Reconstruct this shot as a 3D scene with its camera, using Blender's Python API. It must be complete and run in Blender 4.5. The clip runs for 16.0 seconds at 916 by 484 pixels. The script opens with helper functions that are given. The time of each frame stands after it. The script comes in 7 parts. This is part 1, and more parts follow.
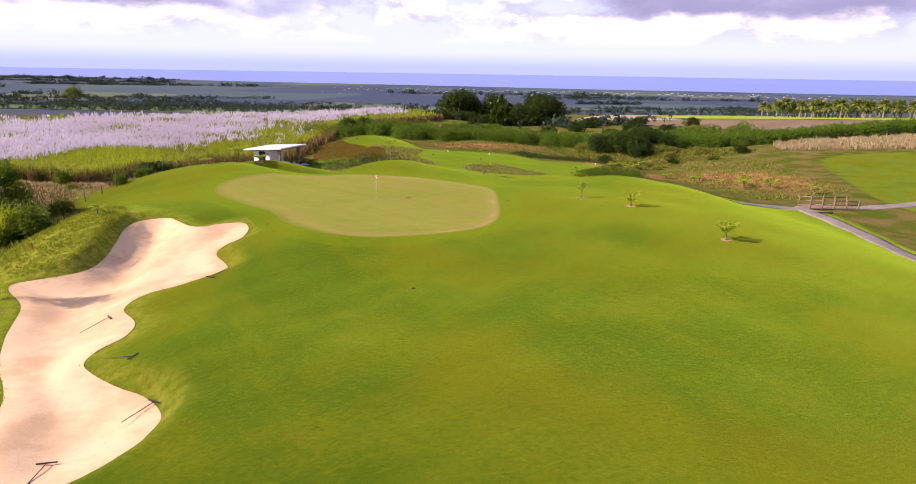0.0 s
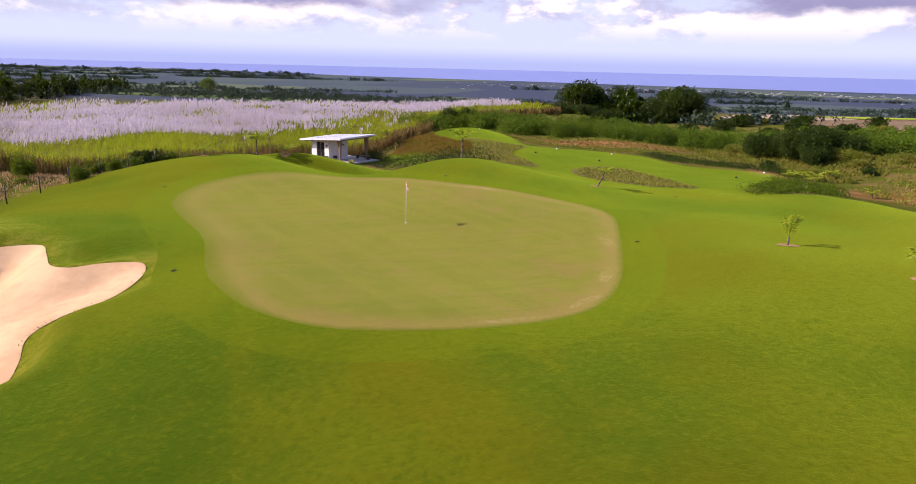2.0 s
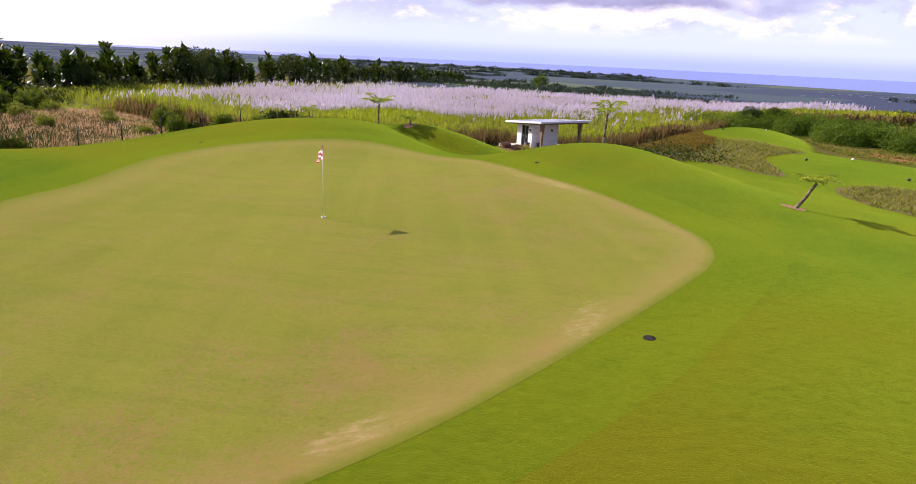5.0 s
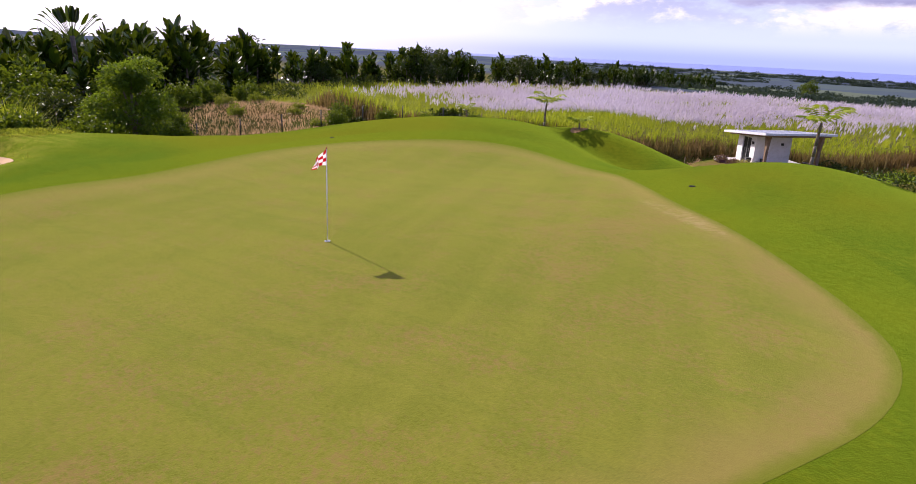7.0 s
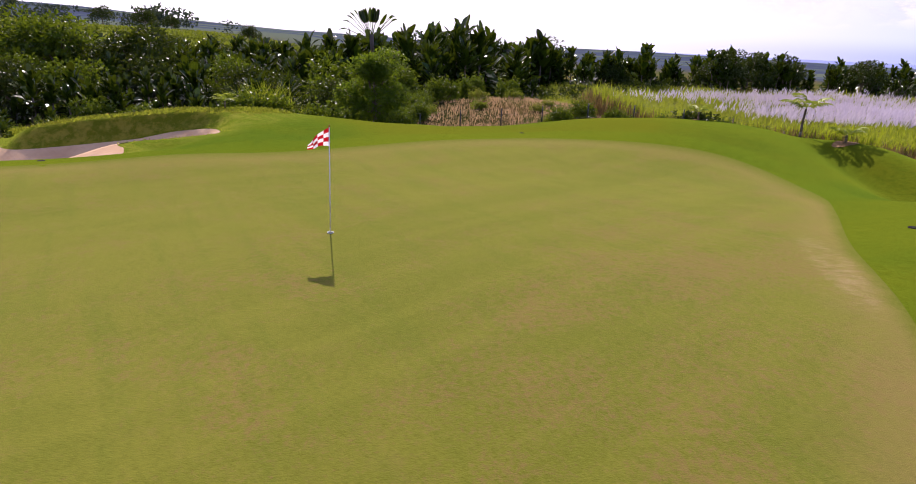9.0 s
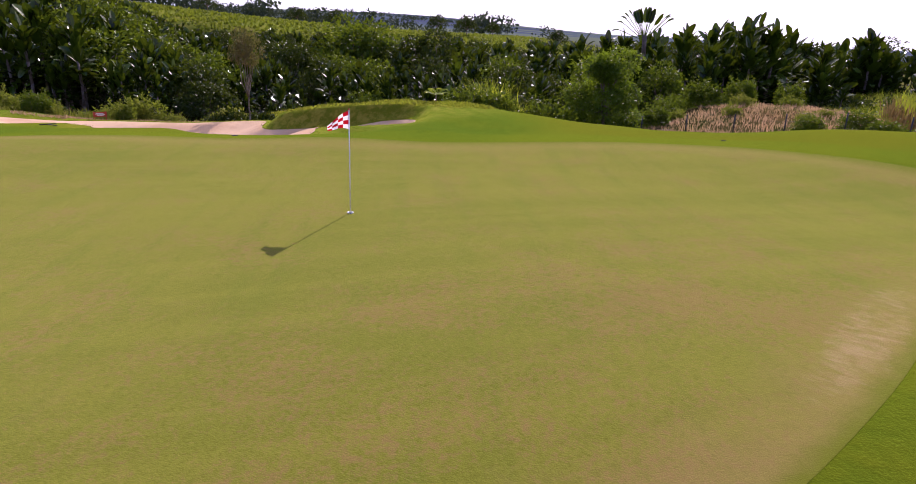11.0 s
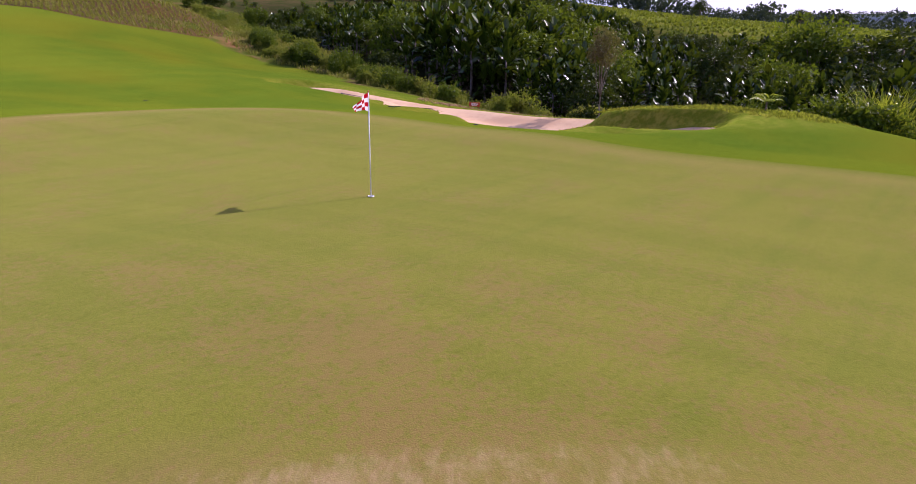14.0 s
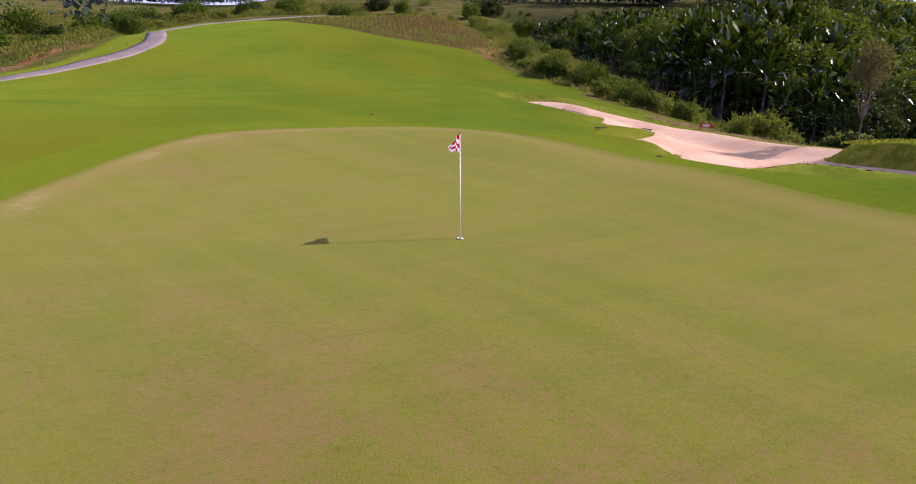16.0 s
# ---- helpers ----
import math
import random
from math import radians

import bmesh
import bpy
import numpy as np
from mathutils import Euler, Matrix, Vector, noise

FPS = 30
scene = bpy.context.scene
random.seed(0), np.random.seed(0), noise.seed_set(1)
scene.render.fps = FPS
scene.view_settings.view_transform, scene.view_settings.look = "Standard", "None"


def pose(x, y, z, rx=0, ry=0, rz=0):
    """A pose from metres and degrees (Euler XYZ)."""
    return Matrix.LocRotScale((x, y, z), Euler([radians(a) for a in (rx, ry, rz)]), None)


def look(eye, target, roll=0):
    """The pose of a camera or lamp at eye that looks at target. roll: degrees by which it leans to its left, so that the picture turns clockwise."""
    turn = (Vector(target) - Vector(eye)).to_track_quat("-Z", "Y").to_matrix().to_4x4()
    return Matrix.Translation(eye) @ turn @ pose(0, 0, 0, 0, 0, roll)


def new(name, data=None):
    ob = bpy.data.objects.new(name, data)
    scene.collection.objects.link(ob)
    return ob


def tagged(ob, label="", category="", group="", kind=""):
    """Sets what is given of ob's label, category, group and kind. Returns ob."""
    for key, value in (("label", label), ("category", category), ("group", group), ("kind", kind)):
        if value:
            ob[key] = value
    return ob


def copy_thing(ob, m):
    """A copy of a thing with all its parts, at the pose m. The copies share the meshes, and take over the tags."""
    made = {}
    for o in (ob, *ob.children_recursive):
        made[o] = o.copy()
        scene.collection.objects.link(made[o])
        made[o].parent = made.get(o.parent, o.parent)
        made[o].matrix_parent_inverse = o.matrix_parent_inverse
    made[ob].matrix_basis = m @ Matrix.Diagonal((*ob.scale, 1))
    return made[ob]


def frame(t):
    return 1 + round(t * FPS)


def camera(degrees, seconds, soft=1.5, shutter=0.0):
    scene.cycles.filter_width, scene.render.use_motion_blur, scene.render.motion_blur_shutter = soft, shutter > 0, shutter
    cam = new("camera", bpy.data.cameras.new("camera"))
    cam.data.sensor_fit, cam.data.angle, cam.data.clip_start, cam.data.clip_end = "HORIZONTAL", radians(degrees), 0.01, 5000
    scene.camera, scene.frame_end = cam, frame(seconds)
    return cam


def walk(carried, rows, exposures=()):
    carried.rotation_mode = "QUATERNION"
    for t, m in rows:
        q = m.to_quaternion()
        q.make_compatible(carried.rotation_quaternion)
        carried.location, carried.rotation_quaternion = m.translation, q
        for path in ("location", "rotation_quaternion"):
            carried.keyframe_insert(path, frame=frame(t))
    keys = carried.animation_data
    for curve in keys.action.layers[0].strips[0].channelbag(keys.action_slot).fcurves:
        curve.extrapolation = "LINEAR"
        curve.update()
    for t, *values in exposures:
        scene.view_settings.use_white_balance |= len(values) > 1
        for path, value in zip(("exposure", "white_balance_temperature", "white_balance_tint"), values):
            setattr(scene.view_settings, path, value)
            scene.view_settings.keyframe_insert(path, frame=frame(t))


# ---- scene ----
cam = camera(70.14, 16.0, 0.9)
PATH = [
    (0.0, look((-0.000, -56.280, 10.996), (2.460, -37.103, 5.878), 0.92)),
    (0.5, look((1.099, -48.964, 10.116), (2.755, -29.707, 4.974), 1.06)),
    (1.0, look((2.133, -42.611, 9.330), (2.904, -23.306, 4.158), 1.15)),
    (1.5, look((3.279, -36.974, 8.572), (3.167, -17.660, 3.378), 1.19)),
    (2.0, look((4.554, -32.133, 7.880), (3.426, -12.867, 2.634), 1.33)),
    (2.5, look((5.976, -27.975, 7.228), (3.873, -8.797, 1.958), 1.40)),
    (3.0, look((7.632, -24.348, 6.603), (4.399, -5.336, 1.301), 1.46)),
    (3.5, look((9.277, -21.509, 6.002), (4.647, -2.796, 0.673), 1.73)),
    (4.0, look((10.976, -18.731, 5.508), (4.490, -0.590, 0.138), 1.92)),
    (4.5, look((12.423, -16.273, 5.156), (3.853, 0.967, -0.263), 2.37)),
    (5.0, look((13.475, -13.918, 4.837), (3.281, 2.399, -0.625), 2.60)),
    (5.5, look((13.816, -11.791, 4.652), (2.235, 3.555, -0.858), 2.70)),
    (6.0, look((13.705, -9.836, 4.547), (0.863, 4.453, -1.012), 2.72)),
    (6.5, look((13.400, -7.998, 4.473), (-0.663, 5.068, -1.139), 2.72)),
    (7.0, look((13.161, -6.221, 4.376), (-2.137, 5.349, -1.292), 2.75)),
    (7.5, look((12.974, -4.481, 4.251), (-3.445, 5.408, -1.460), 2.90)),
    (8.0, look((12.920, -2.691, 4.128), (-4.485, 5.285, -1.655), 2.86)),
    (8.5, look((12.896, -1.119, 4.012), (-5.376, 4.523, -1.845), 2.86)),
    (9.0, look((12.820, 0.406, 3.879), (-6.001, 3.647, -2.060), 2.82)),
    (9.5, look((12.746, 1.917, 3.788), (-6.308, 2.786, -2.228), 2.73)),
    (10.0, look((12.620, 3.384, 3.758), (-6.382, 1.990, -2.323), 2.56)),
    (10.5, look((12.354, 4.784, 3.757), (-6.344, 1.214, -2.379), 2.35)),
    (11.0, look((11.861, 6.094, 3.752), (-6.290, 0.410, -2.430), 2.15)),
    (11.5, look((11.055, 7.291, 3.711), (-6.298, -0.467, -2.510), 2.00)),
    (12.0, look((10.150, 8.460, 3.643), (-6.165, -1.281, -2.599), 1.90)),
    (12.5, look((9.070, 9.555, 3.571), (-5.949, -2.058, -2.720), 1.78)),
    (13.0, look((7.825, 10.552, 3.486), (-5.658, -2.796, -2.839), 1.53)),
    (13.5, look((6.485, 11.463, 3.450), (-5.215, -3.464, -2.899), 1.39)),
    (14.0, look((5.126, 12.217, 3.482), (-4.543, -4.091, -2.886), 1.02)),
    (14.5, look((3.850, 12.713, 3.507), (-3.574, -4.734, -2.855), 0.55)),
    (15.0, look((2.898, 12.997, 3.608), (-2.563, -5.165, -2.743), 0.18)),
    (15.5, look((2.105, 12.962, 3.807), (-1.617, -5.648, -2.501), -0.08)),
    (16.0, look((1.547, 12.477, 4.115), (-0.723, -6.377, -2.159), -0.24)),
]
walk(cam, PATH, exposures=[(0.0, 0.50, 7050, 28), (2.3, 0.26, 6950, 25), (3.2, 0.42, 6900, 25), (4.5, 0.44, 6800, 25), (7.0, 0.34, 6600, 27), (9.0, 0.24, 6500, 30), (11.5, 0.30, 6150, 40), (16.0, 0.20, 6000, 42)])

# ---- sky, sun ----
SUN_EL, SUN_AZ = 33.7, -90.0   # degrees; azimuth clockwise from +y
sun = new("sun", bpy.data.lights.new("sun", "SUN"))
sun.data.energy, sun.data.angle, sun.data.color = 5.4, radians(0.6), (1.0, 0.94, 0.84)
sun.matrix_world = look((-32, -1.5, 21.3), (0, 0, 0))

world = bpy.data.worlds.new("world")
scene.world = world
world.use_nodes = True


class Nodes:
    """Short-hand for node trees."""

    def __init__(self, tree):
        self.t = tree

    def add(self, kind, ins=None, **props):
        n = self.t.nodes.new("ShaderNode" + kind)
        for k, v in props.items():
            setattr(n, k, v)
        for k, v in (ins or {}).items():
            if isinstance(v, bpy.types.NodeSocket):
                self.t.links.new(v, n.inputs[k])
            else:
                n.inputs[k].default_value = v
        return n

    def math(self, op, a, b=0.0, c=0.0, clamp=False):
        return self.add("Math", {0: a, 1: b, 2: c}, operation=op, use_clamp=clamp).outputs[0]

    def mix(self, f, a, b, mode="MIX"):
        n = self.add("Mix", data_type="RGBA", blend_type=mode)
        for i, v in ((0, f), (6, a), (7, b)):
            if isinstance(v, bpy.types.NodeSocket):
                self.t.links.new(v, n.inputs[i])
            else:
                n.inputs[i].default_value = v if i == 0 else (*v, 1)
        return n.outputs[2]

    def ramp(self, f, a, b):
        return self.add("MapRange", {"Value": f, "From Min": a, "From Max": b}, interpolation_type="SMOOTHSTEP").outputs[0]

    def along(self, vec, degrees, across, length):
        """Coordinates turned so that noise drawn with them runs out in streaks at an angle from +x."""
        c, s = math.cos(radians(degrees)), math.sin(radians(degrees))
        u = self.add("VectorMath", {0: vec, 1: (-s * across, c * across, 0.0)}, operation="DOT_PRODUCT").outputs["Value"]
        v = self.add("VectorMath", {0: vec, 1: (c * length, s * length, 0.0)}, operation="DOT_PRODUCT").outputs["Value"]
        return self.add("CombineXYZ", {0: u, 1: v, 2: 0.0}).outputs[0]

    def noise(self, vec, scale, detail=4.0, rough=0.55, dist=0.0):
        return self.add("TexNoise", {"Vector": vec, "Scale": scale, "Detail": detail, "Roughness": rough, "Distortion": dist}).outputs[0]


def build_sky():
    n = Nodes(world.node_tree)
    sky = n.add("TexSky", sky_type="NISHITA", sun_disc=False, sun_elevation=radians(SUN_EL), sun_rotation=radians(SUN_AZ),
                altitude=200.0, air_density=1.0, dust_density=0.6, ozone_density=1.5)
    d = n.add("TexCoord").outputs["Generated"]
    sep = n.add("SeparateXYZ", {0: d})
    up = n.math("MAXIMUM", sep.outputs[2], 0.0)
    def clouds(rise, drift):
        p = n.add("CombineXYZ", {0: n.math("ADD", sep.outputs[0], drift), 1: sep.outputs[1], 2: n.math("MULTIPLY_ADD", up, 2.3, rise)}).outputs[0]
        return n.math("ADD", n.math("MULTIPLY", n.noise(p, 3.6, 2.0, 0.5), 0.60), n.math("MULTIPLY", n.noise(p, 10.0, 9.0, 0.62, 0.2), 0.48)), p

    mass, place = clouds(0.0, 0.0)
    cover = n.math("MULTIPLY", n.ramp(mass, 0.485, 0.57), n.ramp(up, 0.030, 0.075))
    # the same clouds a step up and towards the sun: thinner there means a lit flank
    ahead, _ = clouds(0.055, -0.03)
    lit = n.ramp(n.math("SUBTRACT", mass, ahead), -0.045, 0.055)
    cloud = n.mix(lit, (0.56, 0.63, 0.90), (1.20, 1.20, 1.22))
    # broad dark undersides: one bank over the sea ahead, one to its right, scattered ones elsewhere
    side = n.math("ADD", sep.outputs[0], n.math("MULTIPLY", n.math("SUBTRACT", n.noise(place, 2.6, 4, 0.6), 0.5), 0.5))
    bank = n.math("MAXIMUM", n.math("MULTIPLY", n.ramp(side, -0.56, -0.46), n.ramp(side, -0.10, -0.20)), n.ramp(side, 0.26, 0.38))
    loose = n.ramp(n.math("ADD", n.math("MULTIPLY", n.noise(place, 2.1, 2.0, 0.5), 0.75), n.math("MULTIPLY", mass, 0.3)), 0.345, 0.425)
    thick = n.mix(n.ramp(sep.outputs[1], 0.1, 0.5), loose, bank)
    low = n.math("ADD", up, n.math("MULTIPLY", n.math("SUBTRACT", n.noise(place, 9.0, 5, 0.6), 0.5), 0.05))
    thick = n.math("MULTIPLY", thick, n.ramp(low, 0.064, 0.082))
    cloud = n.mix(thick, cloud, n.mix(n.ramp(mass, 0.4, 0.65), (0.52, 0.54, 0.82), (0.34, 0.36, 0.60)))
    clear = n.mix(0.6, n.mix(1.0, sky.outputs[0], (0.12, 0.12, 0.12), "MULTIPLY"), (0.55, 0.74, 1.12))
    clear = n.mix(n.ramp(up, 0.16, 0.06), clear, (0.70, 0.84, 1.12))     # bright humid air
    clear = n.mix(n.ramp(up, 0.028, 0.0), clear, (0.46, 0.58, 1.00))   # blue-violet at the sea's edge
    cover = n.math("MAXIMUM", cover, thick)
    col = n.mix(cover, clear, cloud)
    col = n.mix(n.ramp(up, 0.18, 0.46), col, (0.20, 0.33, 0.72))     # deep blue above the banks of cloud
    # veil of light round the sun
    glow = n.add("VectorMath", {0: d, 1: (-0.832, -0.039, 0.554)}, operation="DOT_PRODUCT").outputs["Value"]
    col = n.mix(n.math("MULTIPLY", n.ramp(glow, 0.50, 0.92), 0.80), col, (1.60, 1.55, 1.52))
    bg = world.node_tree.nodes["Background"]
    world.node_tree.links.new(col, bg.inputs[0])
    bg.inputs[1].default_value = 0.82


build_sky()

# ---- the lie of the land ----
KNOLLS_GREEN = [
    (-18.5, 17, 6, 5, 1.21), (-14, 22, 3.5, 3.5, 0.65), (1.7, 18.5, 4, 3.5, 1.39), (-6, 21, 4, 4, -0.35),
    (8, 14, 5, 4, 0.53), (16, -9, 5, 6, 0.90), (20, -17, 6, 7, 0.56), (28, -8, 6, 12, 0.69),
    (27, 8, 5, 8, 0.53), (-21, -5, 4, 5, 0.89), (-21, -11, 3.5, 3.5, 0.36), (-16, -4, 3.5, 3, -0.01),
    (-22, 6, 4, 5, 0.03), (-28, 12, 5, 6, 0.86), (-12, -8, 6, 6, -0.31), (-6, -16, 5, 6, 0.07), (-9.8, -5.2, 2.2, 1.8, 0.16), (0.5, -14.6, 6, 3.2, 0.18), (-7, -29, 2.5, 5, 0.3),
    (-11.5, 0.5, 3, 3, 0.23), (-8, -5, 2.6, 2.6, 0.27), (-5, -10, 2.6, 2.6, 0.19), (0, -13, 3.2, 2.2, 0.17), (-14, 6, 3, 3, 0.24), (-3, 1, 5, 5, 0.09), (9, -8, 4, 5, -0.05), (-11.5, -7.5, 2.2, 2.2, -0.08),
    (-12.4, 23.4, 2.4, 1.4, 0.55), (-8.8, 23.9, 2.4, 1.3, 0.55), (-9.6, 20.6, 3.2, 1.2, -0.28), (-12.6, -3.3, 1.4, 1.3, 0.22), (-13.2, -6.6, 1.3, 0.9, -0.22)]
KNOLLS_FAIRWAY = [
    (-10, -26, 6, 8, -1.03), (2, -22, 6, 5, -0.63), (9, -19, 5, 5, 0.47), (8, -8, 7, 7, -0.13),
    (4, 9, 6, 6, 0.54), (-12, 4, 6, 7, -0.28), (-10, 14, 6, 5, 0.04), (0, -38, 14, 9, -0.31), (20, -45, 12, 14, -0.07),
    (-12, -62, 10, 14, -3.42), (5, -68, 14, 12, 1.21), (25, -72, 12, 14, -0.15), (0, -100, 22, 16, 1.57),
    (-18, -100, 12, 16, -5.23), (0, -135, 25, 18, -2.09), (-22, -22, 6, 8, -1.41), (-24, -40, 7, 10, -2.01), (36, -58, 10, 12, 1.88), (-9, -91, 6.5, 6.5, 3.3)]
KNOLLS_TEES = [
    (-16, 46, 12, 10, -2.74), (10, 45, 12, 14, 0.59), (10, 75, 18, 18, 0.03), (42, 0, 7, 12, -0.24), (50, 15, 9, 9, 0.07),
    (30, 38, 12, 12, -0.88), (-4, 30, 9, 6, -0.25), (-30, 24, 9, 9, 0.36), (50, 70, 18, 20, -0.69), (15, 28, 7, 7, -0.77),
    (14, 2, 5, 5, 0.41), (12, 10, 5, 5, -0.24), (10, 104, 22, 14, -2.27), (-3, 51, 6, 7, 1.89), (-15, 70, 10, 10, -1.20),
    (-33, 4, 5, 8, 1.01), (22, 80, 14, 12, -1.80), (-2, 78, 7, 8, 1.62), (-1, 87, 6, 6, 0.9), (75, 60, 14, 14, 0.54), (35, 46, 4.5, 10, 1.3), (22.3, 14.5, 2.2, 3, -0.25)]


def sig(t):
    return 1 / (1 + np.exp(-np.clip(t, -40, 40)))


def lie(x, y):
    """Height of the land, before the bunker is dug."""
    x, y = np.asarray(x, float), np.asarray(y, float)
    z = -24 * sig((y - 330) / 110) + 24 * sig(-3.0) - 0.16
    z = z - 5.5 * sig((-x - 27) / 3) * sig((y + 150) / 40) * sig((25 - y) / 6)
    z = z + (5.5 + 2.5 * sig((y + 60) / 15)) * sig((-x - 118) / 14) * sig((-18 - y) / 14)
    z = z + (5 * sig((-y - 75) / 18) + 9 * sig((-y - 170) / 25)) * sig((x + 165) / 22)
    z = z - 3 * sig((x - 36) / 4) + 4 * sig((x - 95) / 15) * sig((170 - y) / 40)
    z = z - 1.92 * sig((y - 30) / 8) * sig((60 - x) / 10) * sig((x + 120) / 30)
    for cx, cy, sx, sy, h in KNOLLS_GREEN + KNOLLS_FAIRWAY + KNOLLS_TEES:
        z = z + h * np.exp(-0.5 * ((x - cx) / sx) ** 2 - 0.5 * ((y - cy) / sy) ** 2)
    z = z - 2.6 * np.maximum(sig((y - 46) / 9) * sig((4 - x) / 6) * sig((200 - y) / 40) * sig((-x - 8) / 4), sig((-x - 36) / 4) * sig((y - 21) / 4) * sig((200 - y) / 40))
    z = z - 0.32 * np.exp(-0.5 * ((y - 21.4 + 0.09 * (x + 15)) / 0.55) ** 2) * sig((x + 15.0) / 0.8) * sig((-6.5 - x) / 1.2)      # narrow swale behind the green
    shelf = sig((y - 4.5) / 2.0) * sig((23 + 0.3 * (-x - 36) - y) / 3.0) * sig((-x - 28) / 2.0) * sig((x + 55) / 4.0)   # dry level ground by the fence
    z = z * (1 - shelf) + (-0.9 + 0.04 * np.clip(-x - 36, 0, 14)) * shelf
    pad = sig((7.2 - np.hypot(x + 15.4, y - 48.9)) / 0.8)      # levelled for the shelter
    z = z * (1 - pad) - 4.03 * pad
    plain = sig((y - 540) / 35)
    z = z * (1 - plain) - 23.0 * plain
    # soft swells in the turf off the green
    off = np.clip((np.hypot((x + 2) / 13, y / 15) - 1) * 2.5, 0, 1) * np.exp(-((x / 70) ** 2) - (y / 90) ** 2)
    z = z + off * (0.06 * np.sin(0.62 * x + 0.25 * y + 1) * np.cos(0.5 * y - 0.22 * x) + 0.035 * np.sin(1.1 * x - 0.6 * y) * np.sin(0.9 * y + 2))
    # far hills inland
    z = z + 30 * np.exp(-(((x + 1500) / 500) ** 2)) * sig((-y - 400) / 90) + 10 * np.exp(-(((x + 700) / 260) ** 2) - ((y + 500) / 200) ** 2)
    return z


def smooth_loop(pts, step=0.4):
    """A closed Catmull-Rom line through pts, cut into even short steps."""
    p = np.array(pts, float)
    out = []
    for i in range(len(p)):
        a, b, c, d = p[i - 1], p[i], p[(i + 1) % len(p)], p[(i + 2) % len(p)]
        n = max(2, int(np.linalg.norm(c - b) / step))
        for t in np.arange(n) / n:
            out.append(0.5 * (2 * b + (c - a) * t + (2 * a - 5 * b + 4 * c - d) * t * t + (3 * b - a - 3 * c + d) * t ** 3))
    return np.array(out)


def inside_by(loop, x, y):
    """Signed distance to a closed line, positive inside."""
    x, y = np.asarray(x, float), np.asarray(y, float)
    best, odd = np.full(x.shape, 1e9), np.zeros(x.shape, bool)
    for (ax, ay), (bx, by) in zip(loop, np.roll(loop, -1, 0)):
        dx, dy = bx - ax, by - ay
        t = np.clip(((x - ax) * dx + (y - ay) * dy) / (dx * dx + dy * dy + 1e-9), 0, 1)
        best = np.minimum(best, (x - ax - t * dx) ** 2 + (y - ay - t * dy) ** 2)
        if ay != by:
            odd ^= ((ay > y) != (by > y)) & (x < dx * (y - ay) / (by - ay) + ax)
    return np.where(odd, 1, -1) * np.sqrt(best)


GREEN = smooth_loop([(-14.3, 4), (-15.2, 7.8), (-14.3, 11.4), (-11.9, 14.4), (-9.3, 15.6), (-6.8, 15.5), (-4.0, 14.2), (-0.9, 12.1), (2.0, 10.1), (4.9, 8.6), (7.2, 7.2), (8.9, 5.9), (10.1, 4.4),
                     (10.7, 2.2), (10.6, -0.4), (10.1, -4.2), (9.4, -8.4), (8.3, -11.5), (6.8, -13.1), (4.4, -14.0), (1.4, -14.4), (-0.8, -14.2), (-3.1, -13), (-5.2, -10.8),
                     (-6.7, -8.5), (-8.1, -5.4), (-9.9, -2.4), (-12.2, 0.7)])
FRINGE = smooth_loop([(-16.2, 3.2), (-17.2, 8.2), (-16, 12.4), (-13, 15.9), (-9.5, 17.4), (-6.2, 17.2), (-3, 15.7), (0.4, 13.4), (3.2, 11.4), (6.2, 10.2), (9.2, 8.4), (11.4, 6.0),
                      (12.3, 3), (12.1, -0.6), (11.7, -5.2), (10.6, -9.8), (9.3, -12.6), (7.4, -14.7), (4.6, -15.8), (1.2, -16.2), (-1.7, -15.8), (-4.3, -14.4), (-6.8, -11.8),
                      (-8.4, -9.4), (-9.7, -6.4), (-11.7, -3.6), (-14, 0)])
SAND = smooth_loop([(-17.7, -5.6), (-15.9, -5.1), (-14.8, -6.2), (-13.6, -7.7), (-12.6, -8.0), (-11.4, -7.4), (-10.0, -7.2), (-9.3, -8.4), (-9.4, -10.3), (-10.3, -11.9),
                    (-10.5, -13.4), (-9.7, -14.9), (-9.2, -16.2), (-9.7, -17.2), (-11.0, -18.6), (-12.5, -19.9), (-13.2, -21.3), (-13.1, -22.6), (-12.2, -23.9), (-11.85, -24.8),
                    (-11.9, -26.0), (-12.55, -27.45), (-12.6, -28.75), (-11.8, -29.85), (-10.4, -31.1), (-9.0, -32.1), (-8.0, -33.5), (-8.0, -34.7), (-8.6, -36.55), (-10.05, -37.95),
                    (-12.1, -37.35), (-13.55, -34.4), (-14.35, -31.8), (-15.2, -30.05), (-16.65, -27.6), (-18.0, -24.4), (-19.3, -20.2), (-21.2, -17.6), (-21.4, -16.4), (-19.4, -15.3),
                    (-18.2, -14.2), (-17.9, -12.2), (-18.2, -9.3), (-18.3, -7.0)], 0.3)
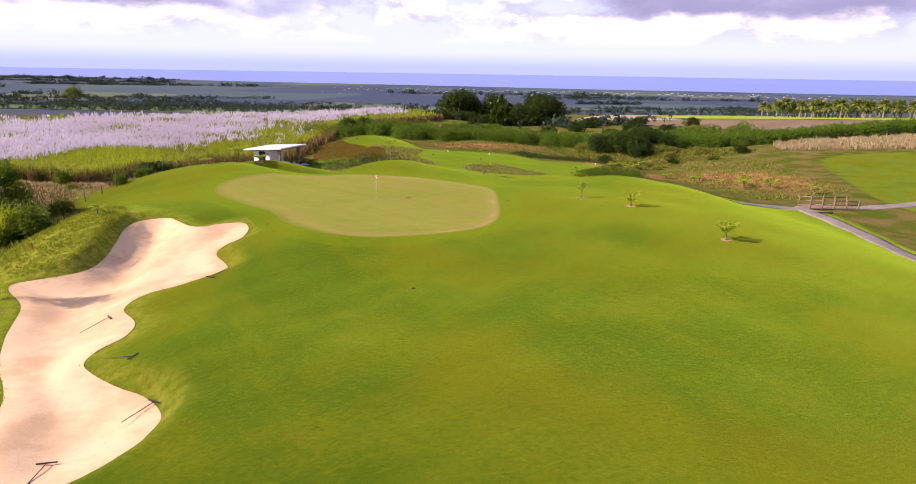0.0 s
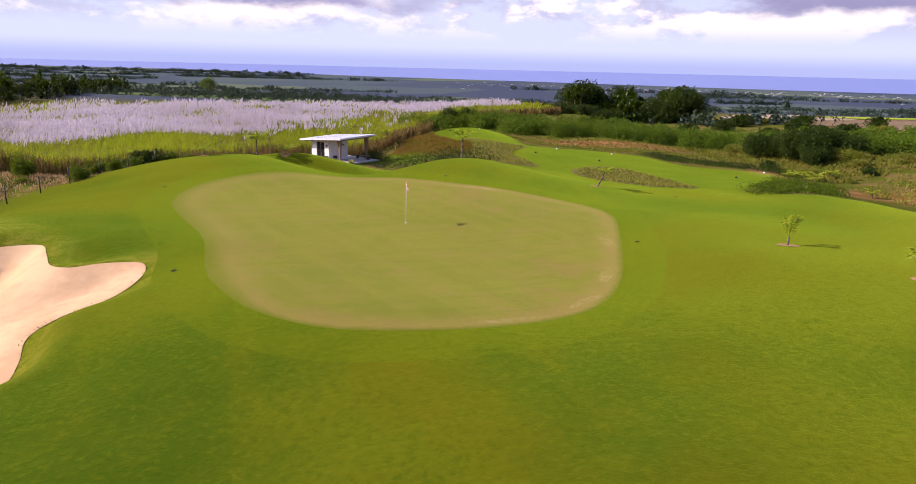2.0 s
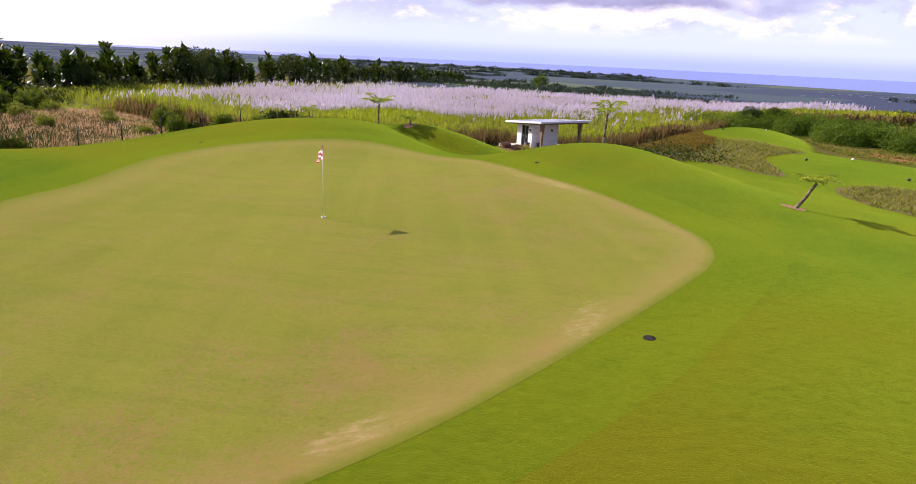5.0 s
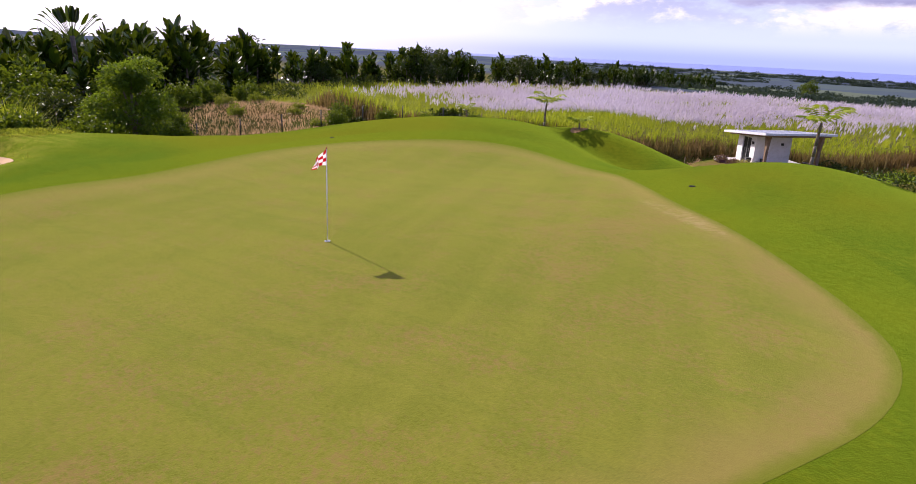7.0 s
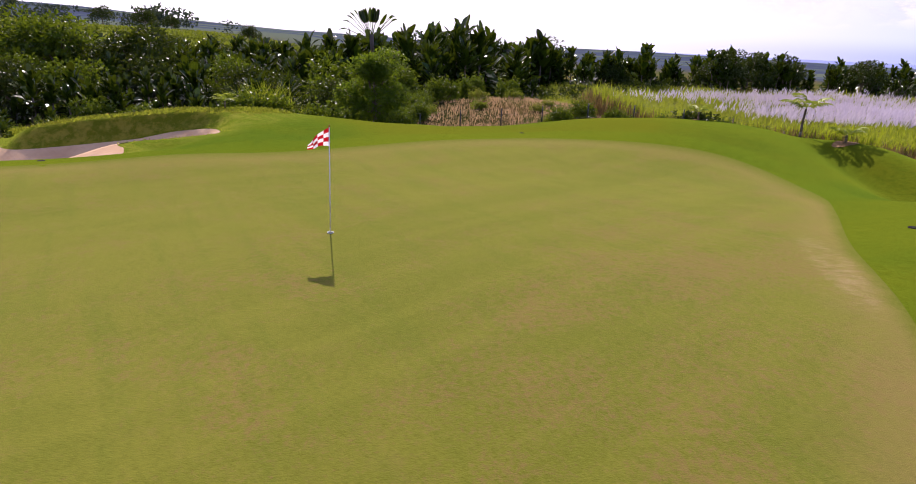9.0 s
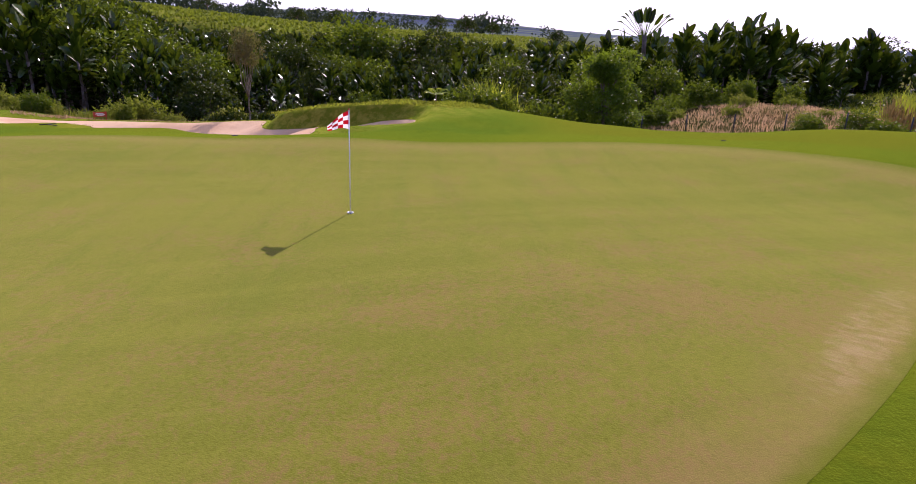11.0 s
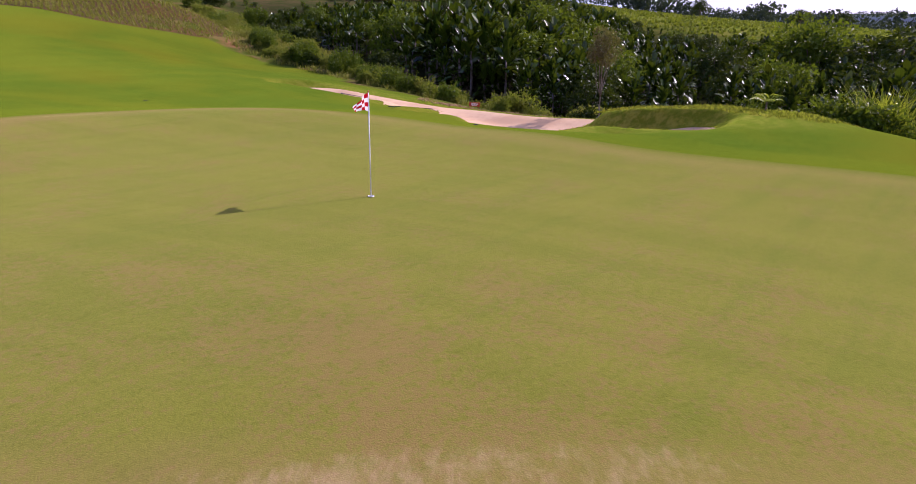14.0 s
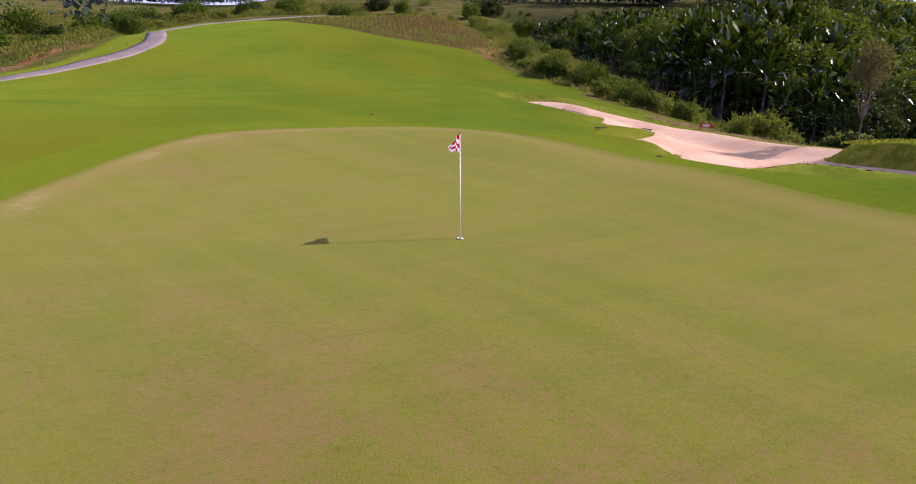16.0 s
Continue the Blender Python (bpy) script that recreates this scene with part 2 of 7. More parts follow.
COURSE = smooth_loop([(-26.5, 5), (-25.5, 12), (-22.5, 20), (-18, 27), (-10, 29.5), (-2, 28), (3, 31), (1, 40), (0, 58), (-6, 72), (-8, 82), (-6, 89), (2, 89), (6.5, 78), (8, 66), (9, 58.5), (15.8, 56),
                      (22.5, 53.5), (25.2, 47.2), (28, 43.5), (33, 41.2), (35.6, 39.6), (35, 35.5), (32.1, 31.3), (28, 25), (23.4, 18.6), (25.2, 15.8), (30, 14), (36, 10), (46, 7), (46, 0), (42, -12), (37, -24), (32, -36), (27, -45),
                      (25, -55), (28, -70), (31, -86)], 2)
COURSE_SOUTH = smooth_loop([(28, -40), (26.8, -48), (27, -57), (29.5, -72), (31, -86), (20, -89), (12, -83), (6, -77.5), (1, -74.5), (-5, -76.5), (-11, -77.5), (-12.5, -72), (-15, -62), (-18, -50), (-15.5, -42), (-18.5, -30), (-21, -22),
                            (-25, -17), (-26.5, -8), (-24, 2), (0, 5), (30, 0), (36, -24)], 2)
LOWER_TEE = smooth_loop([(7.5, 47), (9, 57.5), (15.8, 55.6), (22.3, 53), (25, 47), (28, 43.2), (33, 40.8), (35.2, 39.2), (34.6, 35.6), (32, 31.6), (28, 25.6), (23.4, 19), (21.6, 21),
                         (22, 30.4), (20.2, 35), (17.9, 38.4), (15.4, 39), (12.4, 36.4), (9, 38)], 2)
UPPER_TEE = smooth_loop([(0, 70), (-5, 75), (-7, 82), (-5, 88), (2, 88), (6, 78), (7, 70), (7, 62), (4, 68)], 2)
FAR_FAIRWAY = smooth_loop([(60, -14), (57, 6), (66, 28), (78, 48), (104, 46), (150, 36), (150, -50), (85, -45)], 3)


def dug(x, y):
    """The land with the bunker dug out of it."""
    x, y = np.asarray(x, float), np.asarray(y, float)
    z = lie(x, y)
    near = (x > -24) & (x < -5) & (y > -42) & (y < -4)
    sd = np.full(x.shape, -9.0)
    if near.any():
        sd[near] = inside_by(SAND, x[near], y[near])
    lip = np.interp(y, [-39, -33, -28, -24, -20, -17, -14, -10, -7.5, -6], [-1.42, -1.45, -1.46, -1.37, -1.3, -1.2, -1.05, -0.6, -0.3, -0.25])
    lip = lip - 0.55 * np.clip((-x - 13) / 4, 0, 1) * np.clip((-y - 4) / 5, 0, 1)
    w = np.clip(1 + sd / 1.2, 0, 1)
    bowl = np.clip(sd / 2.5, 0, 1)
    face = np.clip(sd / 1.3, 0, 1) * np.clip((-x - 14.5) / 1.5, 0, 1) * np.clip((y + 18) / 3, 0, 1)     # steep western face under the bank
    return z + (lip - z) * w * w * (3 - 2 * w) - 0.42 * bowl * bowl * (3 - 2 * bowl) - 0.42 * face, sd


# ---- materials ----
def basic(name, rough=0.8, spec=0.3):
    m = bpy.data.materials.new(name)
    m.use_nodes = True
    p = m.node_tree.nodes["Principled BSDF"]
    p.inputs["Roughness"].default_value, p.inputs["Specular IOR Level"].default_value = rough, spec
    return m, Nodes(m.node_tree), p


def surface(name, a, b, c=None, s1=0.5, s2=12.0, rough=0.8, spec=0.3, bump=0.0, bscale=40.0, metal=0.0, stretch=(1, 1, 1), depth=0.02):
    """Two or three colours mixed by noise at two scales, with fine relief, laid in world metres."""
    m, n, p = basic(name, rough, spec)
    pos = n.add("Mapping", {"Vector": n.add("NewGeometry").outputs["Position"], "Scale": stretch}).outputs[0]
    col = n.mix(n.ramp(n.noise(pos, s1, 4), 0.35, 0.65), a, b)
    col = n.mix(n.math("MULTIPLY", n.ramp(n.noise(pos, s2, 3), 0.42, 0.7), 0.75), col, c or tuple(v * 0.6 for v in a))
    n.t.links.new(col, p.inputs["Base Color"])
    p.inputs["Metallic"].default_value = metal
    if bump:
        bn = n.add("Bump", {"Height": n.noise(pos, bscale, 3), "Strength": bump, "Distance": depth})
        n.t.links.new(bn.outputs[0], p.inputs["Normal"])
    return m


def leaf(name, a, b, rough=0.45, spec=0.4, glow=0.3, patch=0.15, third=None, through_light=(0.35, 0.45, 0.02)):
    """Foliage: each leaf its own tone, light passes through."""
    m, n, p = basic(name, rough, spec)
    g = n.add("NewGeometry")
    r = n.math("FRACT", n.math("ADD", g.outputs["Random Per Island"], n.add("ObjectInfo").outputs["Random"]))
    col = n.mix(r, a, b)
    col = n.mix(n.math("MULTIPLY", n.ramp(n.noise(g.outputs["Position"], patch, 3), 0.4, 0.65), 0.6), col, third or tuple(0.5 * (u + v) * 1.25 for u, v in zip(a, b)))
    n.t.links.new(col, p.inputs["Base Color"])
    tr = n.add("BsdfTranslucent", {"Color": n.mix(0.35, col, through_light)})
    mx = n.add("MixShader", {0: glow, 1: p.outputs[0], 2: tr.outputs[0]})
    n.t.links.new(mx.outputs[0], n.t.nodes["Material Output"].inputs[0])
    return m


def grass_material(name, collar=False):
    """Mown turf, rough, soil, wood floor and far fields tinted with haze, told apart by attributes of the ground."""
    m, n, p = basic(name, 1.0, 0.0)
    pos = n.add("NewGeometry").outputs["Position"]
    att = lambda k: n.add("Attribute", attribute_name=k).outputs["Fac"]
    wide, mid, fine = n.noise(pos, 0.045, 4, 0.6), n.noise(pos, 0.30, 5, 0.6), n.noise(pos, 5.0, 5, 0.7)
    grain = n.noise(pos, 38.0, 3, 0.7)
    blot = n.noise(pos, 0.11, 3, 0.5, 0.3)
    mown = n.mix(n.ramp(n.math("ADD", n.math("MULTIPLY", wide, 0.5), n.math("MULTIPLY", blot, 0.5)), 0.43, 0.56), (0.02475, 0.05019, 0.00288), (0.06696, 0.07655, 0.0036))
    streak = n.noise(n.along(pos, 112, 1.0, 0.16), 0.35, 4, 0.6)
    mown = n.mix(n.math("MULTIPLY", n.ramp(streak, 0.50, 0.66), 0.40), mown, (0.08151, 0.0798, 0.00336))
    mown = n.mix(n.math("MULTIPLY", n.ramp(n.noise(pos, 0.55, 5, 0.6), 0.45, 0.72), 0.34), mown, (0.08151, 0.07462, 0.00384))
    mown = n.mix(n.math("MULTIPLY", n.ramp(n.noise(pos, 1.7, 6, 0.7), 0.50, 0.30), 0.40), mown, (0.02184, 0.04633, 0.00192))
    mown = n.mix(n.math("MULTIPLY", n.ramp(fine, 0.50, 0.66), 0.42), mown, (0.09319, 0.09778, 0.00528))
    mown = n.mix(n.math("MULTIPLY", n.ramp(fine, 0.49, 0.34), 0.50), mown, (0.02038, 0.04118, 0.00144))
    mown = n.mix(n.math("MULTIPLY", n.ramp(n.noise(pos, 0.06, 4, 0.55), 0.47, 0.64), 0.0 if collar else 0.70), mown, (0.08151, 0.06306, 0.00288))
    if collar:
        mown = n.mix(0.30, mown, (0.084, 0.100, 0.003))
    # tees mixed darker: closer mowing, and their shading put into the colour
    mown = n.mix(n.math("MULTIPLY", att("tee"), 0.75), mown, n.mix(n.ramp(mid, 0.4, 0.62), (0.022, 0.050, 0.002), (0.038, 0.064, 0.003)))
    tufty = n.mix(n.ramp(n.noise(pos, 1.8, 5, 0.7), 0.40, 0.62), (0.100, 0.118, 0.010), (0.220, 0.195, 0.030))
    mown = n.mix(att("rough"), mown, tufty)
    wild = n.mix(n.ramp(mid, 0.42, 0.60), (0.070, 0.090, 0.012), (0.150, 0.108, 0.038))
    wild = n.mix(n.math("MULTIPLY", n.ramp(fine, 0.45, 0.65), 0.6), wild, (0.050, 0.070, 0.008))
    soil = n.mix(n.ramp(mid, 0.4, 0.6), (0.20, 0.085, 0.038), (0.27, 0.135, 0.06))
    edge = n.math("MULTIPLY", n.math("SUBTRACT", mid, 0.5), 1.2)
    col = mown if collar else n.mix(n.ramp(n.math("ADD", att("mown"), edge), 0.35, 0.65), wild, mown)
    col = n.mix(n.ramp(n.math("ADD", att("soil"), n.math("MULTIPLY", n.math("SUBTRACT", fine, 0.5), 1.6)), 0.35, 0.75), col, soil)
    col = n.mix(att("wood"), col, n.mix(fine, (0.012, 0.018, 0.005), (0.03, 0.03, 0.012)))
    col = n.mix(att("meadow"), col, n.mix(n.ramp(mid, 0.4, 0.6), (0.11, 0.15, 0.016), (0.17, 0.19, 0.024)))
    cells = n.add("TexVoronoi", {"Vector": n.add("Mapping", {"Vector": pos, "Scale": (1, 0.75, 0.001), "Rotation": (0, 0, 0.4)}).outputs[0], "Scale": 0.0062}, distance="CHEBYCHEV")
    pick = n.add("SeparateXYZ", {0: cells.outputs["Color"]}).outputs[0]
    # blue-grey field tones: haze of the distance put into the base colour
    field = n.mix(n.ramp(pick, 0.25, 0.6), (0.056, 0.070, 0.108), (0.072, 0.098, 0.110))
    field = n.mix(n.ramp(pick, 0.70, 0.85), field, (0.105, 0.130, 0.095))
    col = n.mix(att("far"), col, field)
    n.t.links.new(col, p.inputs["Base Color"])
    n.t.links.new(n.math("MULTIPLY", n.ramp(att("mown"), 0.3, 0.7), 0.40) if not collar else n.math("ADD", 0.40, 0.0), p.inputs["Sheen Weight"])
    p.inputs["Sheen Roughness"].default_value = 0.5
    p.inputs["Sheen Tint"].default_value = (0.42, 0.64, 0.05, 1)
    h = n.math("ADD", n.math("MULTIPLY", grain, 0.5), fine)
    n.t.links.new(n.add("Bump", {"Height": h, "Strength": 0.75, "Distance": 0.03}).outputs[0], p.inputs["Normal"])
    return m


def green_material(name, base, pale, worn):
    """Closely mown turf: soft mottling and mowing streaks, tan wear towards the rim, bare scars where it is trodden."""
    m, n, p = basic(name, 1.0, 0.0)
    pos = n.add("NewGeometry").outputs["Position"]
    here = n.add("SeparateXYZ", {0: pos})
    px, py = here.outputs[0], here.outputs[1]
    d = n.add("Attribute", attribute_name="edge").outputs["Fac"]
    wide, mid, fine, grain = n.noise(pos, 0.12, 4, 0.6), n.noise(pos, 0.7, 4, 0.6), n.noise(pos, 5.0, 5, 0.7), n.noise(pos, 60.0, 2, 0.7)
    lines = n.noise(n.along(pos, 127, 1.0, 0.03), 0.9, 3, 0.55)
    col = n.mix(n.ramp(n.math("ADD", n.math("MULTIPLY", wide, 0.62), n.math("MULTIPLY", mid, 0.38)), 0.40, 0.60), base, pale)
    col = n.mix(n.math("MULTIPLY", n.ramp(lines, 0.44, 0.60), 0.45), col, tuple(v * 1.12 for v in pale))
    across = n.noise(n.along(pos, 20, 1.0, 0.10), 1.5, 4, 0.6)
    col = n.mix(n.math("MULTIPLY", n.ramp(across, 0.48, 0.66), 0.40), col, (base[0] * 0.72, base[1] * 0.92, base[2] * 0.8))
    col = n.mix(n.math("MULTIPLY", n.ramp(fine, 0.50, 0.72), 0.24), col, tuple(v * 0.72 for v in base))
    col = n.mix(n.math("MULTIPLY", n.ramp(n.noise(pos, 1.6, 5, 0.7), 0.53, 0.72), 0.22), col, worn)
    fibre = n.noise(n.along(pos, 80, 1.0, 0.35), 42.0, 3, 0.7)
    col = n.mix(n.math("MULTIPLY", n.ramp(fibre, 0.42, 0.66), 0.36), col, tuple(v * 1.35 for v in pale))
    col = n.mix(n.math("MULTIPLY", n.ramp(fibre, 0.50, 0.30), 0.32), col, tuple(v * 0.62 for v in base))
    specks = n.noise(pos, 9.0, 10, 0.86)

    def spot(cx, cy, half, wid, degrees):
        """1 inside a turned ellipse, falling to 0 past its edge."""
        c, s = math.cos(radians(degrees)), math.sin(radians(degrees))
        u = n.math("MULTIPLY_ADD", px, c / half, n.math("MULTIPLY_ADD", py, s / half, -(cx * c + cy * s) / half))
        v = n.math("MULTIPLY_ADD", px, -s / wid, n.math("MULTIPLY_ADD", py, c / wid, (cx * s - cy * c) / wid))
        return n.ramp(n.math("ADD", n.math("MULTIPLY", u, u), n.math("MULTIPLY", v, v)), 1.6, 0.15)

    trodden = n.math("MAXIMUM", spot(4.0, 6.0, 7.5, 3.6, -28), spot(7.6, -8.0, 5.0, 2.4, 72))
    rusty = n.math("ADD", specks, n.math("MULTIPLY", trodden, 0.06))
    rusty = n.math("ADD", rusty, n.math("MULTIPLY", n.math("SUBTRACT", n.noise(pos, 0.5, 4, 0.6), 0.5), 0.5))
    col = n.mix(n.math("MULTIPLY", n.ramp(rusty, 0.50, 0.66), 0.66), col, tuple(0.88 * v for v in (worn[0], worn[1] * 0.85, worn[2])))
    col = n.mix(n.math("MULTIPLY", n.ramp(specks, 0.49, 0.36), 0.36), col, tuple(v * 0.60 for v in base))
    # a tan band inside the rim, wider on the western side, whose outer edge runs out into the collar
    sway = n.math("MULTIPLY", n.math("SUBTRACT", mid, 0.5), 1.6)
    west = n.ramp(px, -2.0, -6.0)
    band = n.ramp(n.math("ADD", n.math("DIVIDE", d, n.math("MULTIPLY_ADD", west, 0.7, 1.0)), sway), 1.5, 0.1)
    col = n.mix(n.math("MULTIPLY", band, 0.55), col, worn)
    soft = n.math("DIVIDE", n.math("ADD", d, n.math("MULTIPLY", n.math("SUBTRACT", n.noise(pos, 1.5, 5, 0.7), 0.5), 0.4)), n.math("MULTIPLY_ADD", west, 0.9, 0.35))
    col = n.mix(n.math("MULTIPLY", n.ramp(soft, 1.0, 0.0), 0.92), col, (0.082, 0.098, 0.005))
    # bare scars: a long raked one on the north rim, broken ones down the east rim
    bare = spot(3.1, 8.85, 3.0, 0.50, -23)
    for cx, cy, half, wid, deg in ((9.6, -3.2, 1.7, 0.42, 97), (8.8, -8.3, 1.5, 0.36, 76), (7.6, -11.5, 1.3, 0.32, 48), (5.2, -13.3, 1.8, 0.20, 16)):
        bare = n.math("MAXIMUM", spot(cx, cy, half, wid, deg), bare)
    crust = n.math("ADD", n.math("MULTIPLY", n.noise(n.along(pos, 62, 1.0, 0.35), 9.0, 6, 0.75), 0.55), n.math("MULTIPLY", n.noise(pos, 1.6, 6, 0.75), 0.45))
    bare = n.ramp(n.math("ADD", n.math("MULTIPLY", bare, 0.30), crust), 0.72, 0.98)
    col = n.mix(n.math("MULTIPLY", bare, 0.48), col, (0.38, 0.255, 0.155))
    p.inputs["Sheen Weight"].default_value, p.inputs["Sheen Roughness"].default_value = 0.32, 0.5
    p.inputs["Sheen Tint"].default_value = (0.58, 0.64, 0.16, 1)
    n.t.links.new(col, p.inputs["Base Color"])
    n.t.links.new(n.add("Bump", {"Height": n.math("ADD", grain, n.math("MULTIPLY", fine, 0.7)), "Strength": 0.5, "Distance": 0.015}).outputs[0], p.inputs["Normal"])
    return m


def sand_material():
    m, n, p = basic("bunker_sand", 1.0, 0.02)
    pos = n.add("NewGeometry").outputs["Position"]
    col = n.mix(n.ramp(n.noise(pos, 0.35, 4, 0.6), 0.4, 0.62), (0.60, 0.410, 0.250), (0.50, 0.325, 0.192))
    col = n.mix(n.math("MULTIPLY", n.ramp(n.noise(pos, 3.0, 5, 0.7), 0.5, 0.7), 0.35), col, (0.46, 0.29, 0.18))
    n.t.links.new(col, p.inputs["Base Color"])
    rake = n.add("TexWave", {"Vector": n.add("Mapping", {"Vector": pos, "Rotation": (0, 0, 0.9)}).outputs[0], "Scale": 2.2, "Distortion": 6.0, "Detail": 3.0, "Detail Scale": 0.6}).outputs["Fac"]
    hgt = n.math("ADD", n.math("MULTIPLY", rake, 0.35), n.noise(pos, 6.0, 5, 0.7))
    n.t.links.new(n.add("Bump", {"Height": hgt, "Strength": 0.22, "Distance": 0.04}).outputs[0], p.inputs["Normal"])
    return m


def water_material():
    m, n, p = basic("sea_water", 0.6, 0.15)
    pos = n.add("NewGeometry").outputs["Position"]
    n.t.links.new(n.mix(n.noise(pos, 0.002, 3), (0.165, 0.215, 0.47), (0.19, 0.24, 0.50)), p.inputs["Base Color"])
    return m


M_TURF = grass_material("turf")
M_GREEN = green_material("putting_turf", (0.099, 0.109, 0.011), (0.128, 0.128, 0.016), (0.200, 0.130, 0.048))
M_FRINGE = grass_material("fringe_turf", True)
M_SAND = sand_material()
M_SEA = water_material()
M_PATH = surface("worn_asphalt", (0.19, 0.155, 0.125), (0.25, 0.205, 0.165), (0.11, 0.09, 0.075), 0.5, 9, 0.85, 0.3, 0.5, 60)
M_BEDSOIL = surface("mulched_soil", (0.16, 0.125, 0.035), (0.125, 0.115, 0.025), (0.07, 0.085, 0.012), 0.6, 3.5, 0.95, 0.1, 0.6, 8, depth=0.1)
M_REDSOIL = surface("red_earth", (0.102, 0.050, 0.014), (0.084, 0.053, 0.014), (0.054, 0.056, 0.009), 0.25, 2.2, 0.95, 0.1, 0.6, 5, depth=0.1)


# ---- mesh helpers ----
def mesh_of(name, verts, faces, mats, smooth=False, attrs=None, index=None):
    me = bpy.data.meshes.new(name)
    v, f = np.asarray(verts, np.float32), np.asarray(faces, np.int32)
    if f.ndim == 2:
        me.vertices.add(len(v))
        me.vertices.foreach_set("co", v.ravel())
        me.loops.add(f.size)
        me.loops.foreach_set("vertex_index", f.ravel())
        me.polygons.add(len(f))
        me.polygons.foreach_set("loop_start", np.arange(len(f), dtype=np.int32) * f.shape[1])
        me.polygons.foreach_set("loop_total", np.full(len(f), f.shape[1], np.int32))
    for mt in mats if isinstance(mats, (list, tuple)) else [mats]:
        me.materials.append(mt)
    if index is not None:
        me.polygons.foreach_set("material_index", np.asarray(index, np.int32))
    me.update(calc_edges=True)
    me.polygons.foreach_set("use_smooth", np.full(len(me.polygons), smooth))
    for k, a in (attrs or {}).items():
        me.attributes.new(k, "FLOAT", "POINT").data.foreach_set("value", np.asarray(a, np.float32))
    return me


def part(name, bm, material, parent, label=""):
    me = bpy.data.meshes.new(name)
    bm.to_mesh(me)
    bm.free()
    me.materials.append(material)
    ob = new(name, me)
    ob.parent = parent
    return tagged(ob, label)


def box(bm, lo, hi, m=None):
    """A box between two corners."""
    lo, hi = Vector(lo), Vector(hi)
    vs = [bm.verts.new(((lo.x, hi.x)[i & 1], (lo.y, hi.y)[i >> 1 & 1], (lo.z, hi.z)[i >> 2])) for i in range(8)]
    for f in ((0, 2, 3, 1), (4, 5, 7, 6), (0, 1, 5, 4), (2, 6, 7, 3), (0, 4, 6, 2), (1, 3, 7, 5)):
        bm.faces.new([vs[i] for i in f])
    if m:
        bmesh.ops.transform(bm, matrix=m, verts=vs)
    return bm


def rod(bm, a, b, r0, r1=None, n=8):
    """A tapered round bar from a to b."""
    a, b = Vector(a), Vector(b)
    r1 = r0 if r1 is None else r1
    q = (b - a).to_track_quat("Z", "Y")
    rings = []
    for c, r in ((a, r0), (b, r1)):
        rings.append([bm.verts.new(c + q @ Vector((r * math.cos(2 * math.pi * i / n), r * math.sin(2 * math.pi * i / n), 0))) for i in range(n)])
    for i in range(n):
        bm.faces.new((rings[0][i], rings[0][(i + 1) % n], rings[1][(i + 1) % n], rings[1][i])).smooth = True
    bm.faces.new(rings[0][::-1])
    bm.faces.new(rings[1])
    return bm


# ---- ground ----
def spread(a, b, step, far_lo, far_hi, grow=1.13):
    """Grid lines: even between a and b, wider and wider outside."""
    mid = list(np.arange(a, b + 1e-6, step))
    s, v = step, b
    while v < far_hi:
        s = min(s * grow, 160)
        v += s
        mid.append(v)
    s, v = step, a
    while v > far_lo:
        s = min(s * grow, 160)
        v -= s
        mid.insert(0, v)
    return np.array(mid)


def refine(lines, a, b, step):
    return np.unique(np.concatenate([lines[(lines < a) | (lines > b)], np.arange(a, b + 1e-6, step)]))


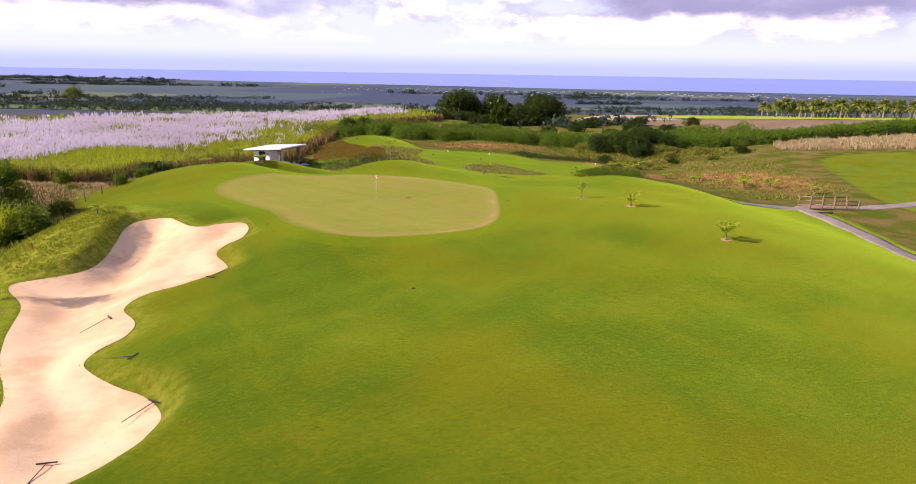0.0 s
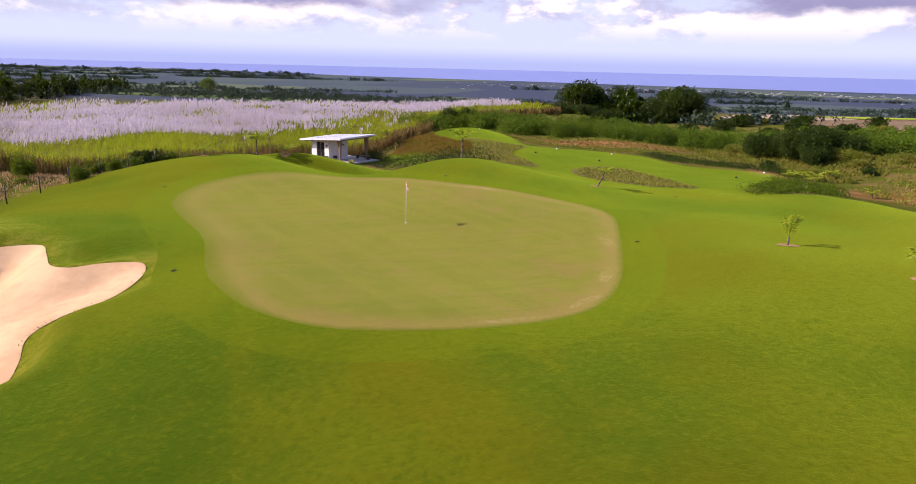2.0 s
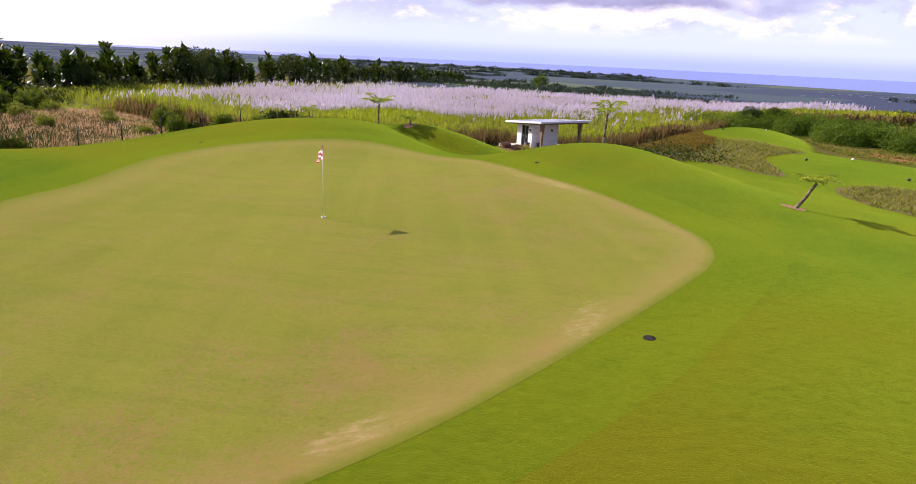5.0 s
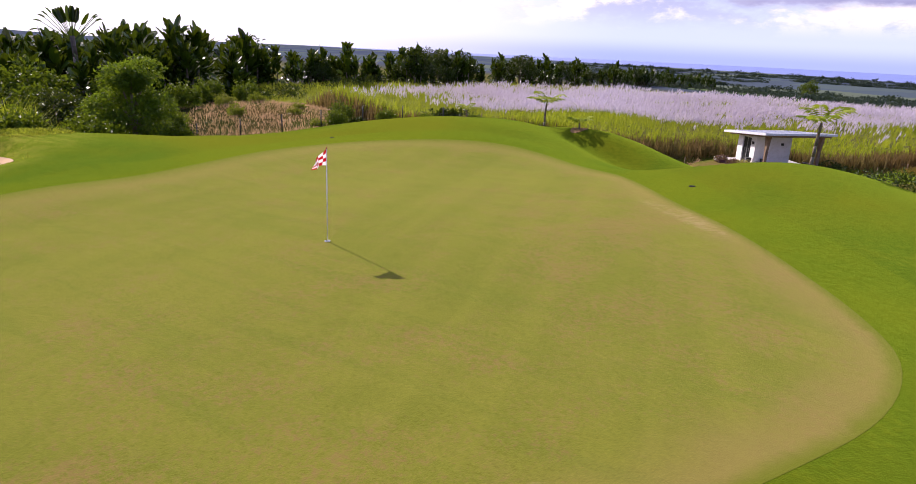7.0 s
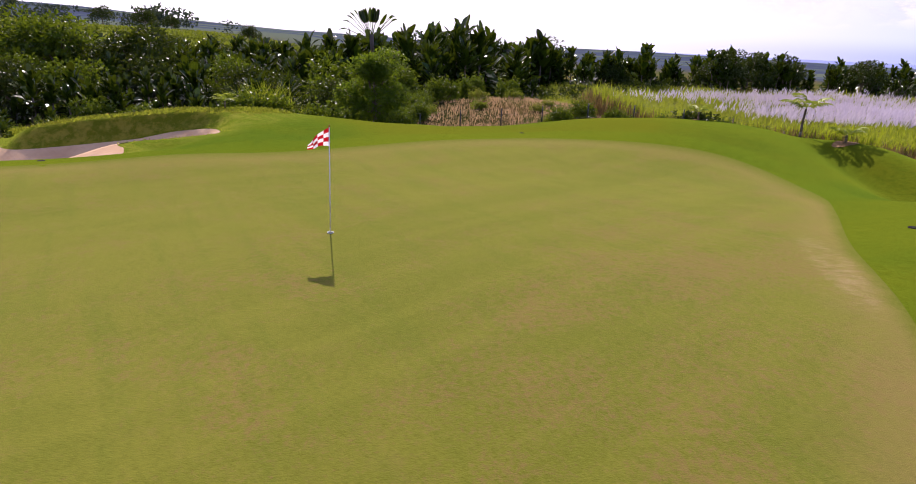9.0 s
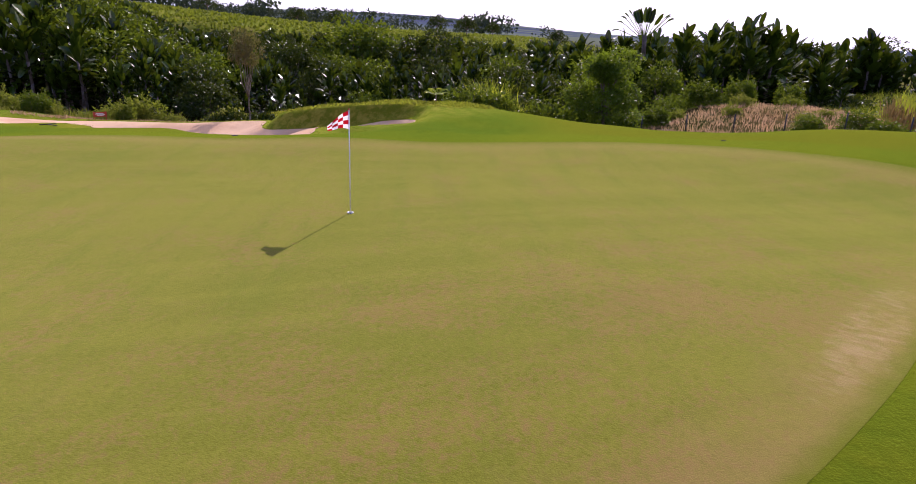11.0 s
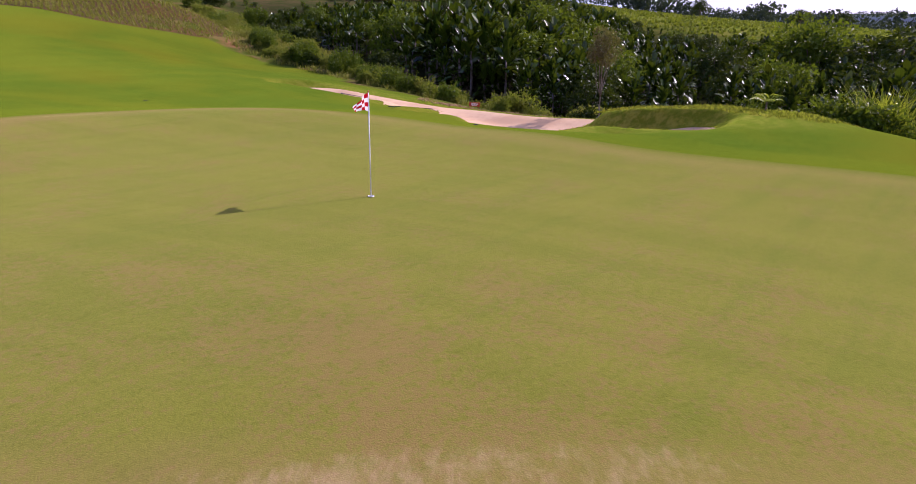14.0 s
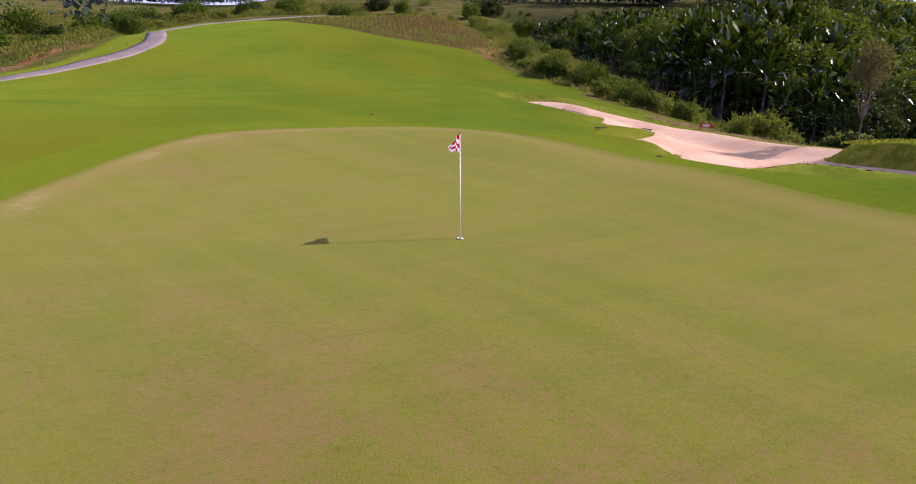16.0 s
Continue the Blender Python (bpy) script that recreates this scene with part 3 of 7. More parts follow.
def build_ground():
    xs = refine(spread(-40, 60, 0.6, -4800, 4800), -24, -6, 0.3)
    ys = refine(spread(-60, 100, 0.6, -3500, 4800), -41, -5, 0.3)
    X, Y = np.meshgrid(xs, ys)
    x, y = X.ravel(), Y.ravel()
    z, sd = dug(x, y)
    z = z - 0.25 * np.clip((sd + 0.1) / 0.5, 0, 1) - 0.06 * np.clip((inside_by(FRINGE, x, y) - 0.6) / 0.8, 0, 1) - 0.05 * np.clip((inside_by(GREEN, x, y) - 0.6) / 0.8, 0, 1)
    mown = np.maximum(np.maximum(inside_by(COURSE, x, y), inside_by(COURSE_SOUTH, x, y)), np.minimum(inside_by(FAR_FAIRWAY, x, y), 0.1))
    # coarse grass on the bunker's bank and on the outer slopes
    rough = np.clip(1.2 - np.hypot((x + 20) / 5.0, (y + 10) / 7.5), 0, 0.5) * 2
    rough = np.maximum(rough, np.clip(1 - np.abs(sd) / 1.6, 0, 1) * 0.7 * (sd < 0))
    soil = 0.9 * np.exp(-((x - 22) / 26) ** 2 - ((y - 93) / 7) ** 2) + 1.1 * np.exp(-((x - 54) / 9) ** 2 - ((y - 32) / 14) ** 2) + 0.9 * np.exp(-((x - 38) / 7) ** 2 - ((y - 42) / 7) ** 2)
    soil = soil + 0.7 * np.exp(-((x + 14) / 2.5) ** 2 - ((y + 76) / 5) ** 2) + 0.8 * np.exp(-((x - 36) / 3) ** 2 - ((y + 55) / 12) ** 2)
    soil = soil + 0.55 * np.exp(-((x + 38) / 7) ** 2 - ((y - 12) / 6) ** 2)
    tee = np.maximum(sig(inside_by(LOWER_TEE, x, y) / 0.4), sig(inside_by(UPPER_TEE, x, y) / 0.4))
    hedge_land = np.array([(-14, 128), (-14, 117), (10, 108), (48, 95), (64, 76), (76, 71), (160, 80), (160, 94), (90, 84), (78, 98), (50, 110), (10, 124)], float)
    meadow = sig((-x - 118) / 6) * sig((x + 250) / 12) * sig((-10 - y) / 10) * sig((y + 190) / 15)
    meadow = np.maximum(meadow, 0.8 * sig(inside_by(hedge_land, x, y) / 1.5))
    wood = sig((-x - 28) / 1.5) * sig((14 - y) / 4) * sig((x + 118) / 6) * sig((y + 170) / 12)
    soil = soil + 0.8 * np.exp(-((x - 29.6) / 1.3) ** 2 - ((y + 49) / 8) ** 2)
    # where the ground takes on the haze-tinted field colours
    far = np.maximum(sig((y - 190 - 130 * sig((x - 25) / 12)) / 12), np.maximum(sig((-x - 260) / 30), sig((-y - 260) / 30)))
    nx, ny = len(xs), len(ys)
    k = (np.arange(ny - 1)[:, None] * nx + np.arange(nx - 1)).ravel()
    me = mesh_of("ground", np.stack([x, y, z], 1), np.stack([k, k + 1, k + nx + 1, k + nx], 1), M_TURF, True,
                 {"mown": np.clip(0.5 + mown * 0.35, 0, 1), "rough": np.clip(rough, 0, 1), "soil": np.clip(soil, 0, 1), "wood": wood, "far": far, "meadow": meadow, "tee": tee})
    tagged(new("ground", me), "rolling mown golf course turf running out to wild land and far fields", "ground", kind="structure")


def patch(name, loop, step, lift, material, label, category, height=None, kind="structure"):
    """A sheet that lies on the land inside a closed line."""
    from mathutils.geometry import delaunay_2d_cdt
    lo, hi = loop.min(0), loop.max(0)
    gx, gy = np.meshgrid(np.arange(lo[0], hi[0], step), np.arange(lo[1], hi[1], step))
    gx, gy = gx.ravel(), gy.ravel()
    sd = inside_by(loop, gx, gy)
    keep = sd > step * 0.45
    pts = np.concatenate([loop, np.stack([gx[keep], gy[keep]], 1)])
    n = len(loop)
    v2, _, faces, *_ = delaunay_2d_cdt([Vector(p) for p in pts], [(i, (i + 1) % n) for i in range(n)], [], 1, 1e-4)
    v2 = np.array([tuple(v) for v in v2])
    z = (height or lie)(v2[:, 0], v2[:, 1]) + lift
    me = mesh_of(name, np.column_stack([v2, z]), np.array(faces), material, True, {"edge": np.maximum(inside_by(loop, v2[:, 0], v2[:, 1]), 0)})
    return tagged(new(name, me), label, category, kind=kind)


def ribbon(name, pts, width, lift, material, label, category):
    """A road along a line: a slab with real edges, cambered."""
    p = np.array(pts, float)
    line = []
    for i in range(len(p) - 1):
        a, b, c, d = p[max(i - 1, 0)], p[i], p[i + 1], p[min(i + 2, len(p) - 1)]
        for t in np.arange(12) / 12:
            line.append(0.5 * (2 * b + (c - a) * t + (2 * a - 5 * b + 4 * c - d) * t * t + (3 * b - a - 3 * c + d) * t ** 3))
    line = np.array(line + [p[-1]])
    tan = np.gradient(line, axis=0)
    nrm = np.stack([-tan[:, 1], tan[:, 0]], 1) / np.linalg.norm(tan, axis=1)[:, None]
    rng = np.random.RandomState(4)
    prof = [(-0.5, -0.25), (-0.5, 0.0), (-0.25, 0.03), (0.0, 0.045), (0.25, 0.03), (0.5, 0.0), (0.5, -0.25)]
    V = []
    for o, dz in prof:
        wob = rng.uniform(-0.04, 0.04, len(line)) if abs(o) == 0.5 else 0
        q = line + nrm * (o * width + wob)[:, None] if abs(o) == 0.5 else line + nrm * (o * width)
        V.append(np.column_stack([q, dug(q[:, 0], q[:, 1])[0] + lift + dz]))
    V = np.stack(V, 1)
    n, m = len(line), len(prof)
    k = (np.arange(n - 1)[:, None] * m + np.arange(m - 1)).ravel()
    me = mesh_of(name, V.reshape(-1, 3), np.stack([k, k + m, k + m + 1, k + 1], 1), material, True)
    return tagged(new(name, me), label, category, kind="structure")


build_ground()
patch("fringe", FRINGE, 0.6, 0.002, M_FRINGE, "short bright green collar of turf round the putting green", "turf",
      lambda x, y: lie(x, y) - 0.05 * np.clip((inside_by(GREEN, x, y) - 0.6) / 0.8, 0, 1))
patch("putting_green", GREEN, 0.6, 0.005, M_GREEN, "pale olive close-mown putting green with worn tan rim", "putting green")
patch("sand_bunker", SAND, 0.4, -0.03, M_SAND, "pinkish pale sand in a lobed raked bunker", "bunker", lambda x, y: dug(x, y)[0])
ribbon("cart_path", [(64, 9.8), (57, 8.2), (51.3, 7.7), (46.6, 8.4), (45.2, 5), (44.2, 0), (41.6, -8), (36.4, -19), (31, -30), (26, -40.5), (23.6, -49), (23.2, -57), (25.5, -67), (28.5, -77),
                     (26, -85.5), (18, -90), (10, -97), (4, -110), (0, -130)], 2.0, 0.03, M_PATH, "worn grey asphalt cart path with crumbling edges", "path")
ribbon("cart_path", [(45.6, 7.4), (43.5, 8.2), (41, 7.9), (38, 6.4), (35.6, 4.6)], 2.1, 0.024, M_PATH, "short worn asphalt branch path beside the mound", "path")
sea = new("sea", mesh_of("sea", [(4900, 4900, 0), (-4900, 4900, 0), (-4900, 2100, 0), (-900, 1900, 0), (-300, 1500, 0), (100, 1350, 0), (420, 1200, 0), (900, 1050, 0), (4900, 900, 0)],
                         [(0, i, i + 1) for i in range(1, 8)], M_SEA))
sea.location.z = -22.7
tagged(sea, "calm lilac-blue sea under a hazy horizon", "sea", kind="structure")


# ---- plants ----
M_PALM = leaf("paddle_leaf", (0.003, 0.011, 0.001), (0.056, 0.108, 0.006), 0.27, 0.32, 0.10, 0.2)
M_ROUND = leaf("round_tree_leaf", (0.014, 0.046, 0.002), (0.115, 0.20, 0.006), 0.45, 0.3, 0.42, 0.5)
M_GROVE = leaf("grove_palm_leaf", (0.085, 0.110, 0.020), (0.20, 0.21, 0.05), 0.5, 0.3, 0.3, 0.05)
M_BROAD = leaf("broad_leaf", (0.009, 0.030, 0.001), (0.105, 0.165, 0.006), 0.5, 0.14, 0.28, 0.35)
M_BROAD_DARK = leaf("dark_broad_leaf", (0.006, 0.018, 0.002), (0.034, 0.064, 0.004), 0.5, 0.15, 0.12, 0.3)
M_SHRUB = leaf("shrub_leaf", (0.095, 0.135, 0.011), (0.20, 0.220, 0.026), 0.7, 0.12, 0.38, 0.3, (0.21, 0.185, 0.045))
M_HEDGE = leaf("hedge_leaf", (0.026, 0.072, 0.003), (0.110, 0.185, 0.008), 0.6, 0.2, 0.28, 0.12)
M_FRESH = leaf("fresh_grass", (0.10, 0.22, 0.008), (0.22, 0.34, 0.018), 0.7, 0.15, 0.45, 0.12)
M_FERN = leaf("fern_frond", (0.20, 0.28, 0.015), (0.36, 0.40, 0.03), 0.5, 0.3, 0.4, 0.8)
M_CANE = leaf("cane_leaf", (0.18, 0.235, 0.012), (0.39, 0.42, 0.022), 0.75, 0.12, 0.46, 0.04, (0.25, 0.255, 0.035))
# darker than the cane leaves: the shade inside the field put into colour
M_CANE_SHADE = leaf("cane_shade", (0.09, 0.10, 0.015), (0.13, 0.13, 0.02), 0.9, 0.05, 0.1, 0.3, (0.12, 0.09, 0.03))
M_CANE_DRY = leaf("dry_cane_leaf", (0.13, 0.080, 0.025), (0.24, 0.16, 0.06), 0.8, 0.1, 0.30, 0.3, (0.14, 0.13, 0.03), (0.36, 0.24, 0.08))
M_PLUME = leaf("cane_plume", (0.60, 0.50, 0.70), (0.84, 0.74, 0.91), 0.9, 0.05, 0.35, 0.03, (0.58, 0.46, 0.60))
M_DRY = leaf("dry_grass", (0.32, 0.190, 0.100), (0.48, 0.33, 0.185), 0.9, 0.05, 0.50, 0.25, (0.26, 0.190, 0.075), (0.56, 0.36, 0.20))
M_MOUND = leaf("mound_grass", (0.135, 0.078, 0.015), (0.25, 0.150, 0.034), 0.9, 0.05, 0.35, 0.30, (0.115, 0.130, 0.014), (0.40, 0.27, 0.05))
M_SCRUB = leaf("scrub_grass", (0.12, 0.115, 0.020), (0.20, 0.175, 0.040), 0.9, 0.05, 0.30, 0.18, (0.110, 0.165, 0.016))
M_TAN = leaf("tan_seed_grass", (0.32, 0.235, 0.13), (0.42, 0.32, 0.19), 0.9, 0.05, 0.25, 0.1)
M_TUFT = leaf("bed_tuft", (0.13, 0.15, 0.018), (0.25, 0.22, 0.04), 0.7, 0.15, 0.3, 0.6)
M_RUST = leaf("rusty_tree_leaf", (0.085, 0.062, 0.030), (0.15, 0.105, 0.05), 0.7, 0.15, 0.3, 0.5)
M_BARK = surface("bark", (0.16, 0.12, 0.09), (0.24, 0.20, 0.16), (0.08, 0.06, 0.045), 3, 22, 0.95, 0.1, 0.8, 30)
M_PALEBARK = surface("pale_bark", (0.36, 0.32, 0.27), (0.26, 0.23, 0.19), (0.14, 0.11, 0.09), 4, 24, 0.9, 0.15, 0.6, 30)
RND = np.random.RandomState(11)


def unit(v):
    return v / (np.linalg.norm(v, axis=-1, keepdims=True) + 1e-9)


def leaves(pos, along, face, length, width, fold=0.18):
    """Leaves as small folded lozenges: base, two sides, tip. Returns verts and faces."""
    n = len(pos)
    along = unit(along)
    side = unit(np.cross(along, face))
    up = np.cross(side, along)
    L, W = np.broadcast_to(length, n)[:, None], np.broadcast_to(width, n)[:, None]
    mid = pos + along * L * 0.45 + up * W * fold
    v = np.stack([pos, mid + side * W * 0.5, pos + along * L - up * L * 0.12, mid - side * W * 0.5], 1)
    return v.reshape(-1, 3), (np.arange(n)[:, None] * 4 + np.arange(4)).astype(np.int32)


def blades(pos, azim, height, reach, width):
    """Arching grass blades: a broad foot, a bent middle, a fine tip. Two quads each."""
    n = len(pos)
    out = np.stack([np.cos(azim), np.sin(azim), np.zeros(n)], 1)
    side = np.stack([-np.sin(azim), np.cos(azim), np.zeros(n)], 1) * np.broadcast_to(width, n)[:, None] * 0.5
    h, r = np.broadcast_to(height, n)[:, None], np.broadcast_to(reach, n)[:, None]
    z = np.array([0, 0, 1.0])
    a, b, c = pos, pos + out * r * 0.35 + z * h * 0.72, pos + out * r + z * h
    v = np.stack([a - side, a + side, b + side * 0.8, b - side * 0.8, c + side * 0.1, c - side * 0.1], 1).reshape(-1, 3)
    k = np.arange(n)[:, None] * 6
    return v, np.concatenate([k + [0, 1, 2, 3], k + [3, 2, 4, 5]]).astype(np.int32)


def soup(*bits):
    vs, fs, o = [], [], 0
    for v, f in bits:
        vs.append(v)
        fs.append(f + o)
        o += len(v)
    return np.concatenate(vs), np.concatenate(fs)


def clump(rng, centre, radii, n, size, droop=0.3):
    """Leaves over a lumpy ellipsoid, with some inside, denser on top."""
    d = unit(rng.normal(size=(n, 3)) + [0, 0, 0.25])
    lump = 1 + 0.22 * np.sin(3.1 * d[:, 0] + centre[0] * 2) * np.cos(2.7 * d[:, 1] + centre[1]) + 0.12 * np.sin(7 * d[:, 2] + 5 * d[:, 0])
    r = lump * np.where(rng.rand(n) < 0.75, rng.uniform(0.85, 1.08, n), rng.uniform(0.45, 0.85, n))
    p = np.asarray(centre) + d * np.asarray(radii) * r[:, None]
    along = unit(d + rng.normal(scale=0.7, size=(n, 3)) - [0, 0, droop])
    face = unit(d + rng.normal(scale=0.5, size=(n, 3)) + [0, 0, 0.5])
    s = size * rng.uniform(0.6, 1.35, n)
    return leaves(p, along, face, s, s * rng.uniform(0.4, 0.65, n))


def trunk_mesh(bm, rng, base, top, r0, r1, steps=5, wander=0.12):
    a = Vector(base)
    pts = [a]
    for i in range(1, steps + 1):
        t = i / steps
        q = a.lerp(Vector(top), t)
        if i < steps:
            q += Vector((rng.normal() * wander, rng.normal() * wander, 0))
        pts.append(q)
    for i in range(steps):
        rod(bm, pts[i], pts[i + 1], r0 + (r1 - r0) * i / steps, r0 + (r1 - r0) * (i + 1) / steps, 7)
    return pts


def thing(name, label, category, group=""):
    return tagged(new(name), label, category, group)


def crown_part(name, verts, faces, material, parent, label=""):
    ob = new(name, mesh_of(name, verts, faces, material))
    ob.parent = parent
    return tagged(ob, label)


def paddle(rng, foot, dirv, side, stalk, blade, wid, droop):
    """One leaf: a thin stalk and a long rounded blade, torn at its edges, folded up along the rib."""
    nrm = np.cross(side, dirv)
    p0 = foot + dirv * stalk
    V = [foot - side * 0.03, foot + side * 0.03, p0 + side * 0.02, p0 - side * 0.02]
    F = [[0, 1, 2, 3]]
    for j, (t, w) in enumerate(((0, 0.40), (0.25, 1.0), (0.72, 0.95), (1.0, 0.28))):
        c = p0 + dirv * blade * t + np.array([0, 0, -droop]) * t * t
        w0, w1 = wid * w * rng.uniform(0.72, 1.1), wid * w * rng.uniform(0.72, 1.1)
        V += [c - side * w0 + nrm * w0 * 0.30, c, c + side * w1 + nrm * w1 * 0.30]
        if j:
            k = 4 + 3 * (j - 1)
            F += [[k, k + 1, k + 4, k + 3], [k + 1, k + 2, k + 5, k + 4]]
    return np.array(V), np.array(F, np.int32)


def paddle_palm(seed, stems, tall, label, count=66, grow=0.72, low=0.30):
    """A clump of banana-like palms: each stem bears a tuft of upright paddle leaves, the older ones spreading and hanging below."""
    rng = np.random.RandomState(seed)
    root = thing("traveller_palm", label, "palm", "palms of the wood")
    for s in range(stems):
        bits = []
        a = rng.uniform(0, 6.28)
        off = np.array([math.cos(a), math.sin(a), 0]) * (0.0 if s == 0 else rng.uniform(0.10, 0.26) * tall)
        h = tall * (1.0 if s == 0 else rng.uniform(0.5, 0.97))
        top = off * 1.15 + [0, 0, h * 0.78]
        bm = bmesh.new()
        trunk_mesh(bm, rng, off - [0, 0, 0.3], top, 0.016 * tall, 0.009 * tall, 4, 0.05)
        part("trunk", bm, M_BARK, root)
        for i in range(count):
            up = rng.rand() ** 0.8
            a = 2.4 * i + rng.normal() * 0.4
            out = np.array([math.cos(a), math.sin(a), 0])
            lean = rng.uniform(0.1, 0.85) if up > 0.45 else rng.uniform(0.7, 1.75)       # young leaves stand, old ones spread and hang
            dirv = out * math.sin(lean) + np.array([0, 0, 1.0]) * math.cos(lean)
            foot = off * 1.1 + [0, 0, h * (low + (0.78 - low) * up)]
            side = np.cross(dirv, np.array([0, 0, 1.0]) * math.sin(lean) - out * math.cos(lean) + rng.normal(scale=0.35, size=3))
            side /= np.linalg.norm(side)
            blade = grow * h * rng.uniform(0.14, 0.23)
            bits.append(paddle(rng, foot, dirv, side, h * rng.uniform(0.03, 0.12), blade, blade * rng.uniform(0.20, 0.30), blade * rng.uniform(0.1, 0.5) * min(lean, 1.0)))
        crown_part("crown", *soup(*bits), M_PALM, root)
    return root


def fan_palm(seed, tall, label):
    """The tall palm above the wood: a bare trunk, long bare stalks in one flat fan, a ragged blade at the end of each."""
    rng = np.random.RandomState(seed)
    root = thing("traveller_palm", label, "palm", "palms of the wood")
    bm = bmesh.new()
    trunk_mesh(bm, rng, (0, 0, -0.3), (0, 0, tall * 0.68), 0.02 * tall, 0.016 * tall, 5, 0.04)
    part("trunk", bm, M_BARK, root)
    bits = []
    for i in range(21):
        lean = -1.0 + 1.85 * i / 20 + rng.normal() * 0.10
        dirv = np.array([0.25 * math.sin(lean), math.sin(lean), math.cos(lean)])
        dirv /= np.linalg.norm(dirv)
        side = np.cross(dirv, [1.0, rng.normal() * 0.5, rng.normal() * 0.3])
        side /= np.linalg.norm(side)
        young = abs(lean) < 0.5
        bits.append(paddle(rng, np.array([0, 0, tall * 0.64]), dirv, side, tall * (0.13 if young else 0.21), tall * (0.11 if young else 0.06), tall * (0.018 if young else 0.006), 0.03 * tall * abs(lean)))
    crown_part("crown", *soup(*bits), M_PALM, root)
    return root


def broad_tree(seed, tall, wide, n, size, material, label, blobs=9, low=0.25, bark=None, stout=1.0, name="broadleaf_tree", group="trees of the wood"):
    """A spreading tree: forked trunk, limbs, and clumps of leaves at their ends."""
    rng = np.random.RandomState(seed)
    root = thing(name, label, "tree", group)
    bm = bmesh.new()
    fork = np.array([0, 0, tall * rng.uniform(0.28, 0.38)])
    trunk_mesh(bm, rng, (0, 0, -0.3), fork, 0.03 * tall * stout, 0.022 * tall * stout, 4, 0.04)
    bits = []
    for i in range(blobs):
        a = 6.28 * i / blobs + rng.uniform(-0.4, 0.4)
        rr = wide * (0.28 if i % 3 == 0 else rng.uniform(0.42, 0.68))
        z = tall * (rng.uniform(0.74, 0.86) if i % 3 == 0 else rng.uniform(low + 0.15, 0.72))
        c = np.array([math.cos(a) * rr, math.sin(a) * rr, z])
        trunk_mesh(bm, rng, fork, c, 0.015 * tall * stout, 0.005 * tall * stout, 3, 0.1)
        rad = wide * rng.uniform(0.30, 0.44)
        bits.append(clump(rng, c, (rad, rad, rad * rng.uniform(0.62, 0.85)), n // blobs, size))
    part("trunk", bm, bark or M_BARK, root)
    crown_part("crown", *soup(*bits), material, root)
    return root


def shrub(seed, tall, wide, n, size, material, label, group="shrubs at the edge of the wood"):
    rng = np.random.RandomState(seed)
    root = thing("shrub", label, "shrub", group)
    bm = bmesh.new()
    bits = []
    for i in range(10):
        a, r = rng.uniform(0, 6.28), wide * rng.uniform(0.1, 0.62)
        k = rng.uniform(0.18, 0.36)
        c = np.array([math.cos(a) * r, math.sin(a) * r, tall * rng.uniform(0.22, 0.70) * (1.1 - 0.6 * r / wide)])
        trunk_mesh(bm, rng, (0, 0, -0.1), c, 0.035, 0.012, 2, 0.05)
        bits.append(clump(rng, c, (wide * k, wide * k, tall * k), n // 10, size))
    for i in range(9):                        # straggling shoots
        a = rng.uniform(0, 6.28)
        tip = np.array([math.cos(a) * wide * 0.6, math.sin(a) * wide * 0.6, tall * rng.uniform(0.6, 1.05)])
        q = np.array([math.cos(a) * wide * 0.3, math.sin(a) * wide * 0.3, tall * 0.4]) + (tip - [math.cos(a) * wide * 0.3, math.sin(a) * wide * 0.3, tall * 0.4]) * np.linspace(0, 1, 14)[:, None]
        bits.append(leaves(q, rng.normal(size=(14, 3)) + [0, 0, 0.6], rng.normal(size=(14, 3)), size * 1.1, size * 0.5))
    part("stem", bm, M_BARK, root)
    crown_part("foliage", *soup(*bits), material, root)
    return root


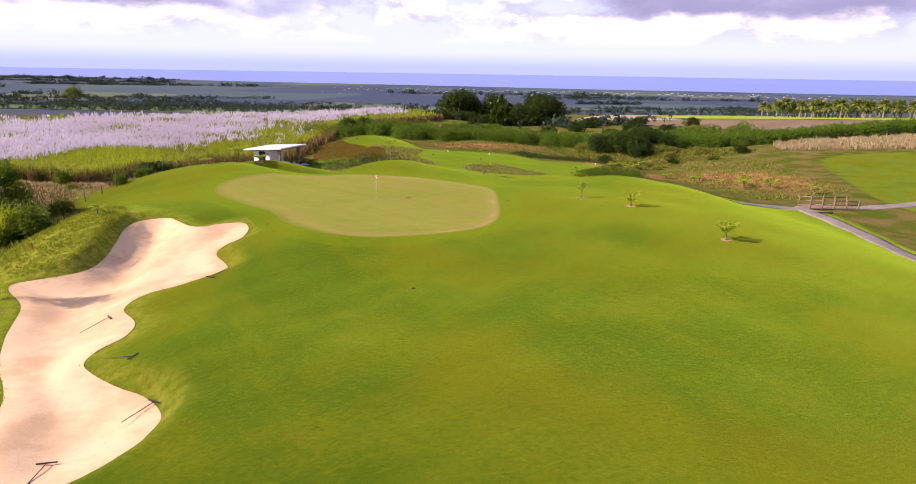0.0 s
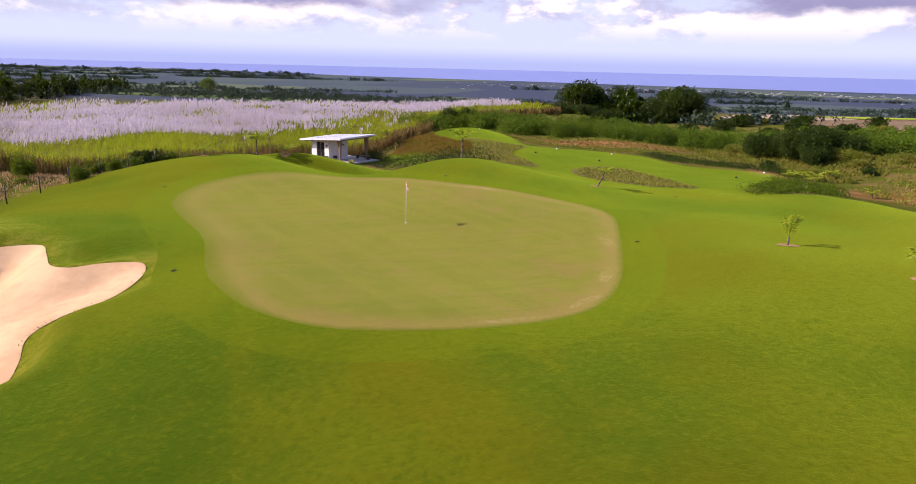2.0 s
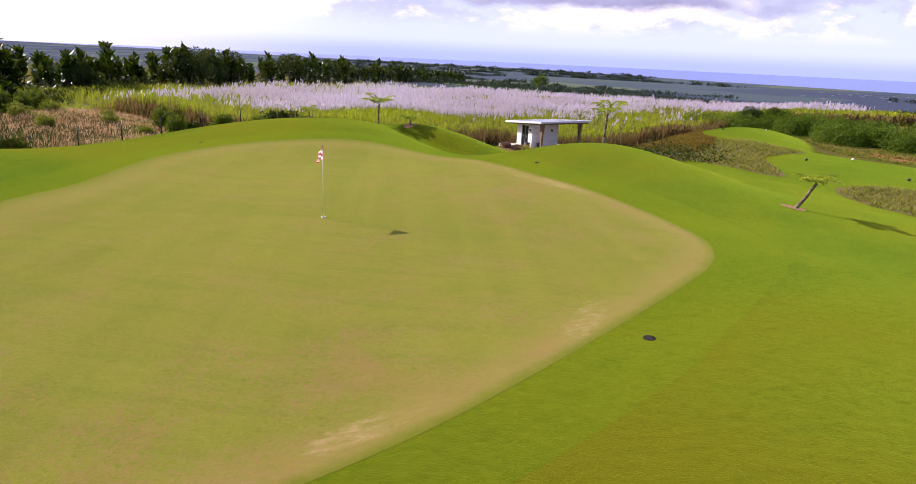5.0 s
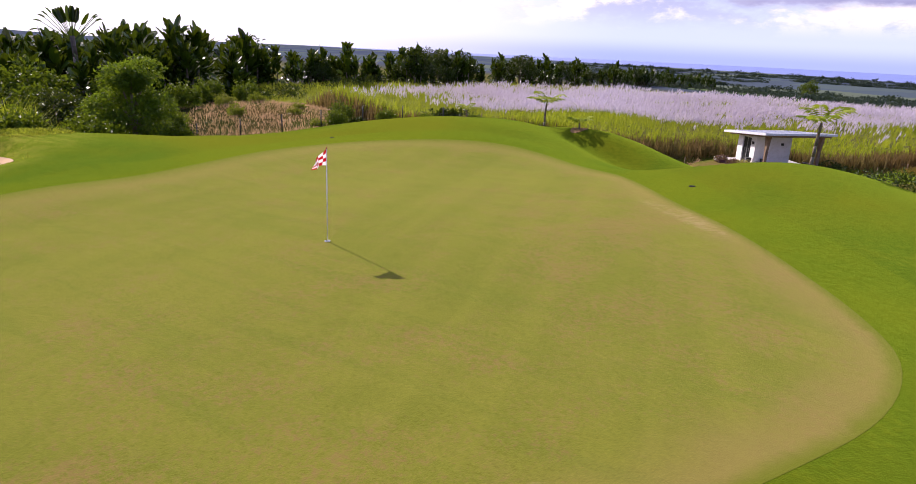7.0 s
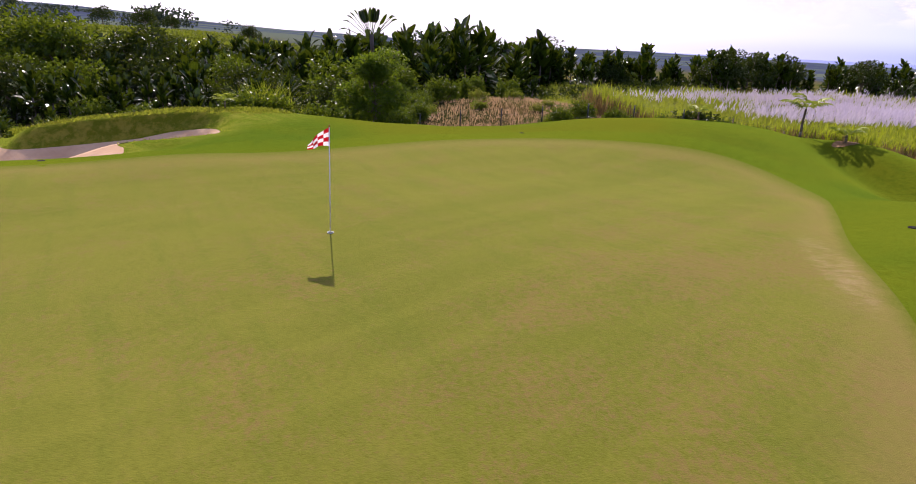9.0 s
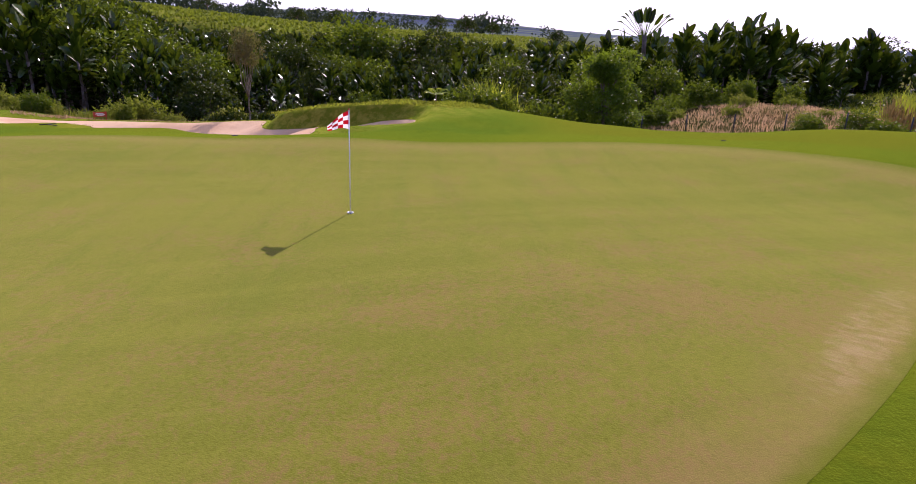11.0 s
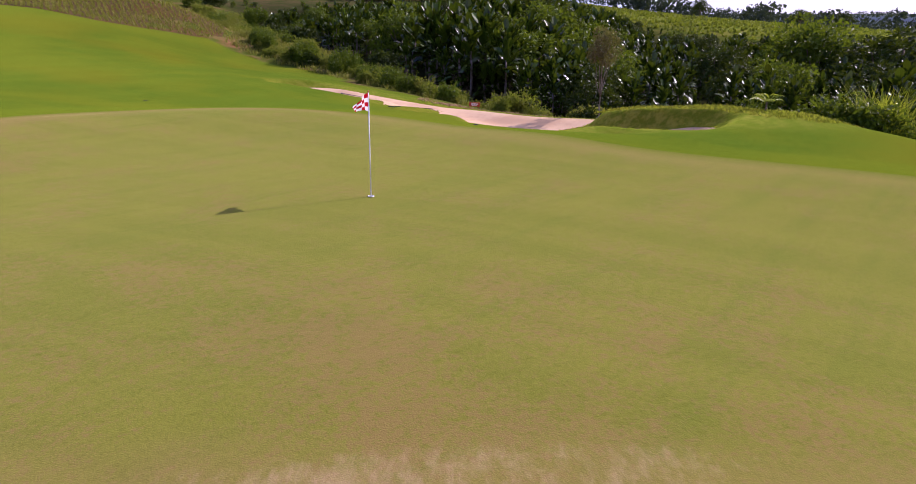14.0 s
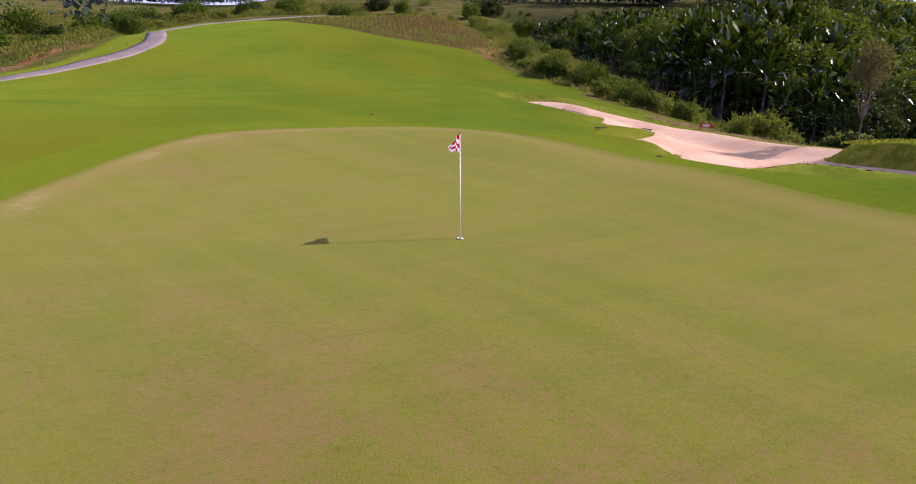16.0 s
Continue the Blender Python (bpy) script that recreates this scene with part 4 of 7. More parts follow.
def tree_fern(seed, trunk, spread_r, lean=(0, 0), fronds=9, label="small tree fern with yellow-green fronds on the turf", steep=0.0):
    """A tree fern: a slim trunk, arching fronds of paired leaflets."""
    rng = np.random.RandomState(seed)
    root = thing("tree_fern", label, "tree fern", "tree ferns")
    bm = bmesh.new()
    top = np.array([lean[0], lean[1], trunk])
    trunk_mesh(bm, rng, (0, 0, -0.1), top, 0.07, 0.05, 4, 0.01)
    part("trunk", bm, M_BARK, root)
    for i in range(fronds):
        a = 6.28 * i / fronds + rng.uniform(-0.25, 0.25)
        L = spread_r * rng.uniform(0.8, 1.15)
        rise = rng.uniform(0.25, 0.6) * L + steep * L
        out = np.array([math.cos(a), math.sin(a), 0])
        side = np.array([-out[1], out[0], 0])
        t = np.linspace(0, 1, 15)
        rib = top + out * (L * (1 - 0.5 * steep) * t)[:, None] + np.array([0, 0, 1.0]) * (rise * np.sin(2.1 * t) - 0.12 * L * t * t)[:, None]
        bits = []
        w = 0.012
        for j in range(14):
            v = np.array([rib[j] - side * w, rib[j] + side * w, rib[j + 1] + side * w * 0.8, rib[j + 1] - side * w * 0.8])
            bits.append((v, np.array([[0, 1, 2, 3]], np.int32)))
        tt = t[2:]
        ll = 0.34 * L * np.sin(np.pi * np.clip(0.15 + 0.85 * tt, 0, 0.97)) ** 0.7
        for sgn in (-1, 1):
            al = side * sgn + out * 0.45 + rng.normal(scale=0.08, size=(len(tt), 3)) - [0, 0, 0.15]
            bits.append(leaves(rib[2:], al, np.tile([0, 0, 1.0], (len(tt), 1)), ll, ll * 0.34 + 0.02))
        crown_part("frond", *soup(*bits), M_FERN, root)
    return root


def at_ground(ob, x, y, turn=0.0, scale=1.0, sink=0.0):
    ob.matrix_basis = pose(x, y, float(lie(x, y)) - sink, 0, 0, turn)
    ob.scale = (scale, scale, scale)
    return ob


def scatter_in(loop, n, rng, clear=0.0):
    """n random places inside a closed line."""
    lo, hi = loop.min(0), loop.max(0)
    got = np.zeros((0, 2))
    while len(got) < n:
        p = rng.uniform(lo, hi, (n * 2, 2))
        got = np.concatenate([got, p[inside_by(loop, p[:, 0], p[:, 1]) > clear]])
    return got[:n]


def stuff(name, bits, material, label, category):
    return tagged(new(name, mesh_of(name, *soup(*bits), material)), label, category, kind="stuff")


# tree ferns on and round the green
first = tree_fern(1, 0.55, 0.95)
at_ground(first, -18.5, 17.9, 20, 0.75)
at_ground(tree_fern(2, 1.35, 1.15, (0.05, 0.0), 8, "tall tree fern with a slim dark trunk on the ridge"), -15.8, 21.8, 75)
at_ground(tree_fern(3, 0.35, 0.95, (0, 0), 8), -13.5, 22.4, 140)
at_ground(tree_fern(4, 1.55, 1.25, (0.08, 0.02), 7, "tall tree fern with pale trunk and sparse fronds"), 1.7, 18.6, 10)
at_ground(tree_fern(5, 0.95, 1.0, (0.55, 0.35), 8, "leaning tree fern on the slope behind the green"), 11.4, 12.8, 0)
at_ground(tree_fern(6, 0.45, 1.0, (0.05, 0.05), 5, "stunted tree fern in a ring of bare earth", 0.7), 16.6, -5.4, 30, 0.8)
at_ground(tree_fern(7, 0.40, 1.05, (0, 0), 7, steep=0.3), 18.7, -10.8, 60, 0.85)
at_ground(tree_fern(8, 0.50, 1.05, (0.05, 0), 7, steep=0.3), 21.4, -19.6, 100, 0.85)
for i, (x, y, s) in enumerate([(35, 37.4, 1.0), (47.6, 34.6, 1.1), (48.6, 24.2, 1.3), (50.5, 27.5, 1.2), (-20.7, -5.6, 0.7), (46, 33, 1.0), (44.5, 39, 0.9), (51.5, 23, 1.3),
                               (41.5, 49, 1.1), (44.5, 52, 1.2), (48, 55, 1.2), (39, 41, 1.0), (47, 28, 0.9), (54, 17.5, 1.0), (63, 4, 1.3), (58, 2, 1.1)]):
    c = copy_thing(first, pose(0, 0, 0))
    at_ground(c, x, y, i * 67, s)
    if i < 4 or i > 5:
        c["label"] = "yellow-green tree fern planted in the red earth bank" if x > 30 else "small tree fern beside the bunker bank"

M_BARE = surface("bare_earth", (0.38, 0.23, 0.12), (0.30, 0.18, 0.09), (0.20, 0.12, 0.06), 2, 14, 0.95, 0.05, 0.6, 25)
for x, y, r in [(16.6, -5.4, 0.42), (18.7, -10.8, 0.36), (21.4, -19.6, 0.36), (11.4, 12.8, 0.45), (-18.5, 17.9, 0.4), (-13.5, 22.4, 0.5)]:
    ring = np.array([(x + r * (1 + 0.14 * math.sin(3 * a + x)) * math.cos(a), y + r * (1 + 0.14 * math.cos(2 * a + y)) * math.sin(a)) for a in np.arange(0, 6.2, 0.35)])
    patch("bare_ring", ring, 0.3, 0.015, M_BARE, "ring of bare tan earth round a tree fern", "soil")



def reed_clump(seed, tall, n, label):
    """A fountain of long bright blades."""
    rng = np.random.RandomState(seed)
    root = thing("reed_clump", label, "grass clump", "reeds at the edge of the wood")
    base = np.column_stack([rng.normal(scale=tall * 0.16, size=(n, 2)), np.full(n, -0.05)])
    crown_part("foliage", *blades(base, rng.uniform(0, 6.28, n), tall * rng.uniform(0.5, 1.1, n), tall * rng.uniform(0.1, 0.6, n), 0.05), M_CANE, root)
    bm = bmesh.new()
    for i in range(7):
        a = 0.9 * i
        rod(bm, (0.2 * math.cos(a), 0.2 * math.sin(a), -0.1), (0.5 * math.cos(a), 0.5 * math.sin(a), tall * 0.8), 0.02, 0.008, 5)
    part("stem", bm, M_BARK, root)
    return root


reed = at_ground(reed_clump(77, 3.4, 420, "tall bright yellow-green reed clump at the edge of the wood"), -28.4, -4.6, 0, 1.08)
for x, y, s in [(-29.8, -5.8, 0.8), (-28.8, -3.0, 0.7), (-29.5, -8.2, 0.65), (-27.8, -16, 0.6), (-33, -1.5, 0.8)]:
    at_ground(copy_thing(reed, pose(0, 0, 0)), x, y, x * 50, s)

# the wood in the valley
palms = [paddle_palm(21, 6, 8.5, "clump of tall dark traveller palms with glossy paddle leaves"),
         paddle_palm(22, 6, 6.5, "low bushy clump of dark traveller palms"),
         paddle_palm(23, 5, 10.0, "tall traveller palms standing above the wood"),
         paddle_palm(24, 6, 7.5, "dense clump of dark green traveller palms")]
far_palms = [paddle_palm(27, 5, 8.5, "full clump of dark traveller palms beside the cane", 44, 1.0, 0.06),
             paddle_palm(28, 4, 7.0, "low clump of dark traveller palms beside the cane", 44, 1.0, 0.06),
             paddle_palm(29, 5, 7.8, "dense clump of traveller palms beside the cane", 44, 1.0, 0.06)]
for ob, x, y in zip(far_palms, (-86, -91, -95), (9, 15, 22)):
    ob.matrix_basis = pose(x, y, float(lie(x, y)), 0, 0, 40 * x)
round_tree = broad_tree(31, 7.5, 3.4, 11000, 0.27, M_ROUND, "round leafy tree with dark rich green crown", 13, 0.05)
broads = [broad_tree(35, 7.5, 4.2, 2200, 0.46, M_BROAD, "leafy tree with dark rich green crown", 11, 0.05),
          broad_tree(32, 9.0, 5.5, 2300, 0.56, M_BROAD_DARK, "dark spreading broadleaf tree in the wood", 9),
          broad_tree(33, 6.5, 4.0, 2000, 0.46, M_BROAD, "light green broadleaf tree among palms", 8, 0.2),
          broad_tree(34, 8.0, 1.9, 2400, 0.20, M_RUST, "thin tree with rusty brown sparse crown", 9, 0.40, M_BARK, 0.4)]
shrubs = [shrub(41, 1.8, 1.7, 1500, 0.20, M_SHRUB, "yellowish green shrub at the edge of the wood"),
          shrub(42, 2.6, 2.2, 1800, 0.26, M_BROAD, "leafy green bush beside the wood"),
          shrub(43, 1.3, 1.5, 1200, 0.16, M_SHRUB, "low straggling shrub in dry grass"),
          shrub(44, 3.0, 3.6, 2600, 0.42, M_BROAD_DARK, "wide dark green bush in rough land"),
          shrub(45, 2.4, 3.4, 2400, 0.30, M_SHRUB, "wide light green thicket in rough land"),
          shrub(46, 3.2, 3.6, 7000, 0.19, M_BROAD_DARK, "large dense dark green thicket on the slope")]

at_ground(round_tree, -31.5, 2.0, 0, (3.0 - float(lie(-31.5, 2.0))) / 7.4)
at_ground(broads[3], -23.4, -18.9, 40, 0.9, 0.2).scale = (0.6, 0.6, 0.88)
at_ground(palms[2], -83, 3.0, 15, 1.0)
at_ground(shrubs[0], -23, -27, 0)
at_ground(shrubs[1], -26.5, -4.5, 0)
at_ground(shrubs[2], -21.5, -34, 0)
at_ground(shrubs[3], 66, 99, 0, 1.1)
at_ground(shrubs[5], 54, 76, 0, 1.8)
at_ground(shrubs[4], 60, 72, 0, 0.8)


def canopy(x, y):
    """How high the tops of the wood reach: low in the mid valley, tall at both ends."""
    low = np.interp(x, [-95, -62, -40, -33, -29], [2.9, 2.4, 0.9, -0.6, -2.4])
    south = np.interp(x, [-110, -70, -45, -30, -24], [8.5, 8.5, 7.6, 5.6, 2.5])
    north = np.interp(x, [-100, -75, -58, -48, -36], [4.8, 4.2, 2.9, 1.0, -0.4])
    ks, kn = float(sig((-y - 38 + 0.92 * (x + 36)) / 4)), float(sig((y + 4) / 2.0))
    z = low * (1 - ks) * (1 - kn) + south * ks + north * kn
    return z - 5.0 * float(sig((-y - 158) / 10)) * ks


def height_of(root):
    return max(v.co.z for c in root.children for v in c.data.vertices)


def heap(name, places, label, category, thin=1):
    """Copies of whole plants joined into one mesh."""
    V, F, I, mats, off = [], [], [], [], 0
    for src, x, y, turn, scale in places:
        m = np.array(pose(x, y, float(lie(x, y)) - 0.2, 0, 0, turn))
        for c in src.children:
            me = c.data
            co = np.empty(len(me.vertices) * 3, np.float32)
            me.vertices.foreach_get("co", co)
            co = co.reshape(-1, 3) * scale @ m[:3, :3].T + m[:3, 3]
            f = np.array([tuple(p.vertices) for p in me.polygons if len(p.vertices) == 4], np.int32)[::thin]
            if me.materials[0] not in mats:
                mats.append(me.materials[0])
            V.append(co)
            F.append(f + off)
            I += [mats.index(me.materials[0])] * len(f)
            off += len(co)
    tagged(new(name, mesh_of(name, np.concatenate(V), np.concatenate(F), mats, index=I)), label, category, kind="stuff")


FAR_PLANTS = []


def plant_wood():
    rng = np.random.RandomState(5)
    lone = fan_palm(25, 10.0, "single slim fan-shaped traveller palm above the wood")
    tall = {id(p): height_of(p) for p in palms + broads + [lone]}
    far_tall = [height_of(p) for p in far_palms]
    taken = [(-31.5, 2.0), (-22.8, -18.5)]
    for src, x, y in ((palms[0], -44, -12), (palms[1], -40, -28), (palms[3], -52, -40), (broads[1], -50, -60), (broads[2], -53, 5), (broads[0], -46, -22)):
        at_ground(src, x, y, 0, (canopy(x, y) - float(lie(x, y))) / tall[id(src)])
        taken.append((x, y))
    done = 0
    for _ in range(16000):
        x, y = rng.uniform(-112, -29), rng.uniform(-165, 26)
        edge = -30 - 0.10 * max(0, y) * 4 + (2.5 if y < -20 else 0) + (4 if y < -60 else 0) + max(0, (-y - 80) * 0.1)
        if x > edge - 1.5 or (y > 2.5 and x > -51 - (y - 2.5) * 1.2) or (y > -4 and x > -42 and rng.rand() < 0.5):
            continue
        if x > -35 and math.hypot(x + 31.5, y - 2) < 5:
            continue
        gap = 2.7 if x > -50 else 3.3 if x > -75 else 4.2
        if any((x - a) ** 2 + (y - b) ** 2 < gap * gap for a, b in taken):
            continue
        taken.append((x, y))
        k = rng.rand()
        if y > -4:
            src = palms[rng.choice([0, 1, 2, 3])] if x < -55 else (broads[rng.choice([0, 1, 2])] if k < 0.75 else palms[1])
        else:
            src = palms[rng.randint(0, 4)] if k < 0.72 else broads[rng.choice([1, 1, 2, 0])]
        s = (canopy(x, y) - float(lie(x, y))) * rng.choice([rng.uniform(0.72, 0.98), rng.uniform(0.95, 1.06)], p=[0.75, 0.25]) / tall[id(src)]
        if src in palms and (x < -58 or y < -88):
            FAR_PLANTS.append((far_palms[done % 3], x, y, rng.uniform(0, 360), s * tall[id(src)] / far_tall[done % 3]))
        else:
            at_ground(copy_thing(src, pose(0, 0, 0)), x, y, rng.uniform(0, 360), max(s, 0.2), 0.2)
        done += 1
        if done >= 620:
            break
    # single crowns that stand above the others, and the tall palms to the north
    for src, x, y, top in ((broads[0], -62, -29, 5.2), (broads[1], -58, -20, 4.4), (broads[2], -66, -33, 5.6), (lone, -60, 2.6, 6.8), (palms[0], -64, 12.5, 6.6), (palms[3], -66, 15.5, 6.3), (palms[0], -66, 9.5, 6.0), (palms[2], -68, 13.8, 6.9),
                           (palms[0], -62, 6.5, 5.4), (palms[3], -70, -2.0, 4.6), (palms[3], -68, 6.8, 5.6), (palms[0], -72, 18, 5.8), (palms[3], -74, 22, 4.2), (palms[0], -66, -4.5, 4.3), (palms[3], -63, 0.5, 4.8), (palms[1], -69, 3.5, 5.0), (palms[3], -70, 11, 5.8)):
        at_ground(src if src is lone else copy_thing(src, pose(0, 0, 0)), x, y, 8 if src is lone else rng.uniform(0, 360), (top - float(lie(x, y))) / tall[id(src)], 0.2)


plant_wood()


GROVE = []
BUSHES = []


def pale_palm(seed, tall):
    """A tall palm with a bare pale trunk under a full sunlit crown."""
    rng = np.random.RandomState(seed)
    root = thing("grove_palm", "pale-trunked palm with a full yellowish crown", "palm", "palms of the far grove")
    bm = bmesh.new()
    trunk_mesh(bm, rng, (0, 0, -0.3), (0, 0, tall * 0.72), 0.035 * tall, 0.028 * tall, 4, 0.05)
    part("trunk", bm, M_PALEBARK, root)
    bits = []
    for i in range(60):
        lean, a = rng.uniform(0.15, 2.0), 2.4 * i
        out = np.array([math.cos(a), math.sin(a), 0])
        dirv = out * math.sin(lean) + np.array([0, 0, 1.0]) * math.cos(lean)
        bits.append(paddle(rng, np.array([0, 0, tall * rng.uniform(0.6, 0.74)]), dirv, np.array([-out[1], out[0], 0.0]), tall * 0.06, tall * rng.uniform(0.2, 0.3), tall * 0.06, tall * 0.08 * lean))
    crown_part("crown", *soup(*bits), M_GROVE, root)
    return root


grove_palm = at_ground(pale_palm(26, 9.0), 172, 205, 0, 1.0)


def plant_rows():
    """Palms along the far side of the cane, the clump on the rise, trees on the skyline."""
    rng = np.random.RandomState(6)
    for i in range(185):
        t = i / 184
        x, y = -88 - 30 * t - 95 * t ** 2 + rng.normal() * 3, 8 + 78 * t + 260 * t ** 2 + rng.normal() * 3
        FAR_PLANTS.append((far_palms[rng.randint(0, 3)] if i % 9 else broads[1], x, y, rng.uniform(0, 360), rng.uniform(0.62, 1.12) * (1.24 - 0.34 * t) * (1.0 if i % 9 else 0.85)))
    for i in range(78):
        x, y = 44 + rng.uniform(-18, 21), 180 + rng.normal() * 5
        src = far_palms[rng.randint(0, 3)] if i % 7 else broads[1]
        dome = max(math.exp(-((x - c) / 5.5) ** 2) for c in (31, 45, 58))
        at_ground(copy_thing(src, pose(0, 0, 0)), x, y, rng.uniform(0, 360), rng.uniform(0.85, 1.08) * (0.60 + 0.60 * dome))
    for i in range(50):                       # bushy foot of the clump
        x, y = 42 + rng.uniform(-25, 25), 172 + rng.normal() * 3
        BUSHES.append((shrubs[3], x, y, rng.uniform(0, 360), rng.uniform(0.8, 1.5) * (1.1 - ((x - 42) / 40) ** 2)))
    for i in range(230):
        x, y = 170 + 0.6 * i + rng.normal() * 3, 208 - 0.23 * i + rng.normal() * 7
        GROVE.append((grove_palm, x, y, rng.uniform(0, 360), rng.uniform(0.6, 0.95)))
    for x, y, s, b in [(-242, 520, 2.0, 2), (-7, 120, 0.45, 1), (-3, 122, 0.4, 1)]:
        at_ground(copy_thing(broads[b], pose(0, 0, 0)), x, y, rng.uniform(0, 360), s)
    for i in range(16):
        x, y = -150 - rng.uniform(0, 60), -130 + 17 * i + rng.normal() * 6
        if y < 40:
            at_ground(copy_thing(broads[rng.randint(1, 3)], pose(0, 0, 0)), x, y, rng.uniform(0, 360), rng.uniform(0.45, 0.7))


plant_rows()
heap("palm_grove", GROVE, "far grove of pale-trunked palms with sunlit yellowish crowns", "palms")
heap("palm_thicket", FAR_PLANTS, "far dense thicket of dark traveller palms", "palms")

